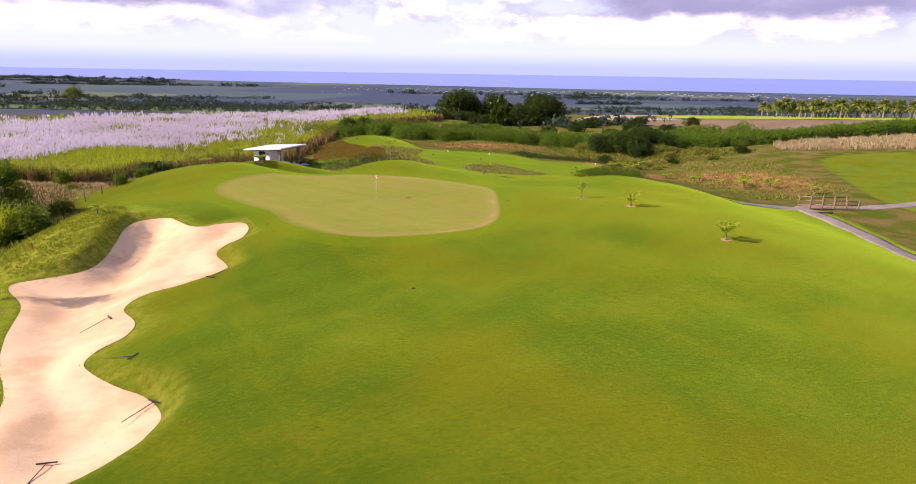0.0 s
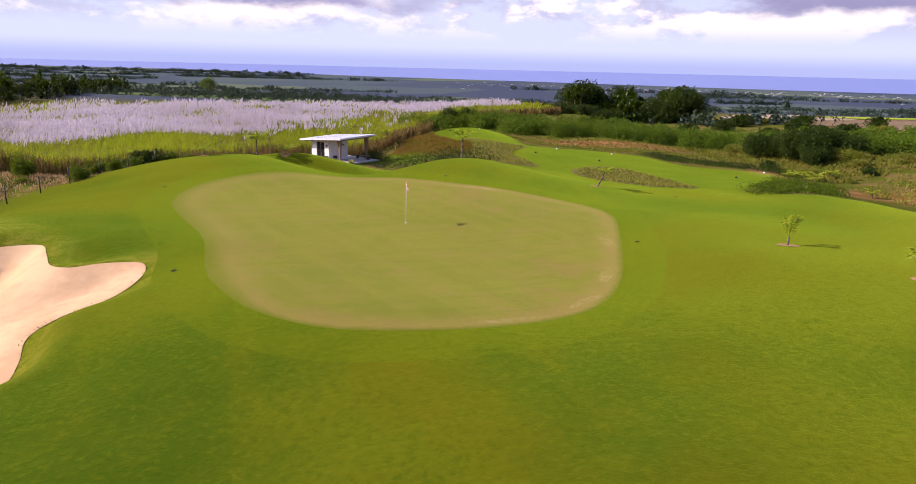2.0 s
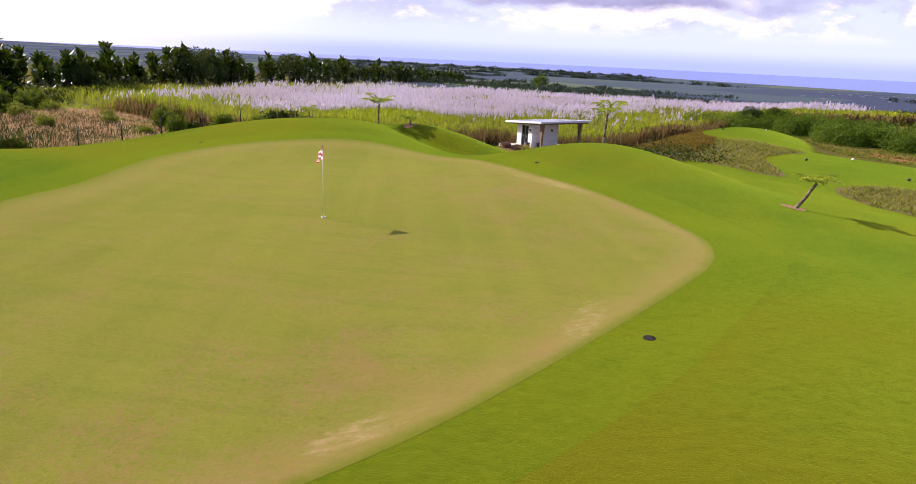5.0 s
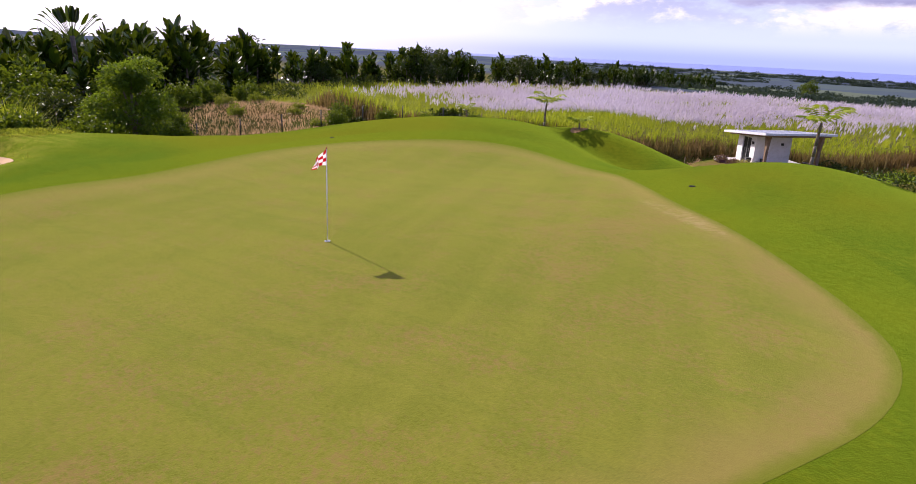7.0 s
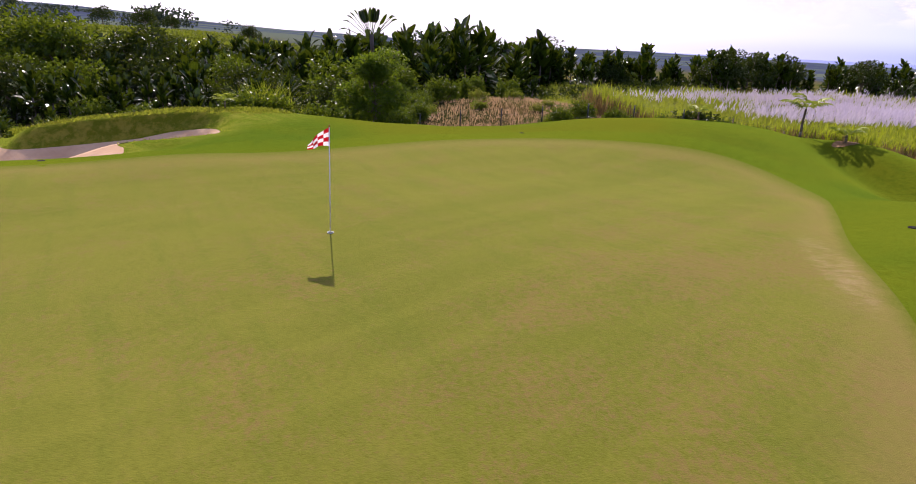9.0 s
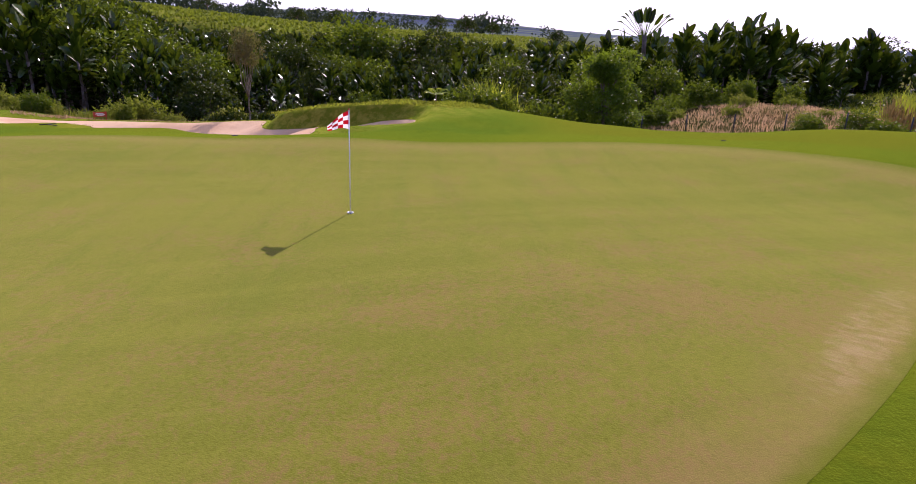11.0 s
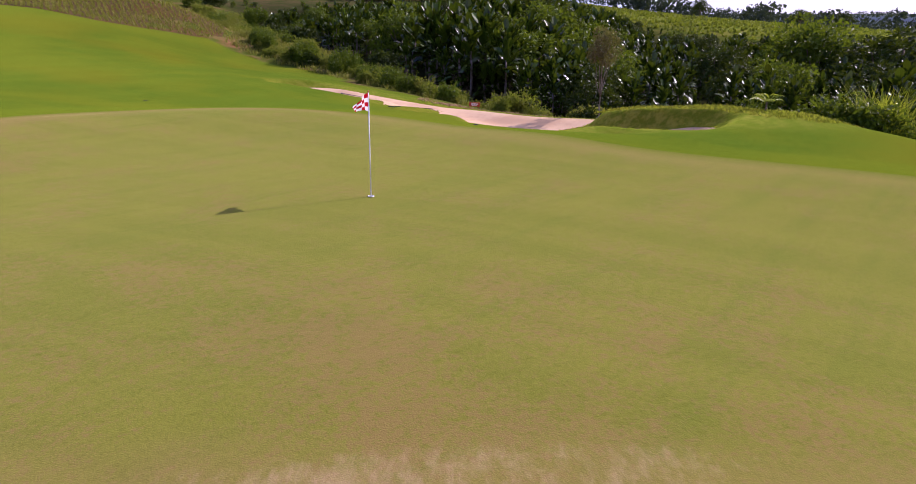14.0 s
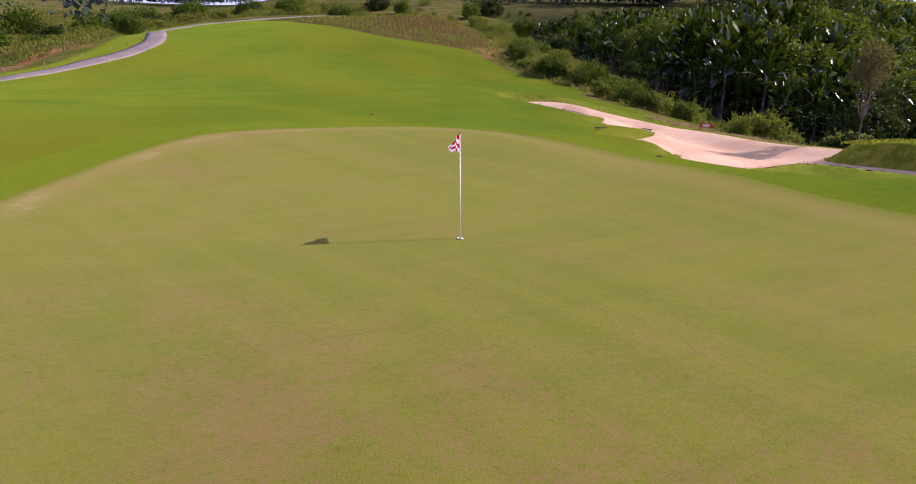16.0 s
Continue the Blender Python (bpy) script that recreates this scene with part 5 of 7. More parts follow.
def plant_shrubs():
    rng = np.random.RandomState(8)
    line = [(-27.5, 0), (-26.5, -8), (-26, -14), (-24.5, -20), (-21.8, -26), (-20.5, -32), (-19, -38), (-18.5, -44), (-20, -50), (-18.5, -57), (-17, -64), (-16.5, -72), (-18, -80), (-20, -88), (-22, -98)]
    for (ax, ay), (bx, by) in zip(line, line[1:]):
        for j in range(8):
            t = (j + rng.rand()) / 8
            k = rng.choice([0, 1, 2, 0, 2, 4, 3])
            x, y = ax + (bx - ax) * t - rng.uniform(0, 2.2), ay + (by - ay) * t
            if inside_by(SAND, np.array([x]), np.array([y]))[0] < -1.2:
                at_ground(copy_thing(shrubs[k], pose(0, 0, 0)), x, y, rng.uniform(0, 360), rng.uniform(0.5, 1.05) * (0.55 if k > 2 else 1.0), 0.1)
    for i in range(46):                       # thicket at the foot of the palms beyond the cane
        t = i / 45
        x, y = -50 - 26 * t ** 0.7 - 40 * t * t + rng.normal() * 1.5, 6 + 13 * t + 52 * t * t + rng.normal() * 1.5
        BUSHES.append((shrubs[3 if i % 3 else 1], x, y, rng.uniform(0, 360), rng.uniform(0.45, 0.75) if x > -57 else rng.uniform(0.8, 1.3)))
    bank = np.array([(-13, -82), (-14, -100), (-16, -126), (-30, -130), (-27, -100), (-21, -80)], float)
    for x, y in scatter_in(bank, 46, rng):
        BUSHES.append((shrubs[rng.choice([0, 1, 2, 4, 4])], x, y, rng.uniform(0, 360), rng.uniform(0.5, 1.0)))
    rough = np.array([(26, -100), (12, -104), (8, -128), (-14, -128), (-16, -165), (62, -168), (74, -90), (48, -46), (33, -46), (31, -62), (36, -84)], float)
    for x, y in scatter_in(rough, 190, rng):
        if not -4 < x < 7 or y < -136:
            BUSHES.append((shrubs[rng.choice([0, 2, 4, 4, 4, 1])], x, y, rng.uniform(0, 360), rng.uniform(0.4, 1.0)))
    for x, y, s, k in [(57, 80, 1.8, 5), (49, 83, 1.5, 5), (61, 85, 1.5, 5), (53, 71, 1.0, 5), (53, 79, 1.6, 5), (62, 78, 1.3, 5), (58, 74, 1.1, 4), (64, 66, 0.8, 4), (57, 66, 0.7, 4), (48, 90, 0.8, 4), (66, 96, 1.0, 3), (74, 104, 1.0, 3), (60, 108, 0.9, 3), (84, 110, 0.9, 4), (70, 120, 1.1, 3),
                       (58, 130, 1.0, 3), (80, 138, 1.0, 3), (92, 126, 0.9, 3), (48, 124, 0.9, 3), (66, 142, 1.1, 3), (76, 152, 0.9, 4), (30, 140, 0.8, 3), (62, 158, 1.2, 3), (30, 165, 1.0, 3), (56, 168, 1.2, 3), (24, 174, 0.9, 3),
                       (62, 58, 0.5, 4), (54, 58, 0.45, 3), (47, 60, 0.5, 4), (44, 66, 0.5, 3), (70, 62, 0.5, 3), (76, 72, 0.7, 4), (41, 58, 0.35, 3), (49, 52, 0.35, 4),
                       (44, -40, 0.6, 4), (50, -52, 0.9, 4), (46, -62, 0.6, 3), (54, -66, 1.0, 3), (44, -74, 0.7, 4), (52, -80, 1.0, 4), (46, -90, 0.9, 3), (38, -88, 0.6, 4), (34, -96, 0.7, 4), (28, -108, 0.8, 4), (40, -110, 1.0, 3),
                       (22, -112, 0.6, 4), (14, -116, 0.6, 4), (10, -136, 0.9, 4), (26, -126, 1.0, 3), (-10, -134, 0.8, 4), (-20, -128, 1.0, 4), (36, -130, 1.1, 4), (0, -156, 1.2, 3), (20, -160, 1.2, 4), (44, -150, 1.3, 3), (-26, -150, 1.3, 3),
                       (-22, -72, 0.8, 4), (-25, -84, 1.0, 3), (-21, -92, 0.9, 4), (-27, -60, 0.8, 3), (-24, -52, 0.7, 4), (-26, -100, 1.1, 3), (-22, -108, 0.9, 4), (-30, -112, 1.2, 3), (-25.5, -5.2, 0.9, 1), (-27.5, 3.5, 0.6, 1), (-27.2, 17.5, 0.55, 1), (-25.2, 19.5, 0.5, 1), (-24.0, 22.5, 0.55, 1), (-31, 14, 0.5, 2), (-33, 17, 0.7, 1), (-22, 27, 0.5, 1),
                       (-20.5, 31, 0.5, 2), (-25.8, 13, 0.5, 1), (-24.9, 16, 0.45, 1), (-25.5, 21.5, 0.6, 3), (-23.4, 24.5, 0.5, 1), (-23.2, 27.5, 0.4, 3), (-22.6, 30, 0.55, 1), (-22.2, 33.5, 0.5, 1), (-22.9, 36.5, 0.35, 3), (-23.6, 40, 0.5, 1), (-26.8, 15, 0.3, 3), (34, -84, 1.2, 1), (37, -78, 1.4, 1), (42, -66, 1.2, 1), (35, -93, 1.1, 0), (25, -100, 1.2, 2), (16, -106, 1.2, 1), (8, -128, 1.4, 1), (-14, -128, 1.3, 0),
                       (45, -58, 1.5, 1), (48, -72, 1.6, 1), (30, -102, 1.3, 1), (-22, -112, 1.6, 0), (-28, -120, 1.6, 1), (20, -122, 1.4, 0), (40, -100, 1.6, 1), (0, -140, 1.3, 2), (55, -85, 1.8, 1), (33, -118, 1.5, 1),
                       (48, -46, 1.2, 0), (-5, -148, 1.5, 1), (12, -150, 1.6, 0), (28, -140, 1.6, 1), (45, -125, 1.7, 1), (60, -110, 1.9, 1), (-20, -140, 1.6, 1)]:
        at_ground(copy_thing(shrubs[k], pose(0, 0, 0)), x, y, rng.uniform(0, 360), s, 0.1)


plant_shrubs()
# bushes that straggle over the dry shelf by the fence
for k, x, y, s in [(1, -41, 5.6, 0.8), (1, -45, 8.4, 0.9), (2, -38.5, 6.4, 0.8), (1, -48, 11.5, 0.9), (2, -43, 11, 0.9), (1, -50, 15.5, 0.9), (2, -37, 10.2, 0.7), (2, -46, 15, 0.8),
                   (1, -42.5, 6.4, 0.7), (2, -40, 16.5, 0.6), (1, -36, 5.2, 0.7), (2, -36.6, 14.6, 0.6)]:
    at_ground(copy_thing(shrubs[k], pose(0, 0, 0)), x, y, 40 * x + 17 * y, s, 0.1)
heap("scrub_bushes", BUSHES, "mixed low green and yellowish bushes in the rough", "bushes", 3)

# ---- sugar cane ----
CANE = np.array([(-62, 25), (-51, 23.5), (-41, 20.5), (-34.5, 21), (-30.5, 31), (-29, 42), (-25.5, 58), (-17, 64), (-12, 76), (-11, 99), (-9, 124), (12, 136), (22, 152), (20, 215), (-25, 212), (-62, 190), (-95, 166), (-112, 130), (-108, 82), (-92, 30), (-76, 20)], float)


def grow_cane():
    rng = np.random.RandomState(9)
    bits_leaf, bits_dry, bits_plume = [], [], []
    for ylo, yhi, dens, nb, wid in ((15, 75, 2.6, 9, 0.052), (75, 130, 1.1, 6, 0.12), (130, 330, 0.34, 5, 0.24)):
        lo, hi = CANE.min(0), CANE.max(0)
        n = int((hi[0] - lo[0]) * (yhi - ylo) * dens)
        p = np.stack([rng.uniform(lo[0], hi[0], n), rng.uniform(ylo, yhi, n)], 1)
        sd = inside_by(CANE, p[:, 0], p[:, 1])
        keep = (sd > 0) & ((sd < 45) | (rng.rand(n) < 0.6))
        p, sd = p[keep], sd[keep]
        z = lie(p[:, 0], p[:, 1])
        tall = 2.2 + 0.35 * np.sin(p[:, 0] * 0.21 + 1) * np.cos(p[:, 1] * 0.17) + rng.normal(scale=0.22, size=len(p))
        g = sd > np.where(p[:, 1] > 40, 2.4, 0.4)              # the outer rows near the shelter stand dry
        pg, zg, tg, edge = p[g], z[g], tall[g], sd[g] < 5
        for b in range(nb):
            base = np.column_stack([pg + rng.normal(scale=0.15, size=pg.shape), zg + tg * rng.uniform(0.05, 0.62, len(pg)) * np.where(edge, 0.45, 1.0) + np.where(edge, 0.38 * tg, 0)])
            az = rng.uniform(0, 6.28, len(pg))
            bits_leaf.append(blades(base, az, tg * rng.uniform(0.35, 0.55, len(pg)), rng.uniform(0.3, 1.0, len(pg)), wid * rng.uniform(0.7, 1.4, len(pg))))
        front = sd < 4
        q = p[front]
        for b in range(16):
            base = np.column_stack([q + rng.normal(scale=0.25, size=q.shape), z[front] + rng.uniform(0, 1.25, len(q))])
            bits_dry.append(blades(base, rng.uniform(0, 6.28, len(q)), rng.uniform(0.5, 1.2, len(q)), rng.uniform(0.1, 0.6, len(q)), wid * 1.5))
        flower = rng.rand(len(p)) < 0.97 * np.clip((sd - 9 - 7 * (p[:, 1] < 62) + 4 * np.sin(p[:, 0] * 0.3)) / 17, 0.0, 1) ** 1.3
        thin = np.sin(p[:, 0] * 0.11 + 2) * np.sin(p[:, 1] * 0.19) + 0.3 * np.sin(p[:, 0] * 0.5)
        flower &= ~((thin > 0.75) & (rng.rand(len(p)) < 0.6))
        q, zq = p[flower], z[flower] + tall[flower]
        k = 1.0 if ylo < 70 else (1.25 if ylo < 120 else 1.9)
        for rep in range(4):
            base = np.column_stack([q + rng.normal(scale=0.35 * k, size=q.shape), zq + rng.uniform(-0.25, 0.35, len(q))])
            lean = np.column_stack([rng.normal(0.22, 0.16, len(q)), rng.normal(0.05, 0.16, len(q)), np.ones(len(q))])
            face = np.column_stack([rng.normal(size=len(q)), rng.normal(size=len(q)), np.zeros(len(q))])
            bits_plume.append(leaves(base, lean, face, rng.uniform(0.5, 0.85, len(q)) * k ** 0.5, rng.uniform(0.07, 0.13, len(q)) * k, 0.5))
            bits_plume.append(leaves(base, lean, np.cross(lean, face), rng.uniform(0.5, 0.85, len(q)) * k ** 0.5, rng.uniform(0.07, 0.13, len(q)) * k, 0.5))
    stuff("sugar_cane", bits_leaf, M_CANE, "dense yellow-green sugar cane leaves in a wide field", "sugar cane")
    stuff("dry_cane_leaves", bits_dry, M_CANE_DRY, "dry brown cane leaves along the field's foot", "sugar cane")
    stuff("cane_plumes", bits_plume, M_PLUME, "feathery lilac-white flower plumes above the sugar cane", "cane flowers")
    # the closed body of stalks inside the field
    # a filler sheet inside the field, its darker tone standing for shade among stalks
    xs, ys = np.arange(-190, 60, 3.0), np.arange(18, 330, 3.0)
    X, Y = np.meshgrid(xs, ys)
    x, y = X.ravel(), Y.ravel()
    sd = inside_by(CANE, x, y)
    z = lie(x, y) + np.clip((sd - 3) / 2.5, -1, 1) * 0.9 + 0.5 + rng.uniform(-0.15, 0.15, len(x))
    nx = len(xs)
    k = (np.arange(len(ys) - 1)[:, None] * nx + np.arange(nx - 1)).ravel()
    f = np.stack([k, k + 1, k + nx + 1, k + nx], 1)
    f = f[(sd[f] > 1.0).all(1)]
    tagged(new("cane_stalks", mesh_of("cane_stalks", np.column_stack([x, y, z]), f, M_CANE_SHADE, True)), "dark filler sheet standing for the shaded inside of the cane", "sugar cane", kind="stuff")


grow_cane()


# ---- hedges, dry grass, planted beds ----
def hedge_band(name, line, width, tall, per_m, size, material, label, seed, gap=0.9):
    rng = np.random.RandomState(seed)
    bits = []
    line = np.array(line, float)
    for a, b in zip(line, line[1:]):
        L = np.linalg.norm(b - a)
        for i in range(int(L / gap)):
            t = (i + rng.rand()) / (L / gap)
            c = a + (b - a) * t + rng.uniform(-width * 0.6, width * 0.6, size=2)
            h = tall * rng.uniform(0.75, 1.1)
            bits.append(clump(rng, (c[0], c[1], float(lie(c[0], c[1])) + h * 0.42), (1.6, 1.6, h * 0.62), per_m, size))
    stuff(name, bits, material, label, "hedge")


hedge_band("hedge", [(-12, 122), (-2, 119), (10, 113), (25, 109), (38, 106), (50, 99)], 11, 2.7, 420, 0.34, M_HEDGE, "broad dense hedge of bright green creepers", 51, 0.3)
hedge_band("hedge", [(50, 99), (60, 90), (68, 80), (76, 76), (88, 76), (104, 78), (122, 82), (160, 88)], 7, 2.3, 380, 0.34, M_HEDGE, "long bright green hedge along the far fairway", 52, 0.35)
hedge_band("undergrowth", [(56, 96), (66, 92), (76, 88), (86, 92)], 11, 2.8, 500, 0.36, M_HEDGE, "tangled bright green undergrowth on the slope", 53)
hedge_band("undergrowth", [(-5, 36.5), (-1, 38), (3, 40), (-8, 40)], 2.0, 1.1, 160, 0.2, M_BROAD_DARK, "dark low bushes below the mound", 54)
hedge_band("dark_hedge", [(60, 82), (75, 73), (90, 72), (110, 76), (150, 84)], 2, 1.6, 80, 0.4, M_BROAD_DARK, "dark clipped hedge line along the far fairway", 55)


hedge_band("undergrowth", [(24.5, 55.5), (27.2, 49.5), (30, 46.2), (34, 43.8), (37.5, 41.8)], 0.9, 0.45, 150, 0.14, M_BROAD_DARK, "dark uncut tussocks along the tee's edge", 56, 0.3)


def grass_patch(name, loop, dens, tall, reach, width, material, label, seed, category="grass"):
    rng = np.random.RandomState(seed)
    loop = np.array(loop, float)
    lo, hi = loop.min(0), loop.max(0)
    n = int((hi[0] - lo[0]) * (hi[1] - lo[1]) * dens)
    p = rng.uniform(lo, hi, (n, 2))
    p = p[inside_by(loop, p[:, 0], p[:, 1]) > 0]
    lump = 0.6 + 0.55 * np.abs(np.sin(p[:, 0] * 0.9 + 1.3) * np.cos(p[:, 1] * 0.8)) + rng.normal(scale=0.12, size=len(p))
    bits = []
    for b in range(3):
        base = np.column_stack([p + rng.normal(scale=0.1, size=p.shape), lie(p[:, 0], p[:, 1]) - 0.03])
        bits.append(blades(base, rng.uniform(0, 6.28, len(p)), tall * lump * rng.uniform(0.6, 1.1, len(p)), reach * rng.uniform(0.3, 1.2, len(p)), width))
    stuff(name, bits, material, label, category)


grass_patch("dry_grass", [(-44, 9), (-28.5, 2), (-27, 12), (-24.5, 19), (-21, 28), (-19.5, 40), (-24, 56), (-31, 38), (-36, 29), (-48, 29), (-50, 20)], 8, 0.36, 0.26, 0.03, M_DRY, "dry brown tall grass between fence and cane", 61)
grass_patch("dry_grass", [(-11, 62), (-12, 74), (-13, 92), (-9, 96), (-6, 76), (-2, 67), (1.5, 47), (1, 43), (-3, 44), (-8, 52)], 40, 0.30, 0.26, 0.045, M_MOUND, "dry reddish-brown grass on the mound by the shelter", 62)
grass_patch("meadow_grass", [(-12, 56), (-9, 48), (-5, 40), (-2, 42), (-7, 52), (-10, 62)], 16, 0.30, 0.2, 0.05, M_FRESH, "bright green low grass behind the shelter", 63)
grass_patch("tan_grass", [(77, 60), (83, 56), (98, 51), (120, 54), (122, 70), (100, 68), (88, 71), (80, 68)], 9, 1.1, 0.35, 0.10, M_TAN, "tall tan seeding grass beside the fairway", 64)
grass_patch("dry_grass", [(3, 90), (10, 70), (16, 62), (26, 55), (38, 60), (44, 70), (40, 96), (20, 104), (4, 100)], 1.8, 0.34, 0.3, 0.12, M_SCRUB, "patchy brown grass on red earth before the hedge", 65)
grass_patch("dry_grass", [(-22, -48), (-17.5, -48), (-15.5, -62), (-13, -76), (-15, -96), (-24, -100), (-26, -70)], 4, 0.6, 0.35, 0.07, M_TUFT, "pale straggling grass at the edge of the wood", 66)
grass_patch("edge_grass", [(-27.5, 3), (-25.8, 3), (-25.6, -16), (-21.6, -24), (-19.2, -34), (-17.5, -43), (-20, -45), (-23, -32), (-27.5, -18)], 7, 0.5, 0.3, 0.05, M_TUFT, "straggling weeds along the bunker's outer edge", 67)


grass_patch("scrub_grass", [(36, -26), (31, -40), (28.6, -48), (28, -57), (31, -70), (34, -84), (24, -98), (10, -108), (4, -132), (0, -170), (80, -170), (100, -60), (66, -22)], 3.0, 0.5, 0.45, 0.10, M_SCRUB, "straggling olive and brown scrub beyond the path", 68)
grass_patch("scrub_grass", [(42, 56), (46, 50), (60, 60), (74, 62), (66, 78), (50, 92), (40, 98)], 3, 0.6, 0.4, 0.12, M_SCRUB, "tangled brown and green scrub on the slope", 69)

grass_patch("dry_grass", [(-16.2, -29.8), (-18.4, -25.4), (-19.9, -20.6), (-21.8, -18.2), (-22.6, -19.5), (-20.8, -23.5), (-19.4, -27), (-17.2, -31)], 30, 0.14, 0.15, 0.05, M_DRY, "low dead brown grass along the bunker's outer lip", 70)

M_SLOPE = leaf("slope_cane", (0.10, 0.135, 0.012), (0.19, 0.21, 0.022), 0.8, 0.1, 0.35, 0.04)
grass_patch("meadow_grass", [(-114, -180), (-114, -10), (-245, -14), (-245, -180)], 0.50, 0.9, 0.6, 0.45, M_SLOPE, "young yellow-green cane on the slope inland", 76)
M_BANK = leaf("bank_turf_blade", (0.065, 0.105, 0.006), (0.27, 0.26, 0.032), 0.9, 0.05, 0.6, 0.7, (0.20, 0.175, 0.022))
grass_patch("bank_grass", [(-18.7, -4.4), (-18.8, -8), (-18.5, -12), (-19.2, -14.6), (-22, -15.6), (-24.6, -12), (-25, -6), (-23, -2.4), (-20, -2.6)], 60, 0.16, 0.14, 0.035, M_BANK, "tufted olive grass on the bunker's steep bank", 78)


def edge_grass():
    """Shaggy blades that hang over the lip of the sand."""
    rng = np.random.RandomState(79)
    mid = SAND.mean(0)
    nrm = np.roll(SAND, -1, 0) - np.roll(SAND, 1, 0)
    nrm = np.stack([nrm[:, 1], -nrm[:, 0]], 1) / np.linalg.norm(nrm, axis=1)[:, None]
    test = SAND + nrm * 0.2
    nrm = np.where((inside_by(SAND, test[:, 0], test[:, 1]) > 0)[:, None], -nrm, nrm)
    bits = []
    for k in range(9):
        p = SAND + nrm * rng.uniform(0.02, 0.5, len(SAND))[:, None] + rng.normal(scale=0.12, size=SAND.shape)
        z = dug(p[:, 0], p[:, 1])[0]
        bits.append(blades(np.column_stack([p, z - 0.02]), rng.uniform(0, 6.28, len(p)), rng.uniform(0.03, 0.08, len(p)), rng.uniform(0.02, 0.09, len(p)), 0.025))
    stuff("lip_grass", bits, M_BANK, "shaggy uncut grass along the lip of the bunker", "grass")


edge_grass()


def planted_bed(loop, label, seed, tall=0.24, gap=0.5, soil=M_BEDSOIL):
    """Soil with rows of tufted plants."""
    loop = np.array(loop, float)
    patch("flower_bed", smooth_loop(loop, 0.8), 0.9, 0.02, soil, label, "planting bed")
    rng = np.random.RandomState(seed)
    lo, hi = loop.min(0), loop.max(0)
    gx, gy = np.meshgrid(np.arange(lo[0], hi[0], gap), np.arange(lo[1], hi[1], gap))
    p = np.stack([gx.ravel(), gy.ravel()], 1) + rng.normal(scale=0.16 * gap, size=(gx.size, 2))
    p = p[inside_by(loop, p[:, 0], p[:, 1]) > 0.1]
    bits = []
    for b in range(11):
        base = np.column_stack([p + rng.normal(scale=0.08, size=p.shape), lie(p[:, 0], p[:, 1]) - 0.02])
        bits.append(blades(base, rng.uniform(0, 6.28, len(p)), tall * rng.uniform(0.5, 1.2, len(p)), rng.uniform(0.1, 0.34, len(p)), 0.05))
    stuff("bed_plants", bits, M_TUFT, "rows of yellow-green tufted plants in a bed", "plants")


planted_bed([(0.6, 40.7), (1.2, 46.3), (-1.0, 67), (3.0, 67), (6.4, 57), (8.2, 54.7), (6.9, 48), (6.1, 44), (8.2, 37.7), (8.7, 34.9), (6.3, 35.7)], "mulched bed of tufted plants below the upper tee", 71)
planted_bed([(11.9, 32.4), (12.9, 35.6), (15.6, 38.3), (17.8, 37.8), (19.8, 34.4), (21.3, 30.4), (21.3, 25), (20.4, 20.4), (17.6, 21.6), (14.6, 27.0)], "mulched bed of tufted plants before the tee", 72)
hedge_band("creepers", [(24.8, 17.2), (28.6, 22), (32.6, 28.5), (36, 35.5)], 3.2, 0.6, 320, 0.15, M_BROAD, "low dark green creepers round the tee's end", 73, 0.35)
planted_bed([(12, -83), (6, -77.5), (1.5, -74), (-5, -76.5), (-11.5, -78), (-14, -82), (-15.5, -90), (-14, -98), (-4, -100), (6, -96), (12, -90)], "bank of red earth with rows of small plants", 74, 0.36, 0.62, M_REDSOIL)
grass_patch("bank_grass", [(43, 13), (44, 28), (46, 46), (58, 58), (68, 52), (64, 34), (59, 18), (50, 13)], 3.0, 0.35, 0.25, 0.09, M_TUFT, "straggling tufts on the red earth bank", 75)


# ---- small things on the course ----
M_WHITE = surface("white_paint", (0.86, 0.86, 0.86), (0.80, 0.80, 0.80), (0.55, 0.53, 0.50), 1.2, 18, 0.55, 0.4, 0.15, 60)


def cloth(name, a, b):
    """Thin woven cloth that lets light through."""
    m, n, p = basic(name, 0.85, 0.1)
    col = n.mix(n.noise(n.add("NewGeometry").outputs["Position"], 30, 3), a, b)
    n.t.links.new(col, p.inputs["Base Color"])
    mx = n.add("MixShader", {0: 0.45, 1: p.outputs[0], 2: n.add("BsdfTranslucent", {"Color": col}).outputs[0]})
    n.t.links.new(mx.outputs[0], n.t.nodes["Material Output"].inputs[0])
    return m


M_RED = cloth("red_cloth", (0.46, 0.010, 0.018), (0.36, 0.008, 0.014))
M_CLOTH = cloth("white_cloth", (0.84, 0.83, 0.84), (0.78, 0.77, 0.79))
M_REDPAINT = surface("red_paint", (0.50, 0.055, 0.025), (0.42, 0.045, 0.02), (0.30, 0.04, 0.02), 3, 20, 0.5, 0.4)
M_BLACK = surface("black_plastic", (0.022, 0.022, 0.024), (0.035, 0.035, 0.036), (0.012, 0.012, 0.012), 6, 40, 0.5, 0.4)
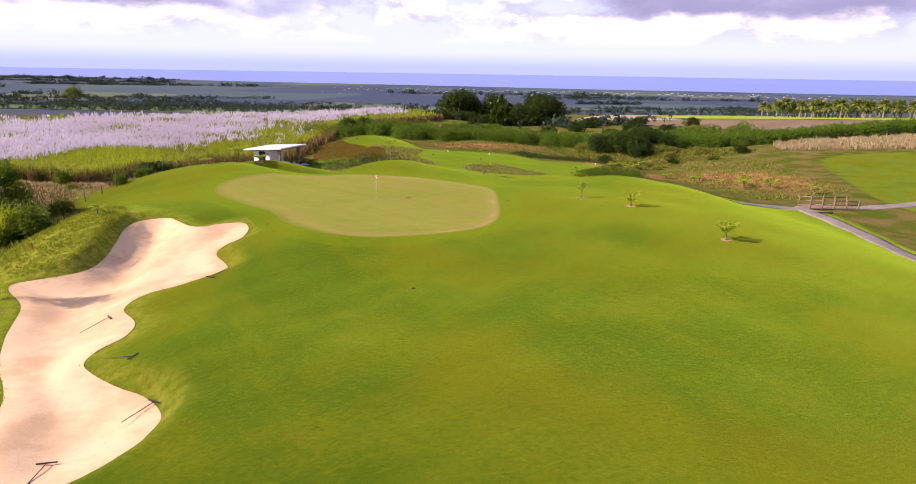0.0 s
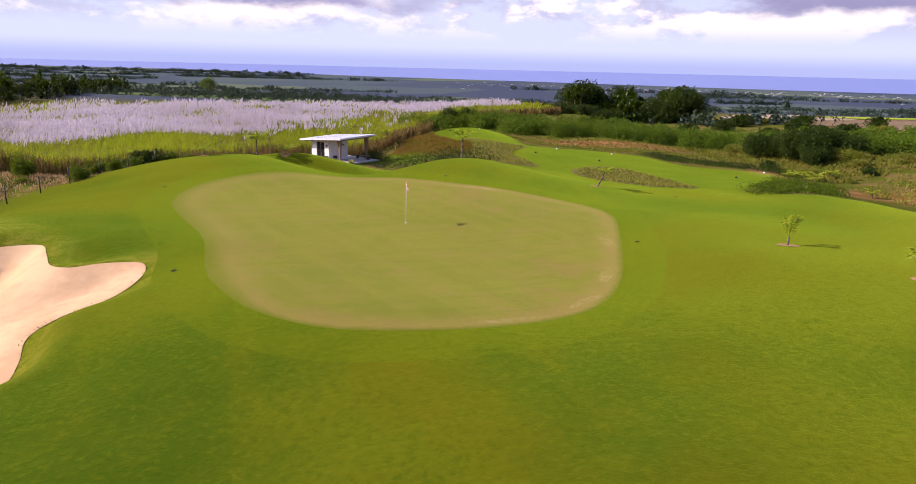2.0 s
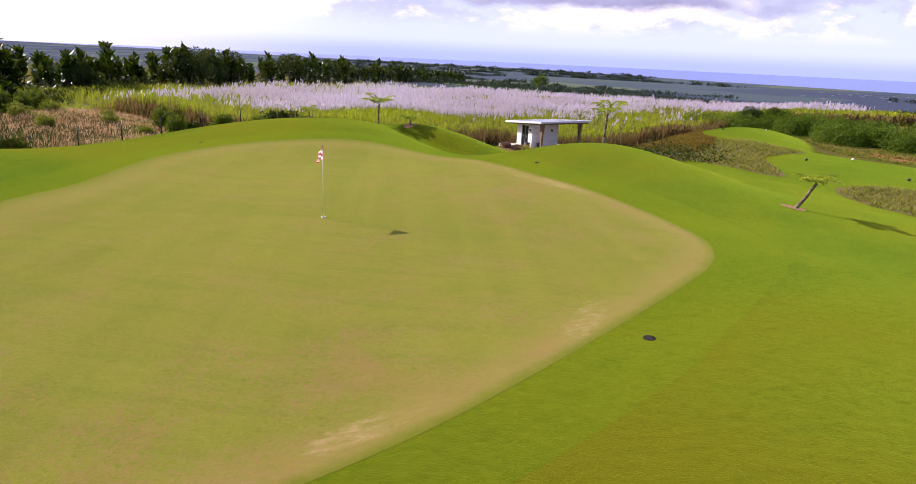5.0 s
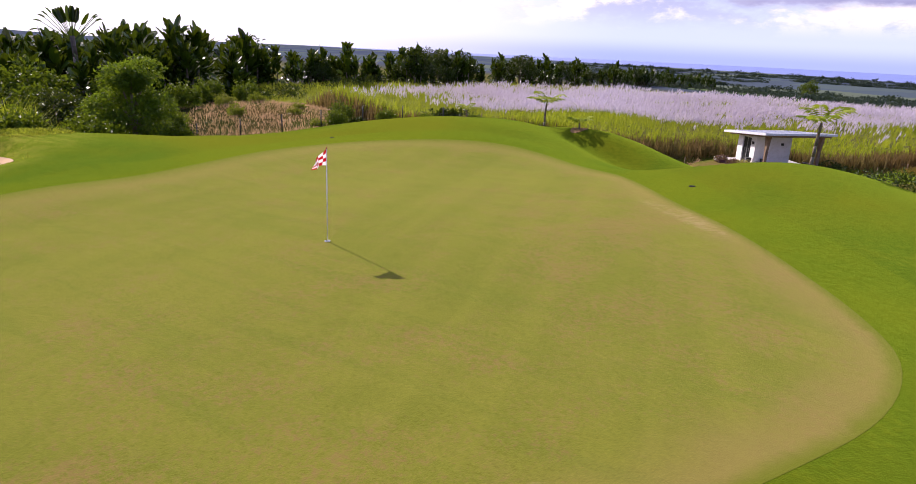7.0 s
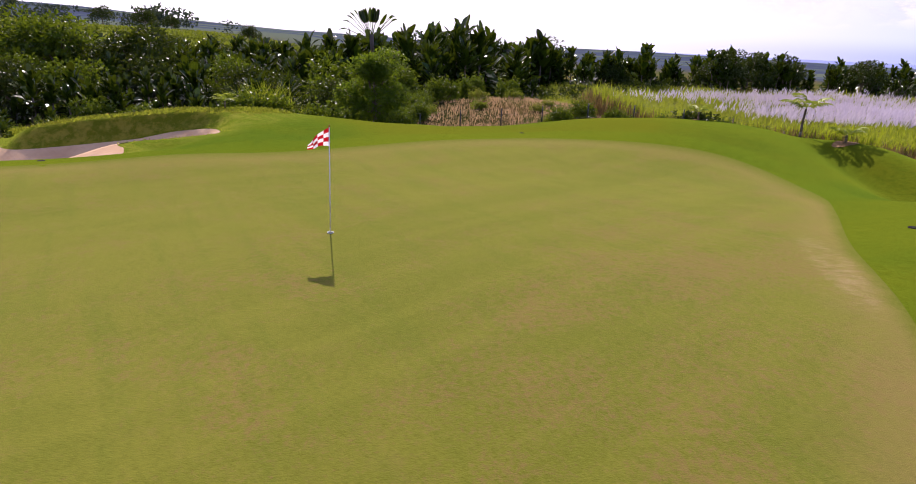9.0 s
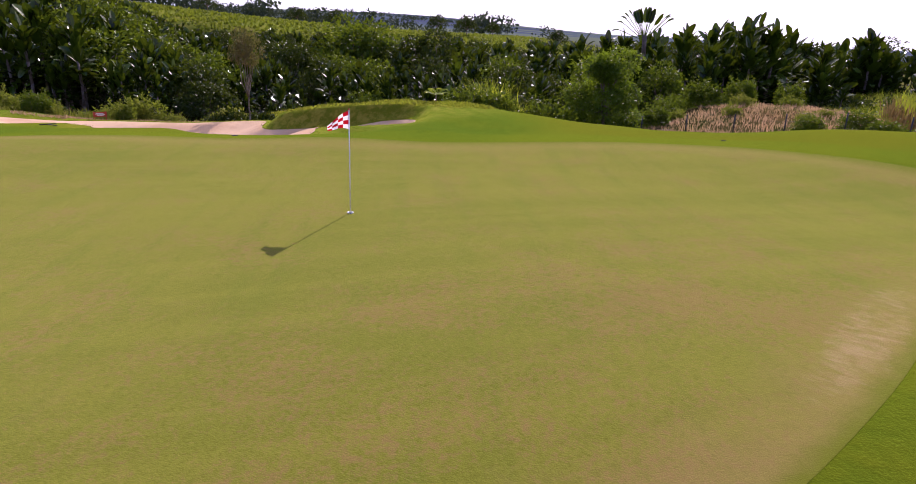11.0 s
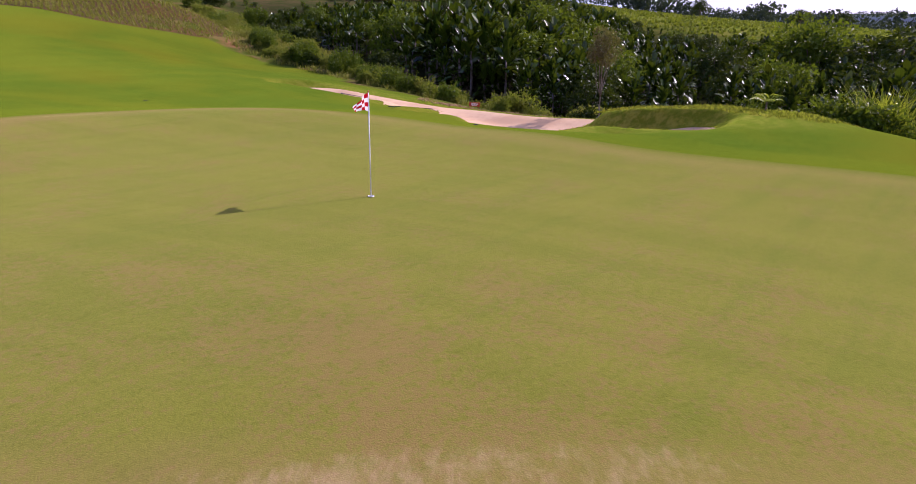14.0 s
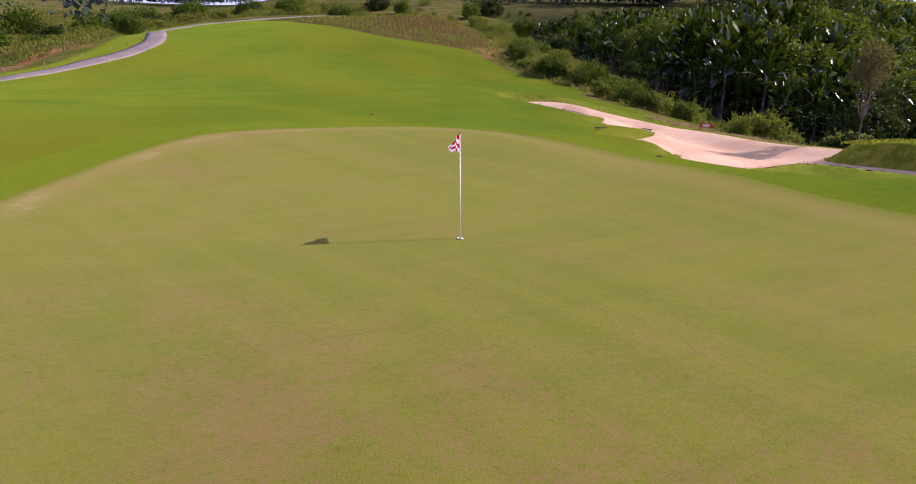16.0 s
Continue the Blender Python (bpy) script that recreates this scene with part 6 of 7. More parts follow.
M_LID = surface("worn_black_lid", (0.020, 0.020, 0.018), (0.03, 0.03, 0.026), (0.05, 0.045, 0.03), 8, 40, 0.95, 0.05)
M_DARKGLASS = surface("dark_glass", (0.012, 0.013, 0.016), (0.018, 0.018, 0.02), (0.01, 0.01, 0.012), 2, 9, 0.35, 0.15)
M_STEEL = surface("galvanised_steel", (0.40, 0.40, 0.41), (0.32, 0.32, 0.33), (0.22, 0.2, 0.18), 5, 30, 0.5, 0.5, metal=0.8)
M_WALL = surface("white_render", (0.80, 0.79, 0.79), (0.76, 0.75, 0.75), (0.68, 0.66, 0.64), 0.8, 3, 0.85, 0.2, 0.1, 45)
M_ROOF = surface("roof_sheet", (0.74, 0.74, 0.76), (0.64, 0.65, 0.68), (0.48, 0.48, 0.50), 0.7, 6, 0.5, 0.4, 0.1, 20)
M_CONCRETE = surface("concrete", (0.50, 0.47, 0.44), (0.42, 0.40, 0.37), (0.28, 0.26, 0.24), 1, 12, 0.9, 0.2, 0.4, 40)
M_TIMBER = surface("weathered_timber", (0.30, 0.20, 0.13), (0.22, 0.15, 0.10), (0.12, 0.08, 0.055), 2, 16, 0.85, 0.2, 0.5, 30, stretch=(1, 1, 0.2))
M_RAIL = surface("pale_timber_rail", (0.26, 0.18, 0.10), (0.19, 0.13, 0.08), (0.10, 0.07, 0.05), 2, 16, 0.85, 0.2, 0.5, 30)
M_PURPLE = leaf("purple_leaf", (0.10, 0.028, 0.05), (0.18, 0.06, 0.08), 0.6, 0.3, 0.25, 0.8)
M_STRAW = leaf("straw_tuft", (0.30, 0.26, 0.08), (0.44, 0.36, 0.13), 0.8, 0.1, 0.3, 0.8)


def flagstick():
    root = tagged(new("flagstick"), "white flagstick with red and white chequered flag in the hole", "flag")
    bm = bmesh.new()
    rod(bm, (0, 0, -0.1), (0, 0, 2.13), 0.013, 0.010, 12)
    part("pole", bm, M_WHITE, root, "thin white fibreglass pole")
    bm = bmesh.new()
    rod(bm, (0, 0, 2.12), (0, 0, 2.16), 0.016, 0.008, 10)
    part("finial", bm, M_REDPAINT, root, "small red tip")
    # the cup: a white ring sunk in the turf round a dark hole
    bm = bmesh.new()
    n = 28
    rings = [[bm.verts.new((r * math.cos(6.2832 * i / n), r * math.sin(6.2832 * i / n), z)) for i in range(n)] for r, z in ((0.070, 0.012), (0.062, 0.020), (0.052, 0.016), (0.052, -0.12))]
    for a, b in zip(rings, rings[1:]):
        for i in range(n):
            bm.faces.new((a[i], a[(i + 1) % n], b[(i + 1) % n], b[i]))
    bm.faces.new(rings[-1])
    part("cup", bm, M_WHITE, root, "white cup liner in the turf")
    # chequered flag of 5 by 4 squares, blown out and hanging
    nu, nv, L, Hh = 20, 16, 0.46, 0.36
    V = []
    for j in range(nv + 1):
        for i in range(nu + 1):
            u, v = i / nu, j / nv
            sag = 0.30 * u ** 1.1
            V.append((0.012 + L * u * 0.92, 0.05 * math.sin(8.5 * u + 1.6 * v) * u ** 0.7, 2.11 - Hh * v * (1 - 0.72 * u) - sag + 0.015 * math.sin(5 * u)))
    k = (np.arange(nv)[:, None] * (nu + 1) + np.arange(nu)).ravel()
    f = np.stack([k, k + 1, k + nu + 2, k + nu + 1], 1)
    idx = [((i // 5) + (j // 4)) % 2 for j in range(nv) for i in range(nu)]
    ob = new("flag", mesh_of("flag", V, f, [M_RED, M_CLOTH], True, index=idx))
    ob.parent = root
    tagged(ob, "red and white chequered cloth flag")
    ob.matrix_basis = pose(0, 0, 0, 0, 0, 290)
    root.matrix_basis = pose(0, 0, float(lie(0, 0)) + 0.005)


flagstick()


def sprinkler():
    root = tagged(new("sprinkler_head"), "sunken round sprinkler head with dark lid", "sprinkler", "sprinkler heads")
    bm = bmesh.new()
    rod(bm, (0, 0, -0.1), (0, 0, 0.012), 0.115, 0.11, 20)
    part("collar", bm, M_LID, root)
    bm = bmesh.new()
    rod(bm, (0, 0, 0.0), (0, 0, 0.02), 0.10, 0.097, 20)
    rod(bm, (0.05, 0, 0.03), (0.05, 0, 0.042), 0.015, 0.015, 8)
    part("lid", bm, M_LID, root, "black plastic lid")
    return root


head = at_ground(sprinkler(), 10.9, -3.6, 0, 1.0)
for i, (x, y) in enumerate([(1.0, 12.4), (-16.9, 8.3), (-7.9, -8.6), (1.9, -23.2), (16.7, 12.3)]):
    at_ground(copy_thing(head, pose(0, 0, 0)), x, y, i * 40, 1.0)


def rake():
    root = tagged(new("bunker_rake"), "black bunker rake lying by the sand", "rake", "bunker rakes")
    bm = bmesh.new()
    rod(bm, (0, 0, 0.03), (1.5, 0, 0.035), 0.016, 0.016, 8)
    part("handle", bm, M_BLACK, root)
    bm = bmesh.new()
    box(bm, (-0.02, -0.32, 0.015), (0.03, 0.32, 0.05))
    part("bar", bm, M_BLACK, root)
    for i in range(13):
        bm = bmesh.new()
        rod(bm, (0.0, -0.30 + i * 0.05, 0.03), (-0.07, -0.30 + i * 0.05, 0.012), 0.007, 0.003, 5)
        part("tine", bm, M_BLACK, root)
    return root


def lay_rake(ob, x, y, turn, tilt=0.0):
    z = float(dug(np.array([x]), np.array([y]))[0][0])
    gx = float(dug(np.array([x + 0.5 * math.cos(radians(turn))]), np.array([y + 0.5 * math.sin(radians(turn))]))[0][0])
    ob.matrix_basis = pose(x, y, z + 0.02, 0, -math.degrees(math.atan2(gx - z, 0.5)), turn)
    return ob


first_rake = lay_rake(rake(), -9.5, -19.2, 62)
for x, y, a in [(-13.6, -23.2, 215), (-8.5, -32.6, 240), (-10.9, -35.9, 275), (-10.4, -29.2, 160)]:
    lay_rake(copy_thing(first_rake, pose(0, 0, 0)), x, y, a)


def notice():
    root = tagged(new("notice_board"), "small red notice board on two posts by the bunker", "sign")
    for y in (-0.42, 0.42):
        bm = bmesh.new()
        box(bm, (-0.03, y - 0.03, -0.2), (0.03, y + 0.03, 0.72))
        part("post", bm, M_REDPAINT, root)
    bm = bmesh.new()
    box(bm, (-0.02, -0.52, 0.28), (0.025, 0.52, 0.66))
    bmesh.ops.bevel(bm, geom=bm.edges[:], offset=0.008, segments=1)
    board = part("board", bm, M_REDPAINT, root)
    for z, w in ((0.55, 0.30), (0.46, 0.34), (0.38, 0.24)):
        bm = bmesh.new()
        box(bm, (0.025, -w, z - 0.022), (0.030, w, z + 0.022))
        part("lettering", bm, M_WHITE, board)
    z = float(dug(np.array([-18.4]), np.array([-25.6]))[0][0])
    root.matrix_basis = pose(-18.4, -25.6, z, 0, 0, 52)
    root.scale = (0.7, 0.7, 0.7)
    stake = tagged(new("hazard_stake"), "short red hazard stake on the bank", "stake")
    bm = bmesh.new()
    box(bm, (-0.03, -0.03, -0.2), (0.03, 0.03, 0.45))
    bmesh.ops.bevel(bm, geom=bm.edges[:], offset=0.006, segments=1)
    part("post", bm, M_REDPAINT, stake)
    at_ground(stake, -22.6, -11.6)


notice()


def tee_marker(material, label):
    root = tagged(new("tee_marker"), label, "tee marker", "tee markers")
    bm = bmesh.new()
    bmesh.ops.create_icosphere(bm, subdivisions=2, radius=0.14)
    bmesh.ops.scale(bm, vec=(1, 1, 0.8), verts=bm.verts)
    bmesh.ops.translate(bm, vec=(0, 0, 0.10), verts=bm.verts)
    for f in bm.faces:
        f.smooth = True
    part("ball", bm, material, root)
    bm = bmesh.new()
    rod(bm, (0, 0, -0.1), (0, 0, 0.05), 0.03, 0.03, 8)
    part("spike", bm, M_STEEL, root)
    return root


white_mark = at_ground(tee_marker(M_WHITE, "white ball tee marker on mown grass"), 12.1, 53.4, 0, 0.9)
dark_mark = at_ground(tee_marker(M_BLACK, "dark ball tee marker on mown grass"), 9.0, 46.3, 0, 0.9)
for src, x, y in [(white_mark, 18.9, 51.7), (white_mark, 1.2, 80), (dark_mark, 16, 42.6), (dark_mark, -3.6, 77.5), (white_mark, 33.6, 40.6), (dark_mark, 29.0, 35.9)]:
    at_ground(copy_thing(src, pose(0, 0, 0)), x, y, 0, 0.9)


def shelter():
    """The flat-roofed shelter: white block with dark doors, open terrace under a wide roof on splayed posts."""
    ang = math.degrees(math.atan2(0.56, -0.83))
    base_z = -3.95
    root = tagged(new("golf_shelter"), "white flat-roofed shelter with dark doors and open terrace", "shelter")
    u0, u1, v0, v1 = 3.1, 6.3, 0.9, 4.0        # the block; local x runs along u, local y along -v
    H0, T = 2.40, 0.18

    def wall(lo, hi, label=""):
        bm = bmesh.new()
        box(bm, lo, hi)
        return part("wall", bm, M_WALL, root, label)

    d0, d1 = 3.90, 5.35                         # door opening
    wall((u0, -v0 - T, 0), (d0, -v0, H0))
    wall((d1, -v0 - T, 0), (u1, -v0, H0))
    wall((d0, -v0 - T, 2.2), (d1, -v0, H0))
    wall((u0, -v1, 0), (u0 + T, -v0 - T, H0))
    wall((u1 - T, -v1, 0), (u1, -v0 - T, H0))
    wall((u0 + T, -v1, 0), (u1 - T, -v1 + T, H0))
    for a, b in ((d0 + 0.02, 4.60), (4.66, d1 - 0.02)):
        bm = bmesh.new()
        box(bm, (a, -v0 - 0.13, 0.02), (b, -v0 - 0.08, 2.19))
        bmesh.ops.bevel(bm, geom=bm.edges[:], offset=0.01, segments=1)
        leafd = part("door", bm, M_DARKGLASS, root, "dark glazed door leaf")
        bm = bmesh.new()
        rod(bm, ((a + b) / 2, -v0 - 0.06, 1.0), ((a + b) / 2, -v0 - 0.06, 1.25), 0.015, 0.015, 8)
        part("handle", bm, M_STEEL, leafd)
    bm = bmesh.new()
    box(bm, (4.60, -v0 - 0.14, 0.0), (4.66, -v0 - 0.05, 2.2))
    part("door_post", bm, M_STEEL, root)
    # roof: a thin tilted slab with a deep white edge
    bm = bmesh.new()
    box(bm, (0, -5.9, 0), (7.5, 0, 0.18))
    bmesh.ops.bevel(bm, geom=bm.edges[:], offset=0.03, segments=2)
    for v in bm.verts:
        v.co.z += 2.86 - 0.08 * v.co.x - 0.026 * v.co.y
    roof = part("roof", bm, M_ROOF, root, "thin sloping white roof slab")
    for i in range(9):
        bm = bmesh.new()
        x = 0.5 + i * 0.75
        box(bm, (x, -5.75, 0.182), (x + 0.04, -0.15, 0.2))
        for v in bm.verts:
            v.co.z += 2.86 - 0.08 * v.co.x - 0.026 * v.co.y
        part("roof_seam", bm, M_ROOF, roof)
    bm = bmesh.new()
    box(bm, (0.25, -5.6, -0.14), (6.75, -0.3, 0.0))
    for v in bm.verts:
        v.co.z += 2.855 - 0.08 * v.co.x - 0.026 * v.co.y
    part("soffit", bm, M_TIMBER, roof, "brown timber soffit")
    for v in (0.8, 5.2):
        bm = bmesh.new()
        hh = 2.78 - 0.08 * 1.0 + 0.026 * v
        for z0, z1, w0, w1 in ((0.0, hh * 0.55, 0.10, 0.13), (hh * 0.55, hh, 0.13, 0.34)):
            lo = [bm.verts.new((1.0 + sx * w0, -v + sy * 0.09, z0)) for sx, sy in ((-1, -1), (1, -1), (1, 1), (-1, 1))]
            hi = [bm.verts.new((1.0 + sx * w1, -v + sy * 0.11, z1)) for sx, sy in ((-1, -1), (1, -1), (1, 1), (-1, 1))]
            for i in range(4):
                bm.faces.new((lo[i], lo[(i + 1) % 4], hi[(i + 1) % 4], hi[i]))
            bm.faces.new(lo[::-1])
            bm.faces.new(hi)
        part("post", bm, M_TIMBER, root, "brown timber post splayed at the top")
    bm = bmesh.new()
    box(bm, (-0.4, -6.2, -0.5), (7.2, 0.3, 0.0))
    bmesh.ops.bevel(bm, geom=bm.edges[:], offset=0.03, segments=1)
    part("terrace", bm, M_CONCRETE, root, "pale concrete terrace slab")
    bm = bmesh.new()
    box(bm, (6.4, -0.6, -0.3), (7.6, 0.5, -0.02))
    part("step", bm, M_CONCRETE, root)
    for u, v in ((3.45, 0.9), (3.1, 3.2)):
        bm = bmesh.new()
        if u > 3.2:
            box(bm, (u - 0.09, -v, 1.75), (u + 0.09, -v + 0.12, 1.95))
        else:
            box(bm, (u - 0.12, -v - 0.09, 1.75), (u, -v + 0.09, 1.95))
        part("wall_lamp", bm, M_BLACK, root, "small dark wall lamp")
    root.matrix_basis = pose(-14.17, 44.54, base_z, 0, 0, ang)
    M = root.matrix_basis.copy()

    def bin_at(u, v):
        b = tagged(new("litter_bin"), "small dark litter bin against the white wall", "bin", "bins at the shelter")
        bm = bmesh.new()
        rod(bm, (0, 0, 0), (0, 0, 0.55), 0.20, 0.26, 14)
        part("body", bm, M_BLACK, b)
        bm = bmesh.new()
        rod(bm, (0, 0, 0.55), (0, 0, 0.60), 0.28, 0.27, 14)
        part("rim", bm, M_BLACK, b)
        b.matrix_basis = Matrix.Translation(M @ Vector((u, -v, 0.0)))

    bin_at(2.75, 1.6)
    bin_at(3.3, 0.55)
    bench = tagged(new("bench"), "dark slatted bench along the terrace edge", "bench")
    for i in range(4):
        bm = bmesh.new()
        box(bm, (0.0, -0.42 + i * 0.11, 0.42), (2.4, -0.34 + i * 0.11, 0.46))
        part("slat", bm, M_TIMBER, bench)
    for x in (0.2, 2.1):
        bm = bmesh.new()
        box(bm, (x, -0.40, 0.0), (x + 0.08, -0.02, 0.42))
        part("leg", bm, M_BLACK, bench)
    bench.matrix_basis = M @ pose(0.4, -5.0, 0)
    rng = np.random.RandomState(81)
    k = 0
    for u, v, mt, s, lab in [(5.9, -0.6, M_PURPLE, 0.55, "purple-leaved low shrub by the shelter"), (5.0, -0.9, M_PURPLE, 0.4, "purple-leaved low shrub by the shelter"), (3.4, -0.7, M_PURPLE, 0.5, "purple-leaved low shrub by the shelter"),
                             (2.6, -0.8, M_PURPLE, 0.45, "purple-leaved low shrub by the shelter"), (1.4, -0.9, M_STRAW, 0.75, "straw-coloured ornamental grass clump by the terrace"),
                             (0.5, -0.8, M_STRAW, 0.8, "straw-coloured ornamental grass clump by the terrace"), (-0.5, -0.4, M_STRAW, 0.7, "straw-coloured ornamental grass clump by the terrace"),
                             (-0.9, 0.8, M_STRAW, 0.7, "straw-coloured ornamental grass clump by the terrace"), (-0.2, 6.9, M_BROAD_DARK, 1.0, "dark low hedge bush behind the terrace"),
                             (1.0, 6.9, M_BROAD_DARK, 0.9, "dark low hedge bush behind the terrace"), (2.2, 6.9, M_BROAD_DARK, 1.0, "dark low hedge bush behind the terrace")]:
        w = M @ Vector((u, -v, 0))
        g = float(lie(w.x, w.y))
        r = tagged(new("shrub"), lab, "shrub", "planting round the shelter")
        n = 260
        if mt is M_STRAW:
            base = np.column_stack([rng.normal(scale=0.12, size=(n, 2)), np.zeros(n)])
            vv, ff = blades(base, rng.uniform(0, 6.28, n), s * rng.uniform(0.6, 1.2, n), s * rng.uniform(0.2, 0.8, n), 0.03)
        else:
            vv, ff = clump(rng, (0, 0, s * 0.35), (s * 0.9, s * 0.9, s * 0.45), n * 2, 0.16)
        crown_part("foliage", vv, ff, mt, r)
        r.matrix_basis = pose(w.x, w.y, max(g, base_z - 0.9))


shelter()


def fence():
    """Posts and wires between the course and the cane."""
    root = tagged(new("wire_fence"), "low wire fence on thin dark posts along the field", "fence")
    line = [(-28.5, 0.5), (-27.4, 4.6), (-26.8, 7.0), (-26.2, 9.4), (-25.7, 11.8), (-25.0, 14.4), (-24.3, 17.0), (-23.6, 19.8), (-22.9, 22.6), (-22.3, 25.6), (-21.9, 28.6), (-21.7, 31.6),
            (-21.8, 34.8), (-22.3, 38), (-23, 41.5), (-23.6, 45), (-23.8, 48.5), (-22.8, 52), (-20.5, 55), (-17.5, 57.2), (-14.5, 59), (-12, 61.5), (-10.8, 65), (-10.6, 69)]
    tops = []
    for x, y in line:
        z = float(lie(x, y))
        bm = bmesh.new()
        rod(bm, (x, y, z - 0.2), (x, y, z + 1.15), 0.04, 0.035, 7)
        part("post", bm, M_TIMBER if y > 22 else M_BLACK, root)
        tops.append(Vector((x, y, z)))
    for h in (0.35, 0.75, 1.15):
        for a, b in zip(tops, tops[1:]):
            bm = bmesh.new()
            rod(bm, a + Vector((0, 0, h)), b + Vector((0, 0, h)), 0.003, 0.003, 4)
            part("wire", bm, M_BLACK, root)


fence()


def bridge():
    root = tagged(new("foot_bridge"), "low timber bridge with plank deck and rail fence sides", "bridge")
    a, b = Vector((46.4, 8.6, -2.95)), Vector((51.7, 7.8, -2.95))
    L = (b - a).length
    m = Matrix.Translation(a) @ (b - a).to_track_quat("X", "Z").to_matrix().to_4x4()
    for i in range(24):
        bm = bmesh.new()
        box(bm, (i * L / 24 + 0.01, -1.3, 0.0), ((i + 1) * L / 24 - 0.015, 1.3, 0.07))
        part("plank", bm, M_RAIL, root)
    for y in (-0.9, 0.9):
        bm = bmesh.new()
        box(bm, (-0.2, y - 0.1, -0.32), (L + 0.2, y + 0.1, -0.005))
        part("beam", bm, M_TIMBER, root, "dark timber beam")
    for y in (-1.22, 1.22):
        for i in range(5):
            bm = bmesh.new()
            rod(bm, (0.1 + i * (L - 0.2) / 4, y, -0.3), (0.1 + i * (L - 0.2) / 4, y, 1.0), 0.075, 0.07, 8)
            part("post", bm, M_RAIL, root)
        for z in (0.45, 0.85):
            bm = bmesh.new()
            rod(bm, (-0.1, y + 0.07, z), (L + 0.1, y + 0.07, z), 0.055, 0.055, 8)
            part("rail", bm, M_RAIL, root)
    root.matrix_basis = m
    log = tagged(new("kerb_log"), "pale timber log lying beside the path", "log")
    bm = bmesh.new()
    rod(bm, (0, 0, 0.1), (2.4, 0.3, 0.12), 0.10, 0.09, 10)
    part("trunk", bm, M_RAIL, log)
    at_ground(log, 45.2, 6.2, -35)


bridge()


def path_posts():
    first = None
    for x, y in [(28.4, -40.0), (26.9, -43.0), (25.5, -46.6), (24.6, -50.6), (24.6, -54.8), (24.9, -59.5), (26.1, -65), (27.8, -71), (22.3, -60), (22.1, -52.5), (23.3, -46), (29.6, -77)]:
        if first is None:
            first = tagged(new("path_post"), "thin grey wooden post at the edge of the path", "post", "posts along the path")
            bm = bmesh.new()
            rod(bm, (0, 0, -0.15), (0, 0, 0.52), 0.035, 0.03, 8)
            part("shaft", bm, M_TIMBER, first)
            bm = bmesh.new()
            rod(bm, (0, 0, 0.52), (0, 0, 0.56), 0.036, 0.02, 8)
            part("cap", bm, M_WHITE, first, "white painted tip")
            ob = first
        else:
            ob = copy_thing(first, pose(0, 0, 0))
        at_ground(ob, x, y, 0, 0.8)
    for x, y, s in [(31, -118, 1.6), (34, -121, 1.0)]:
        rock = tagged(new("boulder"), "pinkish bare boulder in the scrub", "rock")
        bm = bmesh.new()
        bmesh.ops.create_icosphere(bm, subdivisions=3, radius=1.0)
        for v in bm.verts:
            v.co *= 1 + 0.22 * math.sin(2.3 * v.co.x + 3 * v.co.y) + 0.12 * math.sin(5 * v.co.z + 4 * v.co.x)
            v.co.z *= 0.7
        part("stone", bm, M_BARE, rock)
        at_ground(rock, x, y, 40, s)


path_posts()


def golf_box():
    root = tagged(new("marker_block"), "small white block beside the far cart path", "marker")
    bm = bmesh.new()
    box(bm, (-0.7, -0.4, 0), (0.7, 0.4, 1.0))
    bmesh.ops.bevel(bm, geom=bm.edges[:], offset=0.05, segments=2)
    part("body", bm, M_WHITE, root)
    bm = bmesh.new()
    box(bm, (-0.62, -0.44, 0.1), (-0.3, -0.40, 0.9))
    part("panel", bm, M_BLACK, root)
    at_ground(root, -0.5, -133.0)


golf_box()

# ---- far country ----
# bluish grey-green leaves, with the haze over far trees painted in
M_FARWOOD = leaf("hazed_far_leaf", (0.024, 0.044, 0.036), (0.044, 0.068, 0.056), 0.8, 0.1, 0.1, 0.01)


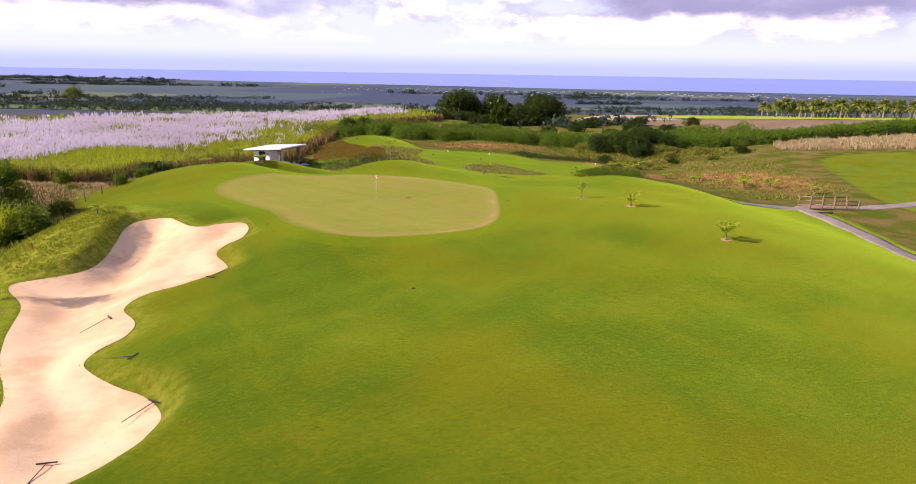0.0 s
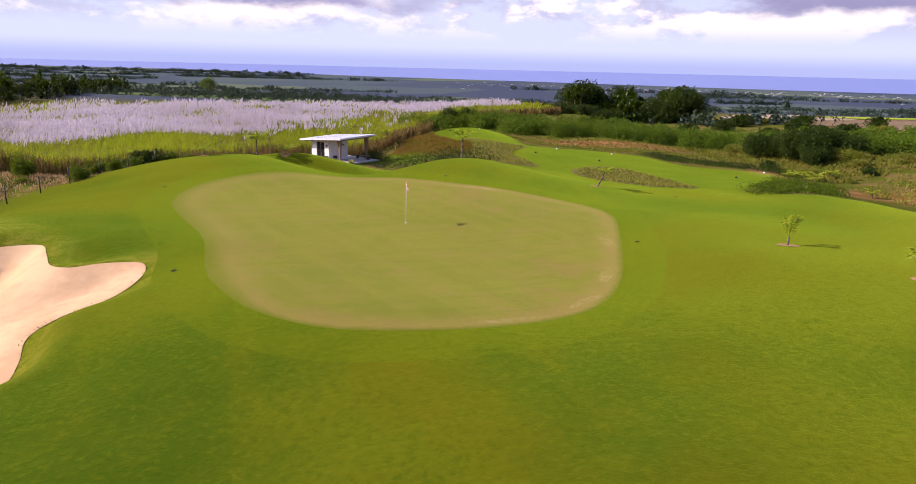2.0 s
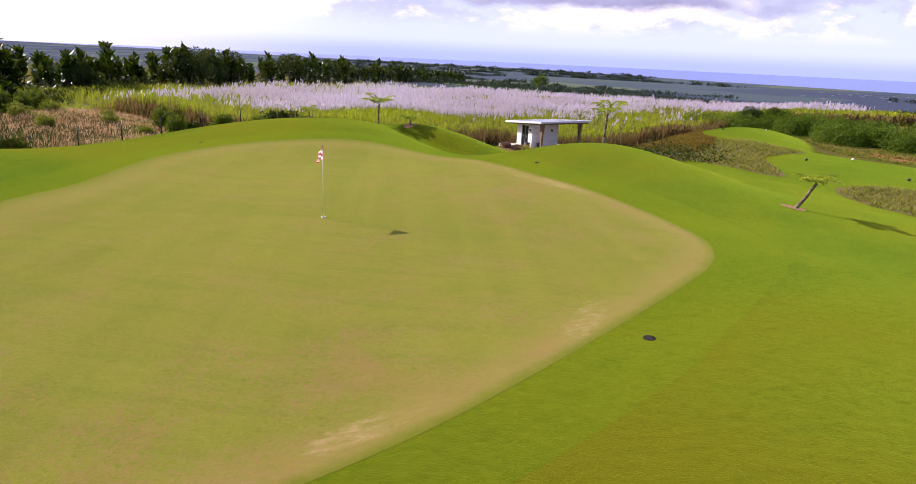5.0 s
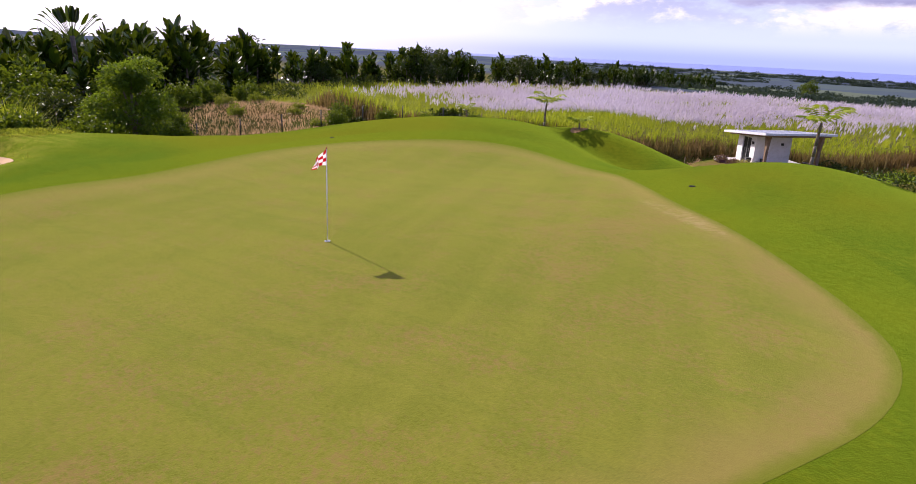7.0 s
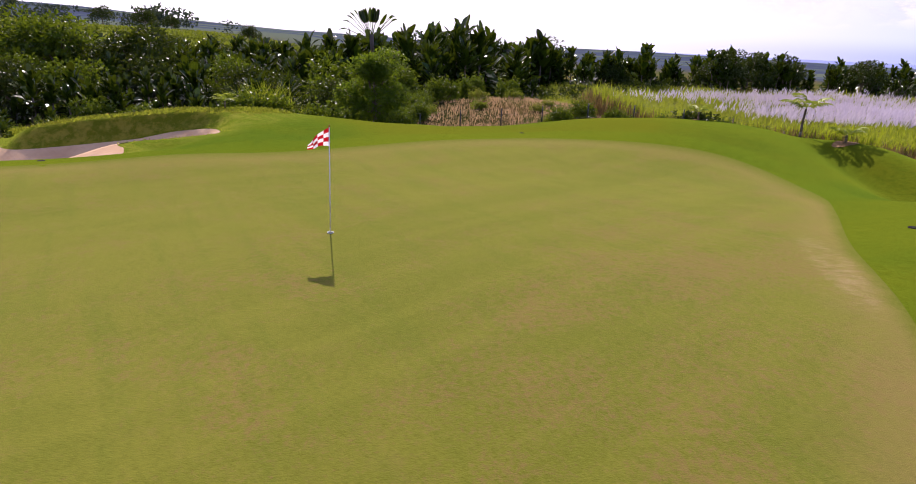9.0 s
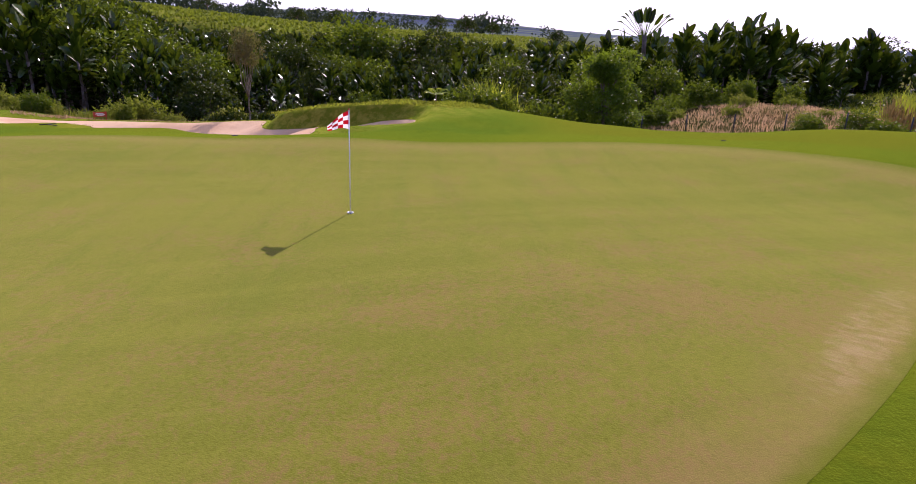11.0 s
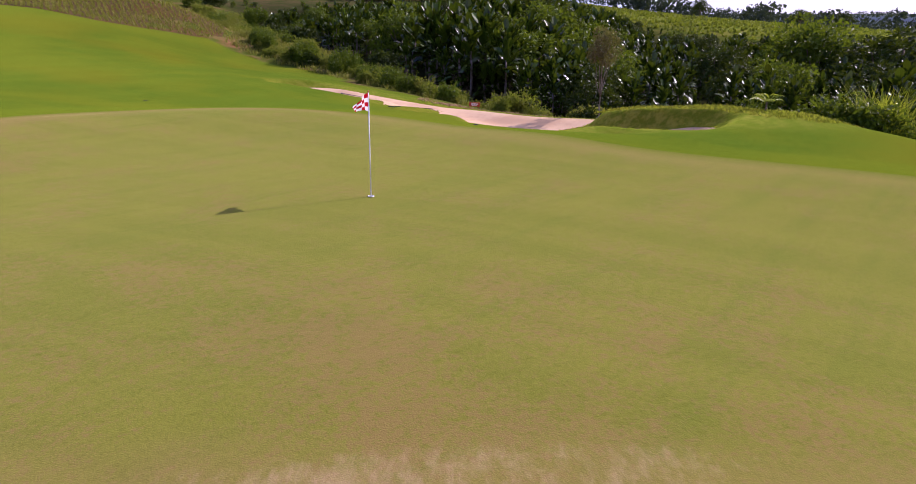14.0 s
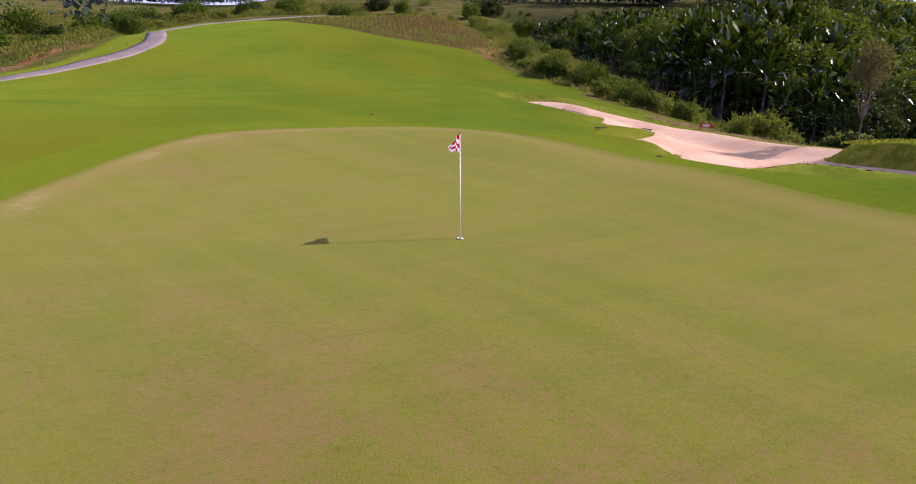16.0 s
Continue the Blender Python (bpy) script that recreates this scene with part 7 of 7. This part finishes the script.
def far_country():
    rng = np.random.RandomState(91)
    bits = []

    def tree_line(ax, ay, bx, by, n, tall, wide, near=False):
        t = rng.rand(n)
        x, y = ax + (bx - ax) * t + rng.normal(scale=wide, size=n), ay + (by - ay) * t + rng.normal(scale=wide * 0.4, size=n)
        h = tall * rng.uniform(0.5, 1.2, n) * (0.45 + 0.75 * np.abs(np.sin(t * 11 + ax) * np.sin(t * 29 + ay)))
        z = lie(x, y)
        many, big = (70, 0.45) if near else (16, 1.0)
        for q in range(many):
            c = np.column_stack([x + rng.normal(scale=0.32, size=n) * h, y + rng.normal(scale=0.32, size=n) * h, z + h * rng.uniform(0.1, 0.9, n) ** (0.7 if near else 1.0)])
            d = rng.normal(size=(n, 3))
            bits.append(leaves(c, d, rng.normal(size=(n, 3)), big * h * rng.uniform(0.30, 0.5, n), big * h * rng.uniform(0.24, 0.4, n), 0.3))

    # belts across the coastal plain
    for y0, x0, x1, n, tall in ((390, -260, 60, 90, 3), (450, -420, 300, 160, 3), (530, -560, 420, 200, 3), (640, -700, 200, 200, 3.5), (760, -900, 330, 240, 4), (900, -1000, 100, 240, 4.5),
                                (1100, -1200, -40, 240, 5), (1300, -1400, -320, 240, 5), (1550, -1700, -600, 240, 6), (600, 200, 560, 160, 3.5), (480, 250, 620, 160, 3), (560, 520, 1100, 200, 3.5)):
        for s in range(4):
            a = rng.uniform(x0, x1)
            b = a + (x1 - x0) * rng.uniform(0.12, 0.4)
            yy = y0 + rng.normal() * 30
            tree_line(a, yy, b, yy + rng.normal() * 8, n, tall * 1.1, 4)
    tree_line(60, 150, 84, 150, 40, 4, 6)
    for y0, x0, x1 in ((235, -200, -40), (262, -150, 10), (290, -260, -60), (330, -190, 20), (365, -330, -90)):
        tree_line(x0, y0, x1, y0 + 12, 150, 2.6, 4)
    tree_line(70, 290, 300, 300, 160, 3, 5)
    tree_line(20, 330, 120, 350, 90, 3.5, 6)
    # inland skyline and the slope beyond the wood
    tree_line(-250, -190, -238, -45, 75, 7, 9, True)
    tree_line(-120, -175, -60, -190, 90, 9, 10, True)
    tree_line(-60, -190, 120, -215, 200, 8, 14, True)
    tree_line(-240, -120, -110, -190, 160, 7, 9, True)
    tree_line(-1250, -700, -1150, -330, 260, 6, 40)
    tree_line(60, -120, 130, -60, 120, 6, 14, True)
    tree_line(110, -70, 150, 30, 60, 6, 12, True)
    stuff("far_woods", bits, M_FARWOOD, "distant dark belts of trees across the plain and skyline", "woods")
    # a small white town by the sea
    M_TOWN = surface("town_walls", (0.50, 0.50, 0.52), (0.42, 0.41, 0.42), (0.30, 0.28, 0.30), 0.02, 0.1, 0.9, 0.1)
    V, F = [], []
    for i in range(190):
        u = rng.rand()
        x, y = -60 + 760 * u + rng.normal() * 40, 1060 - 170 * u + rng.normal() * 70
        w, d, h = rng.uniform(2, 5), rng.uniform(2, 4), rng.uniform(0.8, 1.6)
        z = float(lie(x, y)) - 0.5
        k = len(V)
        V += [(x + sx * w / 2, y + sy * d / 2, z + sz * h) for sz in (0, 1) for sx, sy in ((-1, -1), (1, -1), (1, 1), (-1, 1))]
        F += [[k, k + 1, k + 5, k + 4], [k + 1, k + 2, k + 6, k + 5], [k + 2, k + 3, k + 7, k + 6], [k + 3, k, k + 4, k + 7], [k + 4, k + 5, k + 6, k + 7]]
    tagged(new("far_town", mesh_of("far_town", V, F, M_TOWN)), "scattered white buildings of a far coastal town", "town", kind="stuff")


far_country()
M_BRIGHT = surface("bright_crop", (0.24, 0.34, 0.02), (0.32, 0.40, 0.03), (0.16, 0.25, 0.015), 0.08, 0.6, 0.95, 0.05, 0.6, 2, depth=0.3)
M_FALLOW = surface("fallow_earth", (0.17, 0.11, 0.07), (0.22, 0.15, 0.10), (0.13, 0.10, 0.05), 0.06, 0.5, 0.95, 0.05, 0.5, 2, depth=0.3)
M_PALE = surface("pale_stubble", (0.36, 0.27, 0.20), (0.30, 0.235, 0.165), (0.22, 0.19, 0.11), 0.05, 0.4, 0.95, 0.05, 0.4, 2, depth=0.3)
M_YOUNG = surface("young_cane", (0.075, 0.115, 0.04), (0.10, 0.145, 0.045), (0.06, 0.095, 0.035), 0.03, 0.3, 0.95, 0.05, 0.5, 2, depth=0.3)
patch("field_young_cane", smooth_loop([(-190, 250), (-120, 236), (-40, 240), (30, 262), (40, 300), (-40, 330), (-150, 322), (-210, 290)], 6), 10, 0.2, M_YOUNG, "green field of young cane on the plain", "field")
patch("field_fallow", smooth_loop([(82, 160), (93, 108), (116, 90), (170, 96), (190, 120), (150, 140), (115, 158)], 4), 6, 0.15, M_FALLOW, "brown fallow field beyond the hedge", "field")
patch("field_bright", smooth_loop([(112, 200), (118, 164), (150, 146), (200, 140), (250, 170), (200, 235), (150, 240)], 4), 6, 0.2, M_BRIGHT, "bright green young crop field", "field")
patch("field_pale", smooth_loop([(80, 200), (86, 168), (108, 166), (108, 210), (150, 252), (210, 250), (200, 275), (130, 270)], 4), 6, 0.2, M_PALE, "pale stubble strip between fields", "field")
